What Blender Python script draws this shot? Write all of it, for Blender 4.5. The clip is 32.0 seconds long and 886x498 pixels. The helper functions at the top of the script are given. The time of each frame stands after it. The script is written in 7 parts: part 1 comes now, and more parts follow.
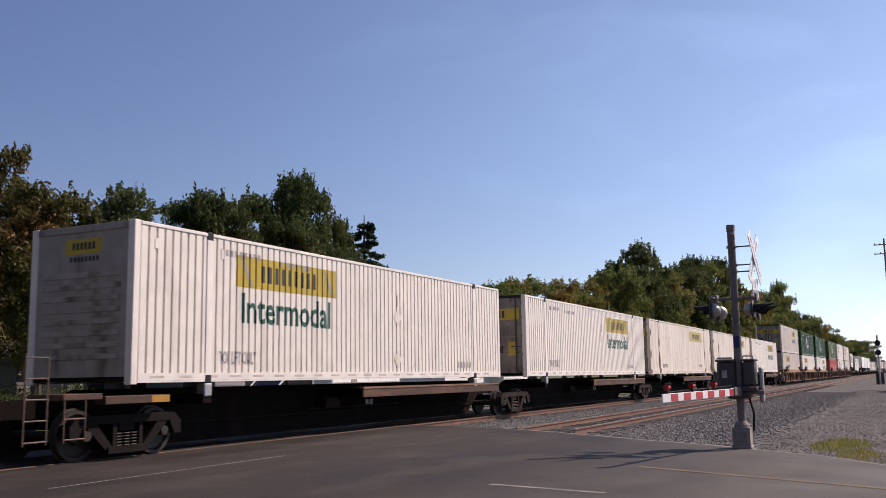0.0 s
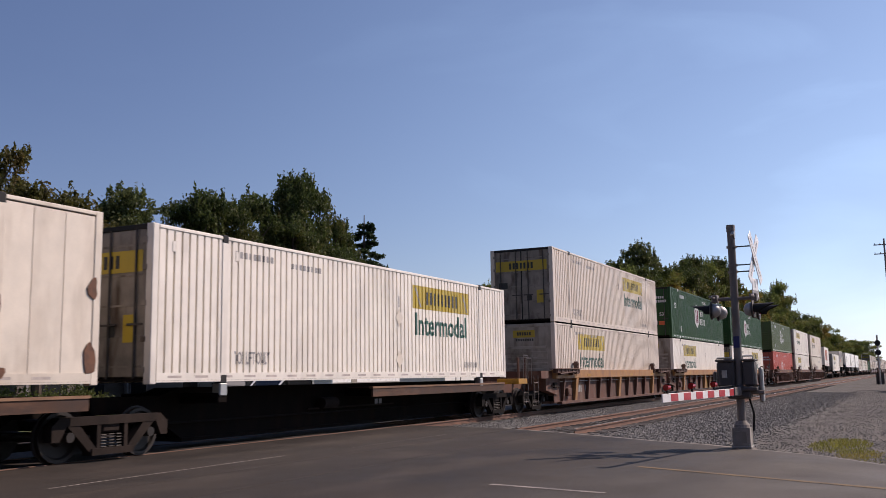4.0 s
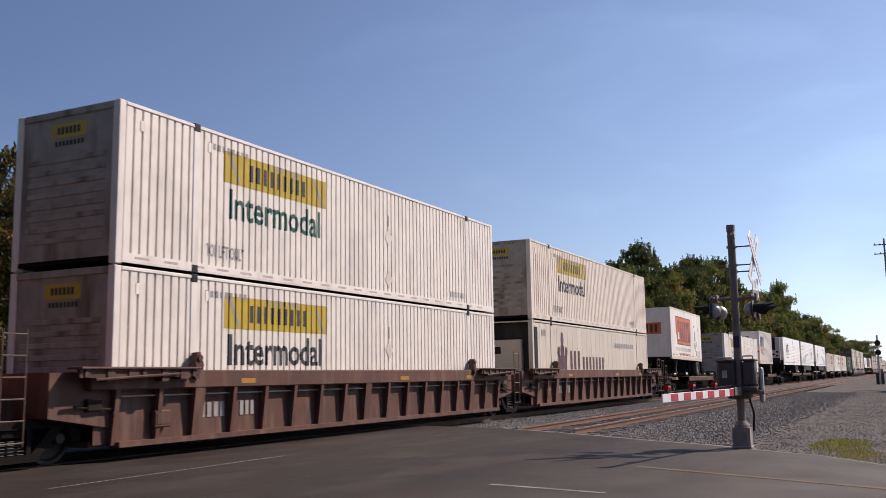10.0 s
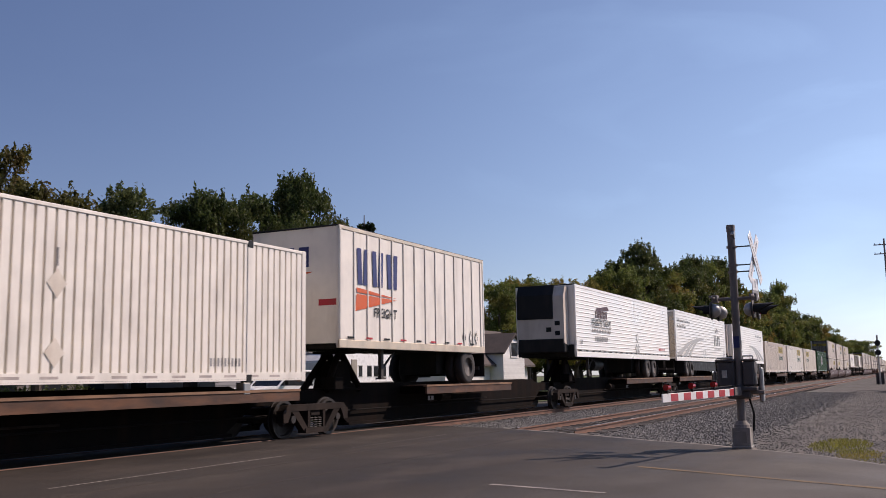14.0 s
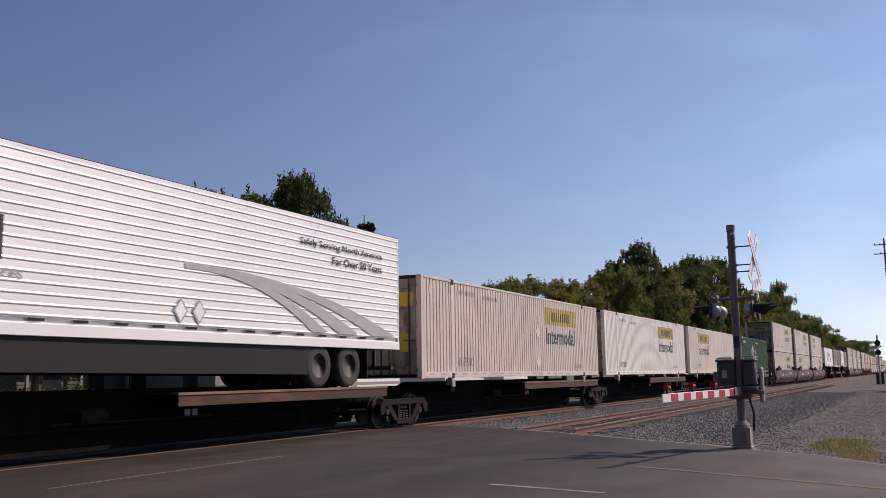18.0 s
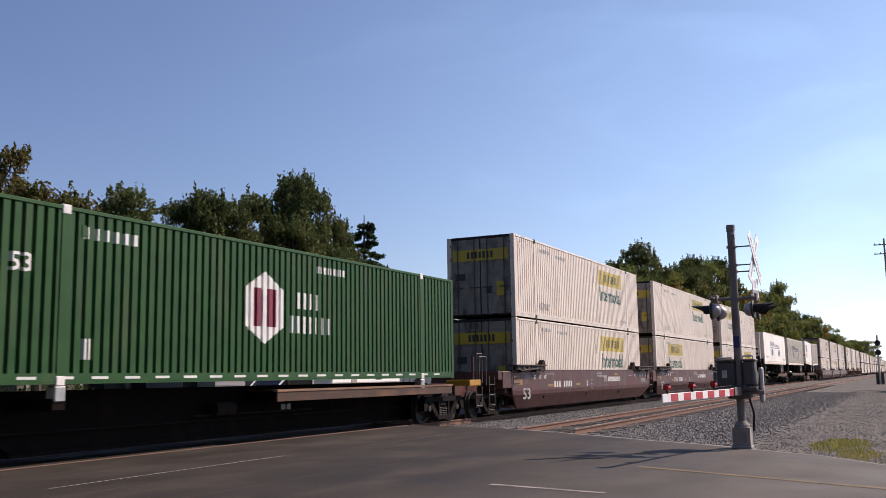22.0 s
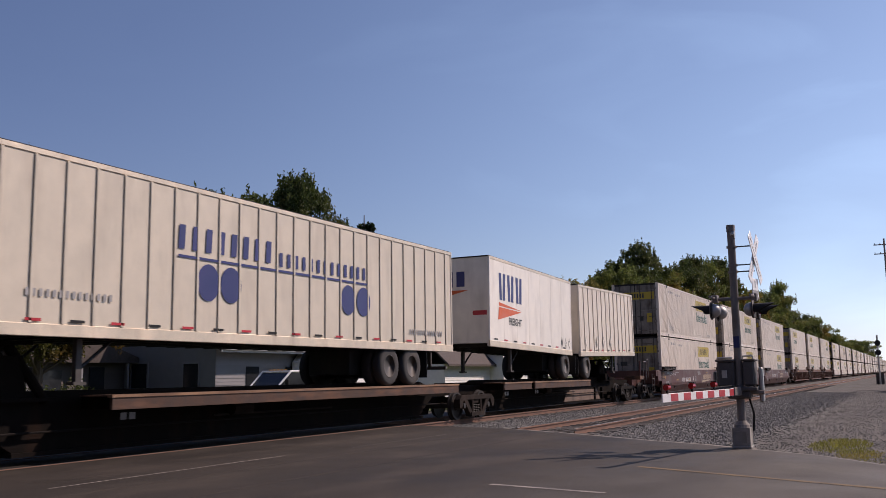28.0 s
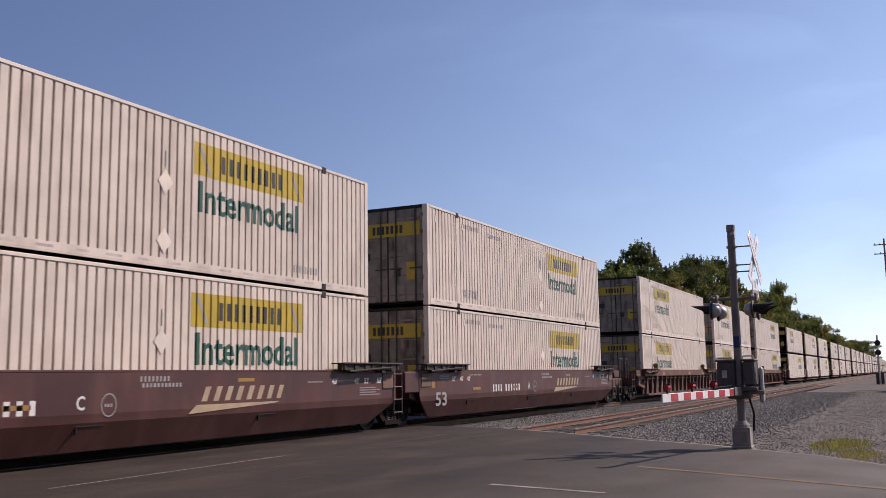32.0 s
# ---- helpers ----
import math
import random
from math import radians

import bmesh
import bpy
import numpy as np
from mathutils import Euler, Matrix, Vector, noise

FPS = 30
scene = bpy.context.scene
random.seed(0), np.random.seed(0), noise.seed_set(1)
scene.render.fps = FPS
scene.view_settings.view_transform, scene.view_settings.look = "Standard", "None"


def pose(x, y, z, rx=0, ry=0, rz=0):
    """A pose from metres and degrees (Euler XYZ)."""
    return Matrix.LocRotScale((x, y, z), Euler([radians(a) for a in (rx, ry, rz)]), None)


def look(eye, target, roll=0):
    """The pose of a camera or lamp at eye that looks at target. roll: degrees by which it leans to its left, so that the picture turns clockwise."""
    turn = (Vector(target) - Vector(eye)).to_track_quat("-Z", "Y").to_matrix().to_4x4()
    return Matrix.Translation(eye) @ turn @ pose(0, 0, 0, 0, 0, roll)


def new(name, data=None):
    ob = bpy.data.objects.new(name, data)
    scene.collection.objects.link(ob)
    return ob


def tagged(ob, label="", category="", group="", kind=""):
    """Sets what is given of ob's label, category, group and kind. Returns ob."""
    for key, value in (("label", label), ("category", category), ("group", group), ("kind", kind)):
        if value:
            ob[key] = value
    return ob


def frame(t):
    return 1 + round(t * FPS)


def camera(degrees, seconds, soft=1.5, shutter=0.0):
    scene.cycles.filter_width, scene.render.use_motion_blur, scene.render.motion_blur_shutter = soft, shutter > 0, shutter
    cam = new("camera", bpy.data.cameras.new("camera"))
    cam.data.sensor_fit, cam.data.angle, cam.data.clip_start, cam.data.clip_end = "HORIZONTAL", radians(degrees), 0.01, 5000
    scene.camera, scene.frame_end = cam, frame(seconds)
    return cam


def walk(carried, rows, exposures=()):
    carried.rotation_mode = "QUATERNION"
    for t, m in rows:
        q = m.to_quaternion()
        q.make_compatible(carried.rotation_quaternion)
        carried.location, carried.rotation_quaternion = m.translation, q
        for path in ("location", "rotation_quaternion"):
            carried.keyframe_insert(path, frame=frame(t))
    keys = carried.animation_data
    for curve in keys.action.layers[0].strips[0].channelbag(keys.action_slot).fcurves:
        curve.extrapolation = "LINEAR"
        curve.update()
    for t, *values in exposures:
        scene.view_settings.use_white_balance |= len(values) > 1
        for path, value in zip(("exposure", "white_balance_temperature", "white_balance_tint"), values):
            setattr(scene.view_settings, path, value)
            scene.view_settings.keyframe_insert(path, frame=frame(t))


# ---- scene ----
# x runs along the tracks, y across them, z up; rail top is z = 0
from functools import lru_cache
from math import cos, pi, sin

cam = camera(51.15, 32.0, soft=0.65, shutter=0.07)
EYE = Vector((0.0, 0.0, 1.30))
YAW, TILT, LEAN = radians(-63.457), radians(7.866), -0.904
AHEAD = Vector((-sin(YAW) * cos(TILT), cos(YAW) * cos(TILT), sin(TILT)))
HOLD = look(EYE, EYE + AHEAD * 10, LEAN)
# the clip's camera darkens its picture a little while low, bright loads pass
walk(cam, [(0.0, HOLD), (32.0, HOLD)], exposures=[(t, e + 0.33, 6380, m + 2) for t, e, m in ((0, -0.12, 30), (1, -0.28, 31), (2, -0.36, 32), (5, -0.20, 28), (6, -0.12, 28), (7, 0.06, 27), (8.2, 0.05, 27), (8.9, 0.12, 27), (10, -0.2, 28), (11, -0.36, 28), (13, -0.26, 28), (15, -0.38, 31), (16, -0.44, 31), (18, -0.43, 32), (21, -0.34, 31), (22, 0.08, 27), (24, -0.27, 30), (25, -0.29, 30), (26, -0.38, 31), (29, -0.34, 31), (30, -0.26, 30), (31, -0.22, 31), (32, -0.22, 31))])

# ---- light: afternoon sun from the right, clear sky
SUN_AWAY = Vector((0.755, -0.656, 0)).normalized()
SUN_HEIGHT = radians(43)
world = bpy.data.worlds.new("sky")
scene.world = world
world.use_nodes = True
wn = world.node_tree
sky = wn.nodes.new("ShaderNodeTexSky")
sky.sky_type = "NISHITA"
sky.sun_disc = False
sky.sun_elevation = SUN_HEIGHT
sky.sun_rotation = math.atan2(SUN_AWAY.x, SUN_AWAY.y)
sky.air_density, sky.dust_density, sky.ozone_density = 1.05, 0.35, 4.0
wn.nodes["Background"].inputs["Strength"].default_value = 0.076
# thin haze that brightens the sky towards the sun's side and the horizon
SUN_WAY = SUN_AWAY * cos(SUN_HEIGHT) + Vector((0, 0, sin(SUN_HEIGHT)))


def sky_math(kind, a, b):
    q = wn.nodes.new("ShaderNodeMath")
    q.operation = kind
    for i, v in enumerate((a, b)):
        if isinstance(v, (int, float)):
            q.inputs[i].default_value = v
        else:
            wn.links.new(v, q.inputs[i])
    return q.outputs[0]


sky_place = wn.nodes.new("ShaderNodeTexCoord")
sunward = wn.nodes.new("ShaderNodeVectorMath")
sunward.operation = "DOT_PRODUCT"
sunward.inputs[1].default_value = SUN_WAY
wn.links.new(sky_place.outputs["Generated"], sunward.inputs[0])
split = wn.nodes.new("ShaderNodeSeparateXYZ")
wn.links.new(sky_place.outputs["Generated"], split.inputs[0])
low = sky_math("POWER", sky_math("SUBTRACT", 1.0, sky_math("MAXIMUM", split.outputs["Z"], 0.0)), 2.5)
glow = sky_math("MULTIPLY", sky_math("POWER", sky_math("MAXIMUM", sunward.outputs["Value"], 0.0), 2.0), low)
haze = wn.nodes.new("ShaderNodeVectorMath")
haze.operation = "SCALE"
haze.inputs[0].default_value = (0.61, 0.97, 1.10)
rim_light = sky_math("MULTIPLY", sky_math("POWER", sky_math("SUBTRACT", 1.0, sky_math("MAXIMUM", split.outputs["Z"], 0.0)), 14.0), sky_math("MAXIMUM", sunward.outputs["Value"], 0.0))
wisp = wn.nodes.new("ShaderNodeTexNoise")
wisp.inputs["Scale"].default_value, wisp.inputs["Detail"].default_value, wisp.inputs["Distortion"].default_value = 3.2, 7, 0.6
flat_sky = wn.nodes.new("ShaderNodeMapping")
flat_sky.inputs["Scale"].default_value = (1.0, 1.0, 3.0)
wn.links.new(sky_place.outputs["Generated"], flat_sky.inputs[0])
wn.links.new(flat_sky.outputs[0], wisp.inputs["Vector"])
cirrus = sky_math("MULTIPLY", sky_math("MAXIMUM", sky_math("SUBTRACT", wisp.outputs["Fac"], 0.5), 0.0), sky_math("MULTIPLY", glow, 24.0))
wn.links.new(sky_math("ADD", sky_math("ADD", sky_math("MULTIPLY", glow, 12.0), cirrus), sky_math("MULTIPLY", rim_light, 3.8)), haze.inputs["Scale"])
clear = wn.nodes.new("ShaderNodeVectorMath")
clear.operation = "ADD"
wn.links.new(sky.outputs[0], clear.inputs[0])
wn.links.new(haze.outputs[0], clear.inputs[1])
wn.links.new(clear.outputs[0], wn.nodes["Background"].inputs["Color"])
sun = new("sun", bpy.data.lights.new("sun", "SUN"))
sun.data.energy, sun.data.angle, sun.data.color = 5.0, radians(0.55), (1.0, 0.915, 0.72)
sun.matrix_world = look(SUN_AWAY * 60 * cos(SUN_HEIGHT) + Vector((0, 0, 60 * sin(SUN_HEIGHT))), (0, 0, 0))

# ---- materials
def material(name, colour, rough=0.6, metal=0.0, vary=0.12, scale=3.0, grain=0.06, grain_scale=60.0, bump=0.15,
             stain=None, stain_amount=0.0, stain_scale=(1.0, 1.0, 0.25), each=0.06, spec=0.4):
    """A painted or raw surface: broad and fine variation, optional stains drawn out along z, and a fine relief."""
    m = bpy.data.materials.new(name)
    m.use_nodes = True
    nt = m.node_tree
    n, link = nt.nodes, nt.links.new
    bsdf = n["Principled BSDF"]
    bsdf.inputs["Roughness"].default_value = rough
    bsdf.inputs["Metallic"].default_value = metal
    bsdf.inputs["Specular IOR Level"].default_value = spec
    tc, info = n.new("ShaderNodeTexCoord"), n.new("ShaderNodeObjectInfo")
    shift = n.new("ShaderNodeVectorMath")
    shift.operation = "MULTIPLY_ADD"
    comb = n.new("ShaderNodeCombineXYZ")
    for i in range(3):
        link(info.outputs["Random"], comb.inputs[i])
    shift.inputs[1].default_value = (37.0, 53.0, 11.0)
    link(comb.outputs[0], shift.inputs[0])
    link(tc.outputs["Object"], shift.inputs[2])

    def noise_of(sc, detail, stretch=None):
        tex = n.new("ShaderNodeTexNoise")
        tex.inputs["Scale"].default_value, tex.inputs["Detail"].default_value = sc, detail
        src = shift.outputs[0]
        if stretch:
            mp = n.new("ShaderNodeMapping")
            mp.inputs["Scale"].default_value = stretch
            link(src, mp.inputs[0])
            src = mp.outputs[0]
        link(src, tex.inputs["Vector"])
        return tex.outputs["Fac"]

    def remap(src, lo, hi, a=0.3, b=0.7):
        r = n.new("ShaderNodeMapRange")
        r.inputs["From Min"].default_value, r.inputs["From Max"].default_value = a, b
        r.inputs["To Min"].default_value, r.inputs["To Max"].default_value = lo, hi
        link(src, r.inputs[0])
        return r.outputs[0]

    def times(a, b):
        q = n.new("ShaderNodeMath")
        q.operation = "MULTIPLY"
        link(a, q.inputs[0])
        link(b, q.inputs[1])
        return q.outputs[0]

    broad, fine = noise_of(scale, 4), noise_of(grain_scale, 3)
    value = times(remap(broad, 1 - vary, 1 + vary), remap(fine, 1 - grain, 1 + grain))
    value = times(value, remap(info.outputs["Random"], 1 - each, 1 + each, 0, 1))
    hsv = n.new("ShaderNodeHueSaturation")
    hsv.inputs["Color"].default_value = (*colour, 1)
    link(value, hsv.inputs["Value"])
    out = hsv.outputs[0]
    if stain:
        mix = n.new("ShaderNodeMix")
        mix.data_type = "RGBA"
        link(remap(noise_of(2.2, 6, stain_scale), 0.0, stain_amount, 0.5, 0.72), mix.inputs["Factor"])
        link(out, mix.inputs["A"])
        mix.inputs["B"].default_value = (*stain, 1)
        out = mix.outputs["Result"]
    link(out, bsdf.inputs["Base Color"])
    link(remap(broad, max(rough - 0.1, 0.03), min(rough + 0.12, 1)), bsdf.inputs["Roughness"])
    if bump:
        b = n.new("ShaderNodeBump")
        b.inputs["Strength"].default_value, b.inputs["Distance"].default_value = bump, 0.01
        link(fine, b.inputs["Height"])
        link(b.outputs[0], bsdf.inputs["Normal"])
    return m


DIRT, RUST = (0.17, 0.125, 0.09), (0.16, 0.06, 0.03)
WHITE = material("white_container_paint", (0.73, 0.68, 0.60), 0.45, vary=0.05, grain=0.02, bump=0.03, stain=DIRT, stain_amount=0.22)
WHITE_DUSTY = material("dusty_white_paint", (0.585, 0.51, 0.43), 0.5, vary=0.08, scale=1.5, grain=0.03, bump=0.03, stain=(0.23, 0.16, 0.11), stain_amount=0.35)
WHITE_OLD = material("aged_white_paint", (0.64, 0.57, 0.475), 0.5, vary=0.06, grain=0.03, bump=0.03, stain=(0.24, 0.15, 0.09), stain_amount=0.35)
# the next two whites hold the shade of the box ends besides real grime
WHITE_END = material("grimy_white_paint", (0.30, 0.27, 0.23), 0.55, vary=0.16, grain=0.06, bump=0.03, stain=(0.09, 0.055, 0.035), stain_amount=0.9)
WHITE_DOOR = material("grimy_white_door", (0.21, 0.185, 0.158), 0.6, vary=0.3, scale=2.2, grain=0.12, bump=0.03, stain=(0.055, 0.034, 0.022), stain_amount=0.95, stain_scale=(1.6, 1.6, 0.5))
CREAM = material("cream_paint", (0.55, 0.485, 0.385), 0.45, vary=0.05, grain=0.02, bump=0.02, stain=DIRT, stain_amount=0.2)
GREEN = material("dark_green_paint", (0.0155, 0.060, 0.0155), 0.55, spec=0.22, vary=0.15, grain=0.04, bump=0.03, stain=DIRT, stain_amount=0.12)
OLIVE = material("faded_green_paint", (0.072, 0.098, 0.022), 0.5, vary=0.12, grain=0.04, bump=0.03, stain=DIRT, stain_amount=0.15)
RUST_PAINT = material("rust_through_paint", (0.13, 0.06, 0.035), 0.8, vary=0.35, scale=8, grain=0.2, bump=0.1)
RED = material("faded_red_paint", (0.47, 0.085, 0.052), 0.5, vary=0.12, grain=0.04, bump=0.03, stain=DIRT, stain_amount=0.15)
YELLOW = material("yellow_sign_film", (0.43, 0.31, 0.024), 0.4, vary=0.06, grain=0.03, bump=0, stain=DIRT, stain_amount=0.15)
INK = material("dark_ink", (0.03, 0.03, 0.028), 0.5, vary=0.1, bump=0)
INK_GREEN = material("green_ink", (0.012, 0.075, 0.05), 0.45, vary=0.1, bump=0)
INK_GREY = material("grey_ink", (0.28, 0.27, 0.26), 0.5, vary=0.1, bump=0)
INK_SILVER = material("silver_film", (0.40, 0.385, 0.36), 0.4, vary=0.1, bump=0)
BADGE_RED = material("dark_red_badge_ink", (0.17, 0.022, 0.04), 0.5, vary=0.1, bump=0)
TAPE = material("worn_grey_tape", (0.42, 0.36, 0.32), 0.5, vary=0.25, scale=6, bump=0)
INK_BLUE = material("navy_ink", (0.03, 0.035, 0.13), 0.45, vary=0.08, bump=0)
INK_ORANGE = material("orange_film", (0.576, 0.104, 0.024), 0.45, vary=0.05, bump=0)
INK_RED = material("red_ink", (0.42, 0.02, 0.03), 0.45, vary=0.08, bump=0)
INK_MAROON = material("maroon_ink", (0.075, 0.026, 0.026), 0.5, vary=0.1, bump=0)
INK_WHITE = material("white_lettering", (0.592, 0.576, 0.544), 0.5, vary=0.1, bump=0)
WELL_TAN = material("sun_faded_yellow_sill", (0.30, 0.152, 0.057), 0.65, vary=0.2, grain=0.1, bump=0.1, stain=(0.15, 0.06, 0.035), stain_amount=0.6)
SAFETY = material("yellow_paint", (0.352, 0.173, 0.0128), 0.55, vary=0.12, grain=0.06, bump=0.05, stain=RUST, stain_amount=0.3)
WELL_BROWN = material("brown_car_paint", (0.095, 0.041, 0.027), 0.75, vary=0.28, scale=1.6, grain=0.1, bump=0.12, stain=(0.19, 0.12, 0.085), stain_amount=0.6, stain_scale=(1.6, 1.6, 0.3))
WELL_MAROON = material("maroon_car_paint", (0.067, 0.0223, 0.0175), 0.55, vary=0.24, scale=1.3, grain=0.05, bump=0.06, stain=(0.12, 0.055, 0.042), stain_amount=0.45)
FADED_GOLD = material("faded_gold_lettering", (0.36, 0.27, 0.17), 0.55, vary=0.15, bump=0)
# near-black base holds the shade under the loads; the rust stain is real
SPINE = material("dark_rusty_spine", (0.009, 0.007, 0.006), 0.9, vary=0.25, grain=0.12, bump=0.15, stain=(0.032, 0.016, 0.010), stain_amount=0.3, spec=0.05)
DECK_EDGE = material("worn_deck_edge", (0.21, 0.115, 0.062), 0.6, vary=0.3, scale=1.2, grain=0.15, bump=0.1, stain=(0.10, 0.045, 0.025), stain_amount=0.8, stain_scale=(0.4, 1, 1))
# paler copy of the spine steel for the stretch that catches the sun
WEB = material("dusty_rust_web", (0.13, 0.085, 0.062), 0.8, vary=0.3, scale=1.5, grain=0.15, bump=0.15, stain=(0.05, 0.028, 0.02), stain_amount=0.7)
DECK = material("rusty_deck_steel", (0.058, 0.029, 0.0175), 0.75, vary=0.3, grain=0.12, bump=0.2, stain=(0.17, 0.075, 0.036), stain_amount=0.6, stain_scale=(0.5, 1, 2))
TRUCK = material("dusty_cast_steel", (0.024, 0.018, 0.015), 0.9, vary=0.25, grain=0.12, bump=0.25, stain=(0.065, 0.045, 0.035), stain_amount=0.4, spec=0.1)
# darker copy of the truck steel: grime plus the shade beneath the cars
TRUCK_SHADED = material("grimy_black_truck", (0.012, 0.010, 0.009), 0.9, vary=0.25, grain=0.12, bump=0.2, stain=(0.028, 0.021, 0.017), stain_amount=0.35, spec=0.08)
HAND_RAIL = material("dirty_grey_rail", (0.11, 0.09, 0.08), 0.5, 0.3, vary=0.2, bump=0.05)
WHEEL = material("worn_wheel_steel", (0.03, 0.024, 0.02), 0.6, 0.3, vary=0.2, bump=0.1)
# rail tops under the train, their shade put in as a dark dull colour
RAIL_SHADED = material("grimy_rail_top", (0.06, 0.05, 0.045), 0.6, 0.4, vary=0.2, bump=0.05)
STEEL = material("polished_rail_steel", (0.45, 0.42, 0.40), 0.25, 1.0, vary=0.1, bump=0.03)
RAIL_RUST = material("rusty_rail", (0.15, 0.088, 0.062), 0.85, vary=0.2, grain=0.1, bump=0.2)
RAIL_SIDE = material("rusty_rail_side", (0.155, 0.082, 0.055), 0.85, vary=0.25, grain=0.12, bump=0.2)
GALV = material("galvanised_steel", (0.40, 0.39, 0.37), 0.45, 0.75, vary=0.12, grain=0.05, bump=0.05, stain=DIRT, stain_amount=0.25)
ALU = material("ribbed_bright_aluminium", (0.84, 0.79, 0.72), 0.36, 0.3, vary=0.03, scale=0.7, grain=0.01, bump=0.0)
PLATE_DARK = material("dark_walkway_steel", (0.07, 0.062, 0.056), 0.7, 0.2, vary=0.2, bump=0.1)
ALU_RAIL = material("worn_aluminium_rail", (0.62, 0.51, 0.38), 0.4, 0.4, vary=0.12, bump=0.05, stain=RUST, stain_amount=0.25)
STAINLESS = material("stainless_end", (0.30, 0.28, 0.25), 0.25, 0.95, vary=0.08, bump=0.02)
RIM_STEEL = material("dull_wheel_rim", (0.07, 0.062, 0.056), 0.6, 0.25, vary=0.15, bump=0.04, stain=DIRT, stain_amount=0.3)
BLACK = material("black_paint", (0.011, 0.011, 0.0115), 0.6, vary=0.2, bump=0.04, stain=DIRT, stain_amount=0.1, spec=0.25)
RUBBER = material("tyre_rubber", (0.035, 0.033, 0.032), 0.85, vary=0.2, bump=0.1, stain=(0.13, 0.11, 0.09), stain_amount=0.6)
ASPHALT = material("worn_asphalt", (0.0225, 0.0163, 0.0123), 0.75, vary=0.34, scale=0.5, grain=0.3, grain_scale=90, bump=0.4, stain=(0.049, 0.037, 0.028), stain_amount=0.85, stain_scale=(0.18, 0.4, 1), spec=0.3)
CONCRETE = material("pale_concrete", (0.17, 0.15, 0.13), 0.85, vary=0.15, scale=1.5, grain=0.08, bump=0.2, stain=DIRT, stain_amount=0.3)
LINE_YELLOW = material("worn_yellow_line", (0.125, 0.083, 0.04), 0.8, vary=0.3, scale=4, grain=0.25, grain_scale=40, bump=0.1)
JOINT = material("pale_joint_filler", (0.22, 0.19, 0.17), 0.8, vary=0.35, scale=5, grain=0.3, grain_scale=30, bump=0.1)
LINE_WHITE = material("worn_white_line", (0.09, 0.08, 0.07), 0.8, vary=0.35, scale=4, grain=0.25, grain_scale=40, bump=0.1)
GRAVEL = material("crushed_stone", (0.109, 0.102, 0.093), 0.95, spec=0.08, vary=0.3, scale=3, grain=0.4, grain_scale=24, bump=0.8, stain=(0.085, 0.065, 0.052), stain_amount=0.6, stain_scale=(0.3, 0.3, 1))
EARTH = material("dry_dirt_and_cinders", (0.103, 0.094, 0.084), 0.95, vary=0.3, scale=0.7, grain=0.4, grain_scale=14, bump=0.8, spec=0.08, stain=(0.19, 0.165, 0.145), stain_amount=0.6, stain_scale=(0.3, 0.6, 1))
LAWN = material("rough_lawn", (0.075, 0.095, 0.025), 0.95, vary=0.4, scale=0.4, grain=0.35, grain_scale=12, bump=0.5)
TIE = material("weathered_tie_wood", (0.055, 0.046, 0.04), 0.9, vary=0.3, grain=0.2, bump=0.3)
# white siding greyed down, the shade on the house put into its paint
SIDING = material("pale_grey_house_siding", (0.21, 0.204, 0.21), 0.6, vary=0.06, grain=0.03, bump=0.03)
SHINGLE = material("grey_brown_shingle", (0.072, 0.057, 0.051), 0.9, vary=0.22, grain=0.25, grain_scale=20, bump=0.3)
WING_WALL = material("dull_brown_siding", (0.085, 0.072, 0.063), 0.7, vary=0.1, grain=0.05, bump=0.03)
BARK = material("bark", (0.085, 0.065, 0.05), 0.9, vary=0.3, grain=0.2, bump=0.4)
GLASS_DARK = material("dark_window_glass", (0.02, 0.022, 0.025), 0.12, 0.0, vary=0.1, bump=0, spec=0.3)


def paled(mat, pale_mix, y0, y1, most):
    """Mixes a paler colour into a surface from y0 towards y1, in ragged patches."""
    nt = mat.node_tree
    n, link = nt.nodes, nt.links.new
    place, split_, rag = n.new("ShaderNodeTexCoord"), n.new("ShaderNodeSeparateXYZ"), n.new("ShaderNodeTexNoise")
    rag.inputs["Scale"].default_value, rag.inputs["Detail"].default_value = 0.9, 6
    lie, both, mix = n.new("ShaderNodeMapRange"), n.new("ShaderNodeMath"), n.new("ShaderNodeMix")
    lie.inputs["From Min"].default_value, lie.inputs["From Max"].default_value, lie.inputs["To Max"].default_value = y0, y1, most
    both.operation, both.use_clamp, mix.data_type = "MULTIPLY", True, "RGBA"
    mix.inputs["B"].default_value = (*pale_mix, 1)
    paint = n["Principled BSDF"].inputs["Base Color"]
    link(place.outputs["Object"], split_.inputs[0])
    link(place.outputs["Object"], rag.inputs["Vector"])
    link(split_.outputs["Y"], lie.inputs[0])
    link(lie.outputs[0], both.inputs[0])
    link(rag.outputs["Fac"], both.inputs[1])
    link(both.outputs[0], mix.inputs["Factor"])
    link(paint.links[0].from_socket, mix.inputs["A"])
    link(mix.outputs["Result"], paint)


# the asphalt grows paler towards the gravel lot's side
paled(ASPHALT, (0.104, 0.091, 0.076), 5.6, 0.2, 1.6)


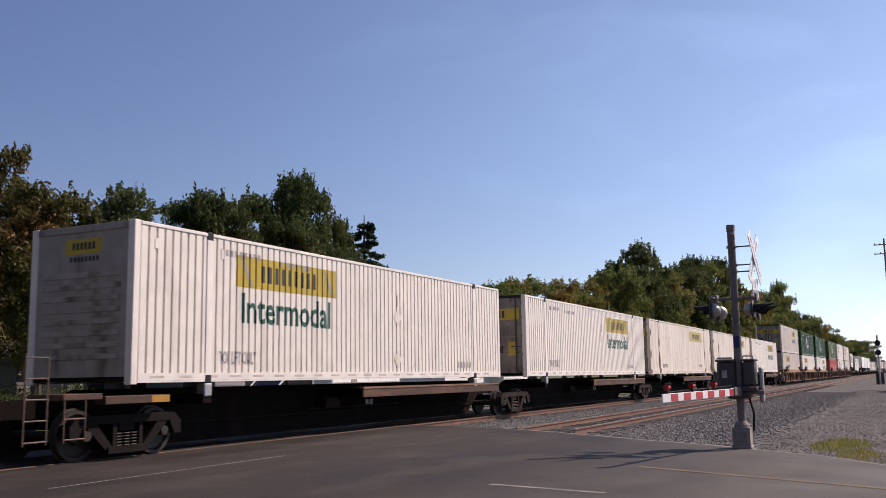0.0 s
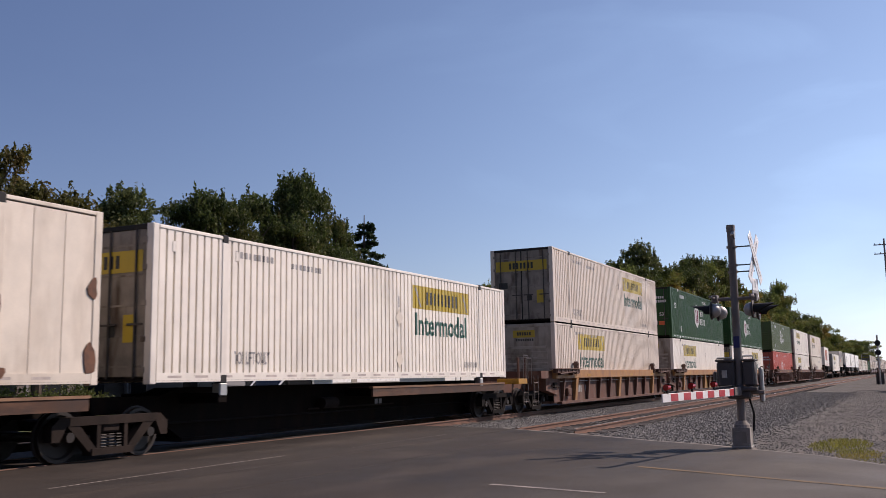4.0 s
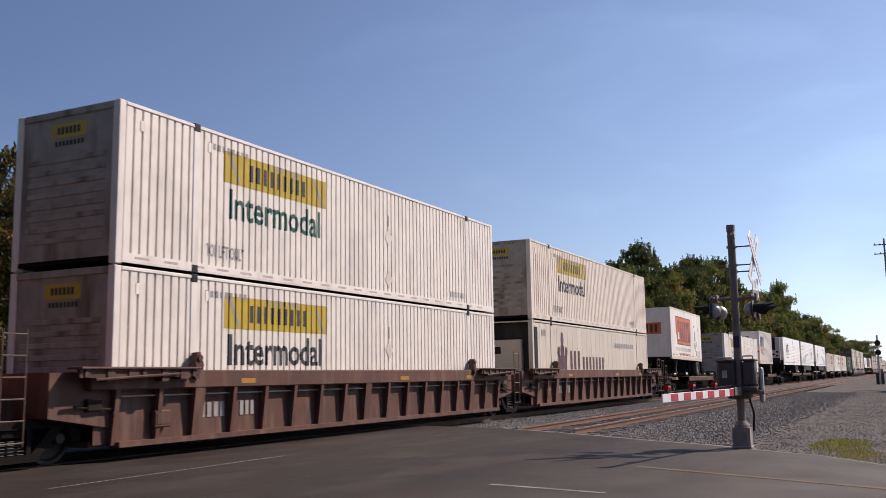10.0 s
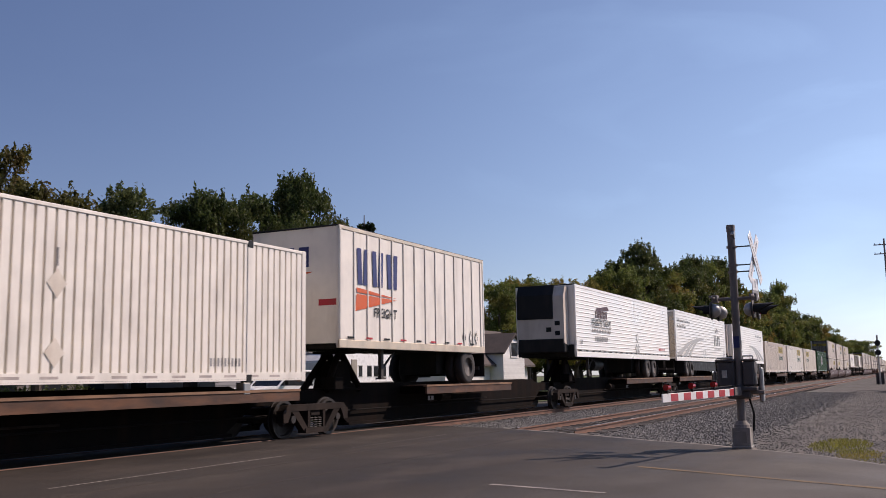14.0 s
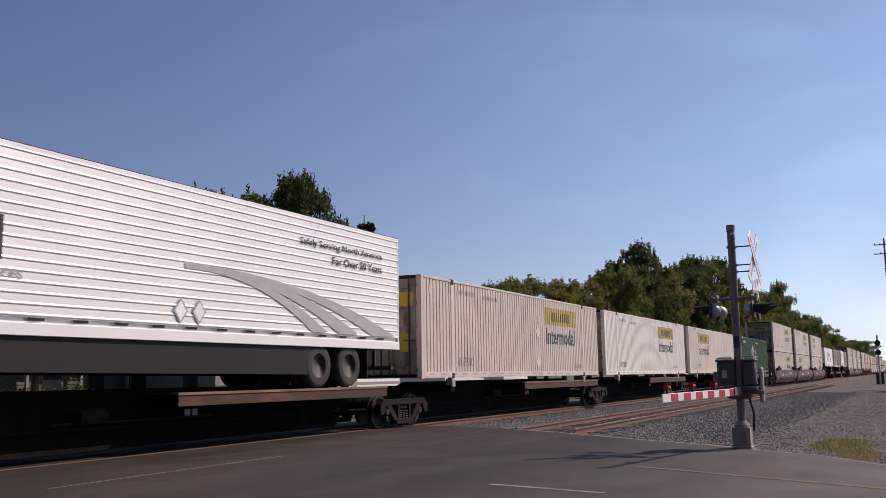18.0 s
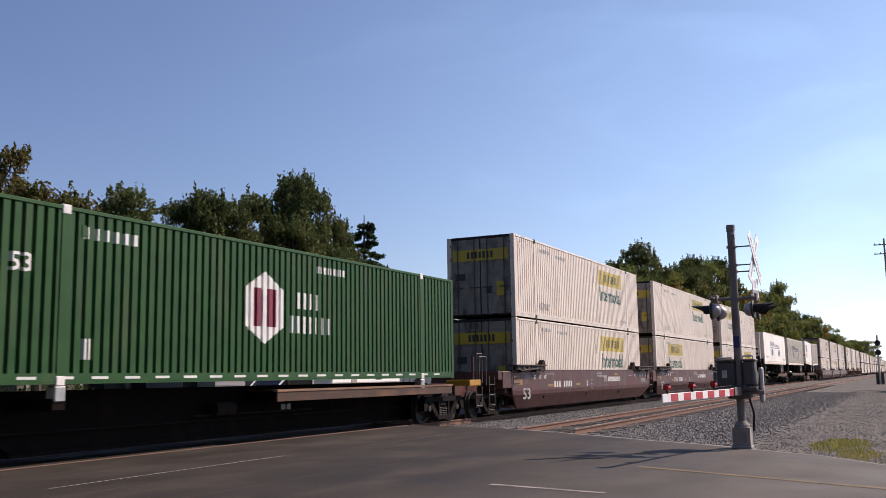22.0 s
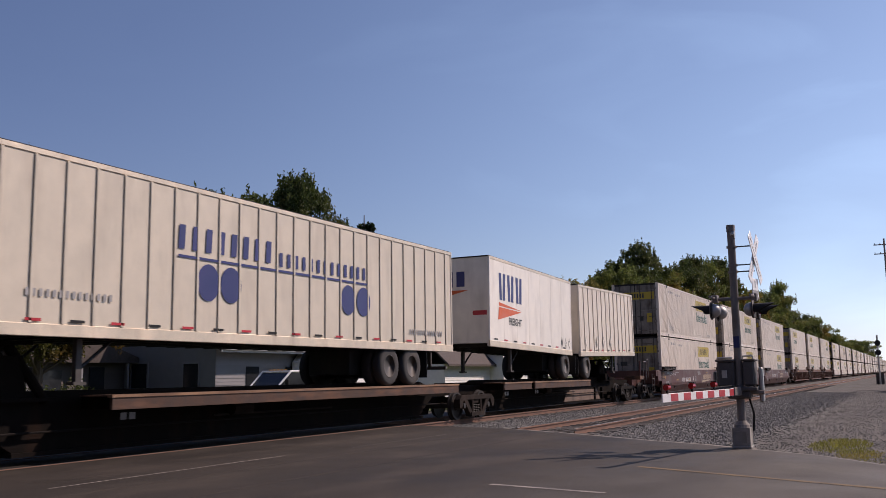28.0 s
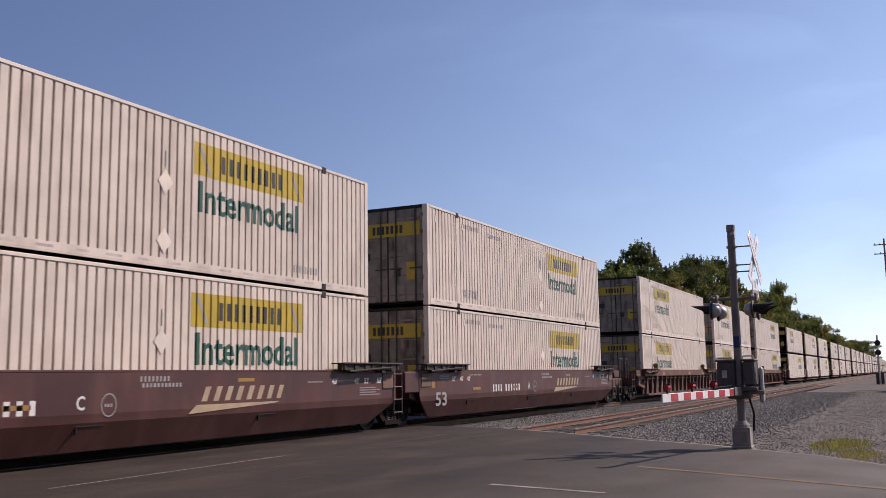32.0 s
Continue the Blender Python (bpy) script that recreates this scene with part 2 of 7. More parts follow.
def leaf_material(name, colour, other, part_other):
    m = bpy.data.materials.new(name)
    m.use_nodes = True
    nt = m.node_tree
    n, link = nt.nodes, nt.links.new
    bsdf = n["Principled BSDF"]
    bsdf.inputs["Roughness"].default_value = 0.6
    bsdf.inputs["Specular IOR Level"].default_value = 0.25
    geo, tc = n.new("ShaderNodeNewGeometry"), n.new("ShaderNodeTexCoord")
    tex = n.new("ShaderNodeTexNoise")
    tex.inputs["Scale"].default_value = 0.45
    link(tc.outputs["Object"], tex.inputs["Vector"])
    mul = n.new("ShaderNodeMapRange")
    mul.inputs["To Min"].default_value, mul.inputs["To Max"].default_value = 0.55, 1.5
    link(geo.outputs["Random Per Island"], mul.inputs[0])
    mix = n.new("ShaderNodeMix")
    mix.data_type = "RGBA"
    mix.inputs["A"].default_value, mix.inputs["B"].default_value = (*colour, 1), (*other, 1)
    fac = n.new("ShaderNodeMapRange")
    fac.inputs["From Min"].default_value, fac.inputs["From Max"].default_value = 0.62 - part_other, 0.85 - part_other
    link(tex.outputs["Fac"], fac.inputs[0])
    link(fac.outputs[0], mix.inputs["Factor"])
    hsv = n.new("ShaderNodeHueSaturation")
    link(mix.outputs["Result"], hsv.inputs["Color"])
    link(mul.outputs[0], hsv.inputs["Value"])
    link(hsv.outputs[0], bsdf.inputs["Base Color"])
    thin = n.new("ShaderNodeBsdfTranslucent")
    link(hsv.outputs[0], thin.inputs["Color"])
    both = n.new("ShaderNodeMixShader")
    both.inputs[0].default_value = 0.42
    link(bsdf.outputs[0], both.inputs[1])
    link(thin.outputs[0], both.inputs[2])
    link(both.outputs[0], n["Material Output"].inputs["Surface"])
    return m


LEAF_GREEN = leaf_material("green_leaves", (0.058, 0.080, 0.022), (0.12, 0.105, 0.028), 0.11)
LEAF_LIGHT = leaf_material("light_green_leaves", (0.135, 0.165, 0.040), (0.23, 0.18, 0.046), 0.12)
GRASS = leaf_material("grass_blades", (0.21, 0.20, 0.045), (0.26, 0.20, 0.06), 0.1)
LEAF_YELLOW = leaf_material("yellowing_leaves", (0.18, 0.16, 0.036), (0.29, 0.16, 0.04), 0.15)
LEAF_DARK = leaf_material("dark_green_needles", (0.022, 0.040, 0.014), (0.035, 0.055, 0.016), 0.1)
LEAF_AUTUMN = leaf_material("turning_leaves", (0.08, 0.078, 0.02), (0.17, 0.085, 0.026), 0.14)
LEAF_OLIVE = leaf_material("olive_leaves", (0.085, 0.105, 0.036), (0.12, 0.105, 0.034), 0.1)


# ---- mesh helpers
def box(bm, x0, x1, y0, y1, z0, z1, bevel=0.0):
    v = [bm.verts.new(p) for p in ((x0, y0, z0), (x1, y0, z0), (x1, y1, z0), (x0, y1, z0), (x0, y0, z1), (x1, y0, z1), (x1, y1, z1), (x0, y1, z1))]
    f = [bm.faces.new([v[i] for i in q]) for q in ((3, 2, 1, 0), (4, 5, 6, 7), (0, 1, 5, 4), (1, 2, 6, 5), (2, 3, 7, 6), (3, 0, 4, 7))]
    if bevel:
        edges = list({e for q in f for e in q.edges})
        bmesh.ops.bevel(bm, geom=edges, offset=bevel, segments=1, affect="EDGES")
    return bm


def prism(bm, outline, y0, y1):
    """An outline in x, z, drawn out along y."""
    a = [bm.verts.new((x, y0, z)) for x, z in outline]
    b = [bm.verts.new((x, y1, z)) for x, z in outline]
    bm.faces.new(a)
    bm.faces.new(b[::-1])
    for i in range(len(a)):
        j = (i + 1) % len(a)
        bm.faces.new((a[j], a[i], b[i], b[j]))
    return bm


def rod(bm, p, q, r0, r1=None, seg=8):
    p, q = Vector(p), Vector(q)
    r1 = r0 if r1 is None else r1
    d = (q - p).normalized()
    u = d.orthogonal().normalized()
    w = d.cross(u)
    a = [bm.verts.new(p + (u * cos(2 * pi * i / seg) + w * sin(2 * pi * i / seg)) * r0) for i in range(seg)]
    b = [bm.verts.new(q + (u * cos(2 * pi * i / seg) + w * sin(2 * pi * i / seg)) * r1) for i in range(seg)]
    bm.faces.new(a[::-1])
    bm.faces.new(b)
    for i in range(seg):
        j = (i + 1) % seg
        bm.faces.new((a[i], a[j], b[j], b[i]))
    return bm


def lathe(bm, profile, seg=24, caps=True):
    """A profile of (y, radius) turned about the y axis."""
    rings = [[bm.verts.new((r * cos(2 * pi * i / seg), y, r * sin(2 * pi * i / seg))) for i in range(seg)] for y, r in profile]
    for a, b in zip(rings, rings[1:]):
        for i in range(seg):
            j = (i + 1) % seg
            bm.faces.new((a[i], b[i], b[j], a[j]))
    if caps:
        bm.faces.new(rings[0])
        bm.faces.new(rings[-1][::-1])
    return bm


def mesh_of(bm, mat, smooth=False):
    bmesh.ops.recalc_face_normals(bm, faces=bm.faces)
    me = bpy.data.meshes.new("m")
    bm.to_mesh(me)
    bm.free()
    if mat:
        me.materials.append(mat)
    if smooth:
        for p in me.polygons:
            p.use_smooth = True
    return me


MESHES = {}


def shared(key, make, mat, smooth=False):
    """The mesh of that key, made once."""
    if (key, mat.name) not in MESHES:
        bm = bmesh.new()
        make(bm)
        MESHES[key, mat.name] = mesh_of(bm, mat, smooth)
    return MESHES[key, mat.name]


PIECES = {}


def pieces_of(me):
    """The separate pieces of a flat mesh, each as a mesh, made once."""
    if me.name not in PIECES:
        link = list(range(len(me.vertices)))

        def root(i):
            while link[i] != i:
                i = link[i]
            return i
        for e in me.edges:
            a, b = root(e.vertices[0]), root(e.vertices[1])
            link[max(a, b)] = min(a, b)
        groups = {}
        for p in me.polygons:
            groups.setdefault(root(p.vertices[0]), []).append(tuple(p.vertices))
        out = []
        for polys in groups.values():
            used = sorted({i for p in polys for i in p})
            at = {i: k for k, i in enumerate(used)}
            one = bpy.data.meshes.new("m")
            one.from_pydata([me.vertices[i].co for i in used], [], [[at[i] for i in p] for p in polys])
            one.materials.append(me.materials[0])
            out.append(one)
        PIECES[me.name] = out
    return PIECES[me.name]


def part(name, data, mat, parent, label="", at=(0, 0, 0), turn=(0, 0, 0), smooth=False):
    me = mesh_of(data, mat, smooth) if isinstance(data, bmesh.types.BMesh) else data
    if name.endswith("_mark") and len(pieces_of(me)) > 1:
        for one in pieces_of(me):
            ob = part(name[:-5] + "_bar", one, mat, parent, label, at, turn)
        return ob
    ob = new(name, me)
    ob.parent = parent
    ob.matrix_local = pose(*at, *turn)
    return tagged(ob, label)


def thing(name, label, category, group="", kind="", at=(0, 0, 0), turn=0):
    ob = new(name)
    ob.empty_display_size = 0.2
    ob.matrix_world = pose(*at, 0, 0, turn)
    return tagged(ob, label, category, group, kind)


def solid(name, bm, mat, label, category, kind="", group="", smooth=False):
    ob = new(name, mesh_of(bm, mat, smooth))
    return tagged(ob, label, category, group, kind)


@lru_cache(None)
def text_outline(words):
    """The faces of a line of writing, scaled to 1 x 1, as vertices and polygons."""
    curve = bpy.data.curves.new("t", "FONT")
    curve.body, curve.resolution_u, curve.offset = words, 2, 0.018
    ob = bpy.data.objects.new("t", curve)
    me = bpy.data.meshes.new_from_object(ob)
    co = np.array([v.co[:2] for v in me.vertices])
    lo, hi = co.min(0), co.max(0)
    co = (co - lo) / (hi - lo)
    polys = [tuple(p.vertices) for p in me.polygons]
    bpy.data.objects.remove(ob)
    bpy.data.curves.remove(curve)
    bpy.data.meshes.remove(me)
    return co, polys


def write(bm, words, x, z, width, height, slant=0.0):
    co, polys = text_outline(words)
    v = [bm.verts.new((x + a * width + b * height * slant, 0, z + b * height)) for a, b in co]
    for p in polys:
        bm.faces.new([v[i] for i in p])
    return bm


def flat(bm, *points):
    bm.faces.new([bm.verts.new((x, 0, z)) for x, z in points])
    return bm


def rect(bm, x0, x1, z0, z1):
    return flat(bm, (x0, z0), (x1, z0), (x1, z1), (x0, z1))


def bars(bm, x, z, width, height, count, fill=0.68, rnd=None, slant=0.0):
    """Plain upright bars in place of letters."""
    step = width / count
    for i in range(count):
        h = height * (1 if rnd is None else rnd.choice((1, 1, 0.8)))
        a = x + i * step
        flat(bm, (a, z), (a + step * fill, z), (a + step * fill + slant * h, z + h), (a + slant * h, z + h))
    return bm


def disc(bm, x, z, rx, rz, seg=20):
    return flat(bm, *[(x + rx * cos(2 * pi * i / seg), z + rz * sin(2 * pi * i / seg)) for i in range(seg)])


# ---- the corrugated steel of the containers
PITCH = 0.2032
# broad flats with narrow grooves on the white boxes, even waves on the coloured ones
GROOVED, WAVED = (0.12, (0.0, 0.128, 0.131, 0.172, 0.181)), (0.075, (0.0, 0.122, 0.130, 0.182, 0.2032))
PROFILE = [GROOVED]


def fold(x):
    """How far the steel lies back at x."""
    deep, steps = PROFILE[0]
    u = x % PITCH
    if u < steps[1] or u >= steps[4]:
        return 0.0
    if u < steps[2]:
        return deep * (u - steps[1]) / (steps[2] - steps[1])
    if u < steps[3]:
        return deep
    return deep * (steps[4] - u) / (steps[4] - steps[3])


def fold_lines(x0, x1):
    out, k = [], math.floor(x0 / PITCH)
    while k * PITCH < x1:
        out += [k * PITCH + s for s in PROFILE[0][1] if x0 < k * PITCH + s < x1 and s < PITCH]
        k += 1
    return out


def folded_sheet(bm, x0, x1, z0, z1, y, proud=0.0):
    xs = [x0, *fold_lines(x0, x1), x1]
    a = [bm.verts.new((x, y + fold(x) - proud, z0)) for x in xs]
    b = [bm.verts.new((x, y + fold(x) - proud, z1)) for x in xs]
    for i in range(len(xs) - 1):
        bm.faces.new((a[i], a[i + 1], b[i + 1], b[i]))
    return bm


def drape(bm, y, proud=0.004, folded=True):
    """Lay flat figures (y = 0) on a container's side at y."""
    if folded:
        xs = [v.co.x for v in bm.verts]
        for x in fold_lines(min(xs), max(xs)):
            bmesh.ops.bisect_plane(bm, geom=bm.verts[:] + bm.edges[:] + bm.faces[:], plane_co=(x, 0, 0), plane_no=(1, 0, 0))
    for v in bm.verts:
        v.co.y = y - proud + (fold(v.co.x) if folded else 0.0)
    return bm


def face_west(bm, x, proud=0.004):
    """Turn figures drawn in x, z to an end wall at x: their x becomes the way across, seen from outside."""
    for v in bm.verts:
        v.co.x, v.co.y = x - proud, -v.co.x
    return bm


def each_bar(name, parent, key, mat, x, z, width, height, count, fill, place):
    """Plain bars in place of letters, each its own part; place lays a figure on its wall."""
    step = width / count
    for i in range(count):
        a = x + i * step
        part(name, shared((key, i), lambda b: place(rect(b, a, a + step * fill, z, z + height)), mat), mat, parent)


COMPACT = {}


def far_thing(key, build):
    """A thing that stays far off: built once with all its parts, then joined into one mesh that the repeats share."""
    if key not in COMPACT:
        ob = build()
        joined, mats = bmesh.new(), []
        for o in ob.children_recursive:
            m, p = o.matrix_local.copy(), o.parent
            while p is not ob:
                m, p = p.matrix_local @ m, p.parent
            me = o.data.copy()
            me.transform(m)
            start = len(joined.faces)
            joined.from_mesh(me)
            joined.faces.ensure_lookup_table()
            mat = me.materials[0]
            if mat not in mats:
                mats.append(mat)
            for f in joined.faces[start:]:
                f.material_index = mats.index(mat)
            bpy.data.meshes.remove(me)
        me = bpy.data.meshes.new("m")
        joined.to_mesh(me)
        joined.free()
        for mat in mats:
            me.materials.append(mat)
        COMPACT[key] = me, ob.name.split(".")[0], dict(label=ob["label"], category=ob["category"], group=ob["group"])
        for o in (*ob.children_recursive, ob):
            bpy.data.objects.remove(o)
    me, name, tags = COMPACT[key]
    return tagged(new(name, me), **tags)


# ---- ground, road and tracks
def sheet(bm, outline, z):
    bm.faces.new([bm.verts.new((x, y, z)) for x, y in outline])
    return bm


def slab(bm, outline, z0, z1):
    a = [bm.verts.new((x, y, z0)) for x, y in outline]
    b = [bm.verts.new((x, y, z1)) for x, y in outline]
    bm.faces.new(b)
    for i in range(len(a)):
        j = (i + 1) % len(a)
        bm.faces.new((a[i], a[j], b[j], b[i]))
    return bm


solid("ground", sheet(bmesh.new(), ((-3000, -3000), (3000, -3000), (3000, 3000), (-3000, 3000)), -0.21), EARTH, "dry grey-brown dirt and cinders beside the tracks", "ground", "structure")
solid("lawn", sheet(bmesh.new(), ((-300, 19.0), (1500, 19.0), (1500, 400), (-300, 400)), -0.16), LAWN, "rough green lawn behind the tracks", "ground", "structure")
EDGE = ((9.0, -3.4), (14.5, 0.43), (15.88, 1.40), (16.76, 2.50), (17.7, 3.50), (18.5, 4.74), (19.8, 6.35), (22.0, 9.4))
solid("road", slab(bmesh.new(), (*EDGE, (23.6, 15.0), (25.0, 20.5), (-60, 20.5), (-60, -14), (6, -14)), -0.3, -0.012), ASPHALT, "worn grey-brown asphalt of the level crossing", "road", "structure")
def edge_x(y):
    for (x0, y0), (x1, y1) in zip(EDGE, EDGE[1:]):
        if y0 <= y <= y1:
            return x0 + (x1 - x0) * (y - y0) / (y1 - y0)
    return 22.0 + (y - 9.4) * 0.29


kerb = bmesh.new()
for (x0, y0), (x1, y1) in zip(EDGE, EDGE[1:]):
    if x0 > 9.5:
        slab(kerb, ((x0 + 0.01, y0), (x0 + 0.14 + 0.06 * sin(9 * x0), y0 - 0.06), (x1 + 0.14 + 0.06 * sin(9 * x1), y1 - 0.06), (x1 + 0.01, y1)), -0.3, -0.018)
solid("kerb", kerb, CONCRETE, "pale broken pavement edge along the gravel", "kerb", "structure")
GZ = -0.008
for outline, mat, name, label in (
        (((13.24, 3.60), (13.36, 3.57), (11.60, 0.10), (11.48, 0.14)), LINE_YELLOW, "road_line", "worn yellow road line"),
        (((10.58, 4.72), (10.68, 4.70), (10.31, 3.15), (10.22, 3.18)), JOINT, "road_line", "worn white road line"),
        (((8.4, 9.745), (13.4, 9.80), (13.4, 9.845), (8.4, 9.785)), JOINT, "pavement_joint", "pale thin joint in the asphalt"),
        (((15.3, 9.62), (19.4, 9.65), (19.4, 9.70), (15.3, 9.655)), LINE_WHITE, "pavement_joint", "worn pale joint in the asphalt")):
    solid(name, sheet(bmesh.new(), outline, GZ), mat, label, "road marking" if "line" in name else "road", "structure")

BED = ((3.4, -0.215), (5.8, -0.175), (10.9, -0.165), (16.6, -0.175), (18.5, -0.23))
bed = bmesh.new()
for (y0, z0), (y1, z1) in zip(BED, BED[1:]):
    bed.faces.new([bed.verts.new(p) for p in ((17.0, y0, z0), (900, y0, z0), (900, y1, z1), (17.0, y1, z1))])
solid("ballast_bed", bed, GRAVEL, "grey crushed stone bed under the tracks", "ballast", "structure")


def rail_line(y, x0, x1, parent):
    prof = ((-0.07, -0.17), (0.07, -0.17), (0.07, -0.155), (0.012, -0.14), (0.012, -0.045), (0.036, -0.035), (0.036, -0.004), (0.028, 0.0), (-0.028, 0.0), (-0.036, -0.004), (-0.036, -0.035), (-0.012, -0.045), (-0.012, -0.14), (-0.07, -0.155))
    bm = bmesh.new()
    a = [bm.verts.new((x0, y + u, v)) for u, v in prof]
    b = [bm.verts.new((x1, y + u, v)) for u, v in prof]
    for i in range(len(prof)):
        j = (i + 1) % len(prof)
        bm.faces.new((a[i], a[j], b[j], b[i]))
    bm.faces.new(a)
    bm.faces.new(b[::-1])
    part("rail", bm, RAIL_SIDE, parent)
    part("rail_head", prism_x(bmesh.new(), x0, x1, y - 0.026, y + 0.026, 0.0, 0.002), STEEL if y < 10 else RAIL_SHADED, parent, "worn running band")


def prism_x(bm, x0, x1, y0, y1, z0, z1):
    return box(bm, x0, x1, y0, y1, z0, z1)


NEAR_TRACK, FAR_TRACK = 8.20, 13.30
for name, ty, label in (("near_track", NEAR_TRACK, "empty railway track with rusty rails in grey stone"), ("train_track", FAR_TRACK, "railway track under the train")):
    tr = thing(name, label, "railway track", kind="structure", at=(0, 0, 0))
    for dy in (-0.753, 0.753):
        rail_line(ty + dy, -80 if ty > 10 else 21.9, 1100, tr)
    rt = random.Random(int(ty))
    for k in range(130 if ty < 10 else 60):
        x = 22.3 + k * 0.61
        if ty > 10:
            x += 1.5
        part("tie", shared("tie", lambda b: box(b, -0.11, 0.11, -1.3, 1.3, -0.1, 0.02, 0.012), TIE), TIE, tr, at=(x + rt.uniform(-0.03, 0.03), ty + rt.uniform(-0.05, 0.05), -0.155), turn=(0, 0, rt.uniform(-1, 1)))
solid("track_dirt", sheet(bmesh.new(), ((21.9, 7.55), (400, 7.55), (400, 8.85), (21.9, 8.85)), -0.155), material("rusty_track_dirt", (0.074, 0.056, 0.046), 0.95, vary=0.35, scale=2.5, grain=0.45, grain_scale=18, bump=0.9), "rust-brown dirt between the near rails", "ground", "structure")
# rails set flush in the crossing
crossing = thing("crossing_rails", "worn rails set flush in the asphalt crossing", "railway track", kind="structure")
for dy in (-0.753, 0.753):
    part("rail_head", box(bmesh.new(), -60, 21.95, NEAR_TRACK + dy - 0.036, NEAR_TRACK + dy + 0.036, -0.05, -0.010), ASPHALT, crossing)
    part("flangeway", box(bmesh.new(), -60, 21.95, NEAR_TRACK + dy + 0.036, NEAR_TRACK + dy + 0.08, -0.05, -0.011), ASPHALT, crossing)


def pebbles(name, label, count, area, size, mat, z, seed, keep=None):
    """Many loose broken stones in one mesh."""
    rng = np.random.default_rng(seed)
    base = np.array([(-1, -0.8, -0.5), (0.9, -1, -0.4), (1, 0.8, -0.6), (-0.8, 1, -0.5), (-0.7, -0.6, 0.6), (0.6, -0.8, 0.75), (0.75, 0.5, 0.5), (-0.5, 0.7, 0.8)])
    quads = np.array([(3, 2, 1, 0), (4, 5, 6, 7), (0, 1, 5, 4), (1, 2, 6, 5), (2, 3, 7, 6), (3, 0, 4, 7)])
    x0, x1, y0, y1 = area
    px = x0 + (x1 - x0) * rng.random(count) ** 1.7
    py = rng.uniform(y0, y1, count)
    ok = np.ones(count, bool) if keep is None else np.array([keep(a, b) for a, b in zip(px, py)])
    px, py = px[ok], py[ok]
    n = len(px)
    sc = size * rng.uniform(0.5, 1.25, n)
    ang = rng.uniform(0, 6.28, n)
    jit = base[None] + rng.uniform(-0.25, 0.25, (n, 8, 3))
    c, s = np.cos(ang)[:, None], np.sin(ang)[:, None]
    vx = (jit[..., 0] * c - jit[..., 1] * s) * sc[:, None] + px[:, None]
    vy = (jit[..., 0] * s + jit[..., 1] * c) * sc[:, None] + py[:, None]
    vz = jit[..., 2] * sc[:, None] * 0.8 + (z(px, py) if callable(z) else z) + 0.25 * sc[:, None] if not callable(z) else jit[..., 2] * sc[:, None] * 0.8 + z(px, py)[:, None] + 0.25 * sc[:, None]
    verts = np.stack([vx, vy, vz], -1).reshape(-1, 3)
    faces = (quads[None] + 8 * np.arange(n)[:, None, None]).reshape(-1, 4)
    me = bpy.data.meshes.new("m")
    me.from_pydata(verts.tolist(), [], faces.tolist())
    me.materials.append(mat)
    return tagged(new(name, me), label, "gravel", kind="stuff")


STONES = material("loose_ballast", (0.172, 0.165, 0.153), 0.9, vary=0.25, scale=6, grain=0.2, grain_scale=30, bump=0.2)
_tree = STONES.node_tree
_geo = _tree.nodes.new("ShaderNodeNewGeometry")
_map = _tree.nodes.new("ShaderNodeMapRange")
_map.inputs["To Min"].default_value, _map.inputs["To Max"].default_value = 0.7, 1.3
_mul = _tree.nodes.new("ShaderNodeHueSaturation")
_src = _tree.nodes["Principled BSDF"].inputs["Base Color"].links[0].from_socket
_tree.links.new(_geo.outputs["Random Per Island"], _map.inputs[0])
_tree.links.new(_map.outputs[0], _mul.inputs["Value"])
_tree.links.new(_src, _mul.inputs["Color"])
_tree.links.new(_mul.outputs[0], _tree.nodes["Principled BSDF"].inputs["Base Color"])
pebbles("ballast_stones", "loose grey broken stone of the track bed", 82000, (18.0, 70.0, 3.0, 12.4), 0.031, STONES, lambda x, y: np.interp(y, [b[0] for b in BED], [b[1] for b in BED]), 3,
        keep=lambda x, y: x > edge_x(y) + 0.3 and not any(abs(y - r) < 0.09 for r in (7.447, 8.953)) and (y > 4.6 or (x * 3.7 + y * 11.3) % 1 < (y - 3.0) / 1.6) and (abs(y - 8.2) > 0.72 or (x * 7.3) % 1 < 0.6))
pebbles("scattered_stones", "scattered stones on the dirt", 24000, (16.0, 80.0, -1.5, 4.4), 0.018, STONES, -0.215, 4, keep=lambda x, y: x > (edge_x(y) + 0.3 if y > -3 else 99))


def grass_patch(name, label, count, area, height, seed):
    rng = np.random.default_rng(seed)
    x0, x1, y0, y1 = area
    u, v = rng.random(count), rng.random(count)
    cx, cy = (x0 + x1) / 2, (y0 + y1) / 2
    r, a = np.sqrt(u), v * 6.283
    px, py = cx + r * np.cos(a) * (x1 - x0) / 2, cy + r * np.sin(a) * (y1 - y0) / 2
    h = height * rng.uniform(0.4, 1.2, count) * (1.1 - 0.6 * r)
    lean = rng.normal(0, 0.35, (count, 2)) * h[:, None]
    d = rng.uniform(0, 6.28, count)
    w = 0.012
    verts, faces = [], []
    for i in range(count):
        dx, dy = w * cos(d[i]), w * sin(d[i])
        k = len(verts)
        verts += [(px[i] - dx, py[i] - dy, -0.22), (px[i] + dx, py[i] + dy, -0.22), (px[i] + lean[i, 0], py[i] + lean[i, 1], -0.22 + h[i])]
        faces.append((k, k + 1, k + 2))
    me = bpy.data.meshes.new("m")
    me.from_pydata(verts, [], faces)
    me.materials.append(GRASS)
    return tagged(new(name, me), label, "grass", kind="stuff")


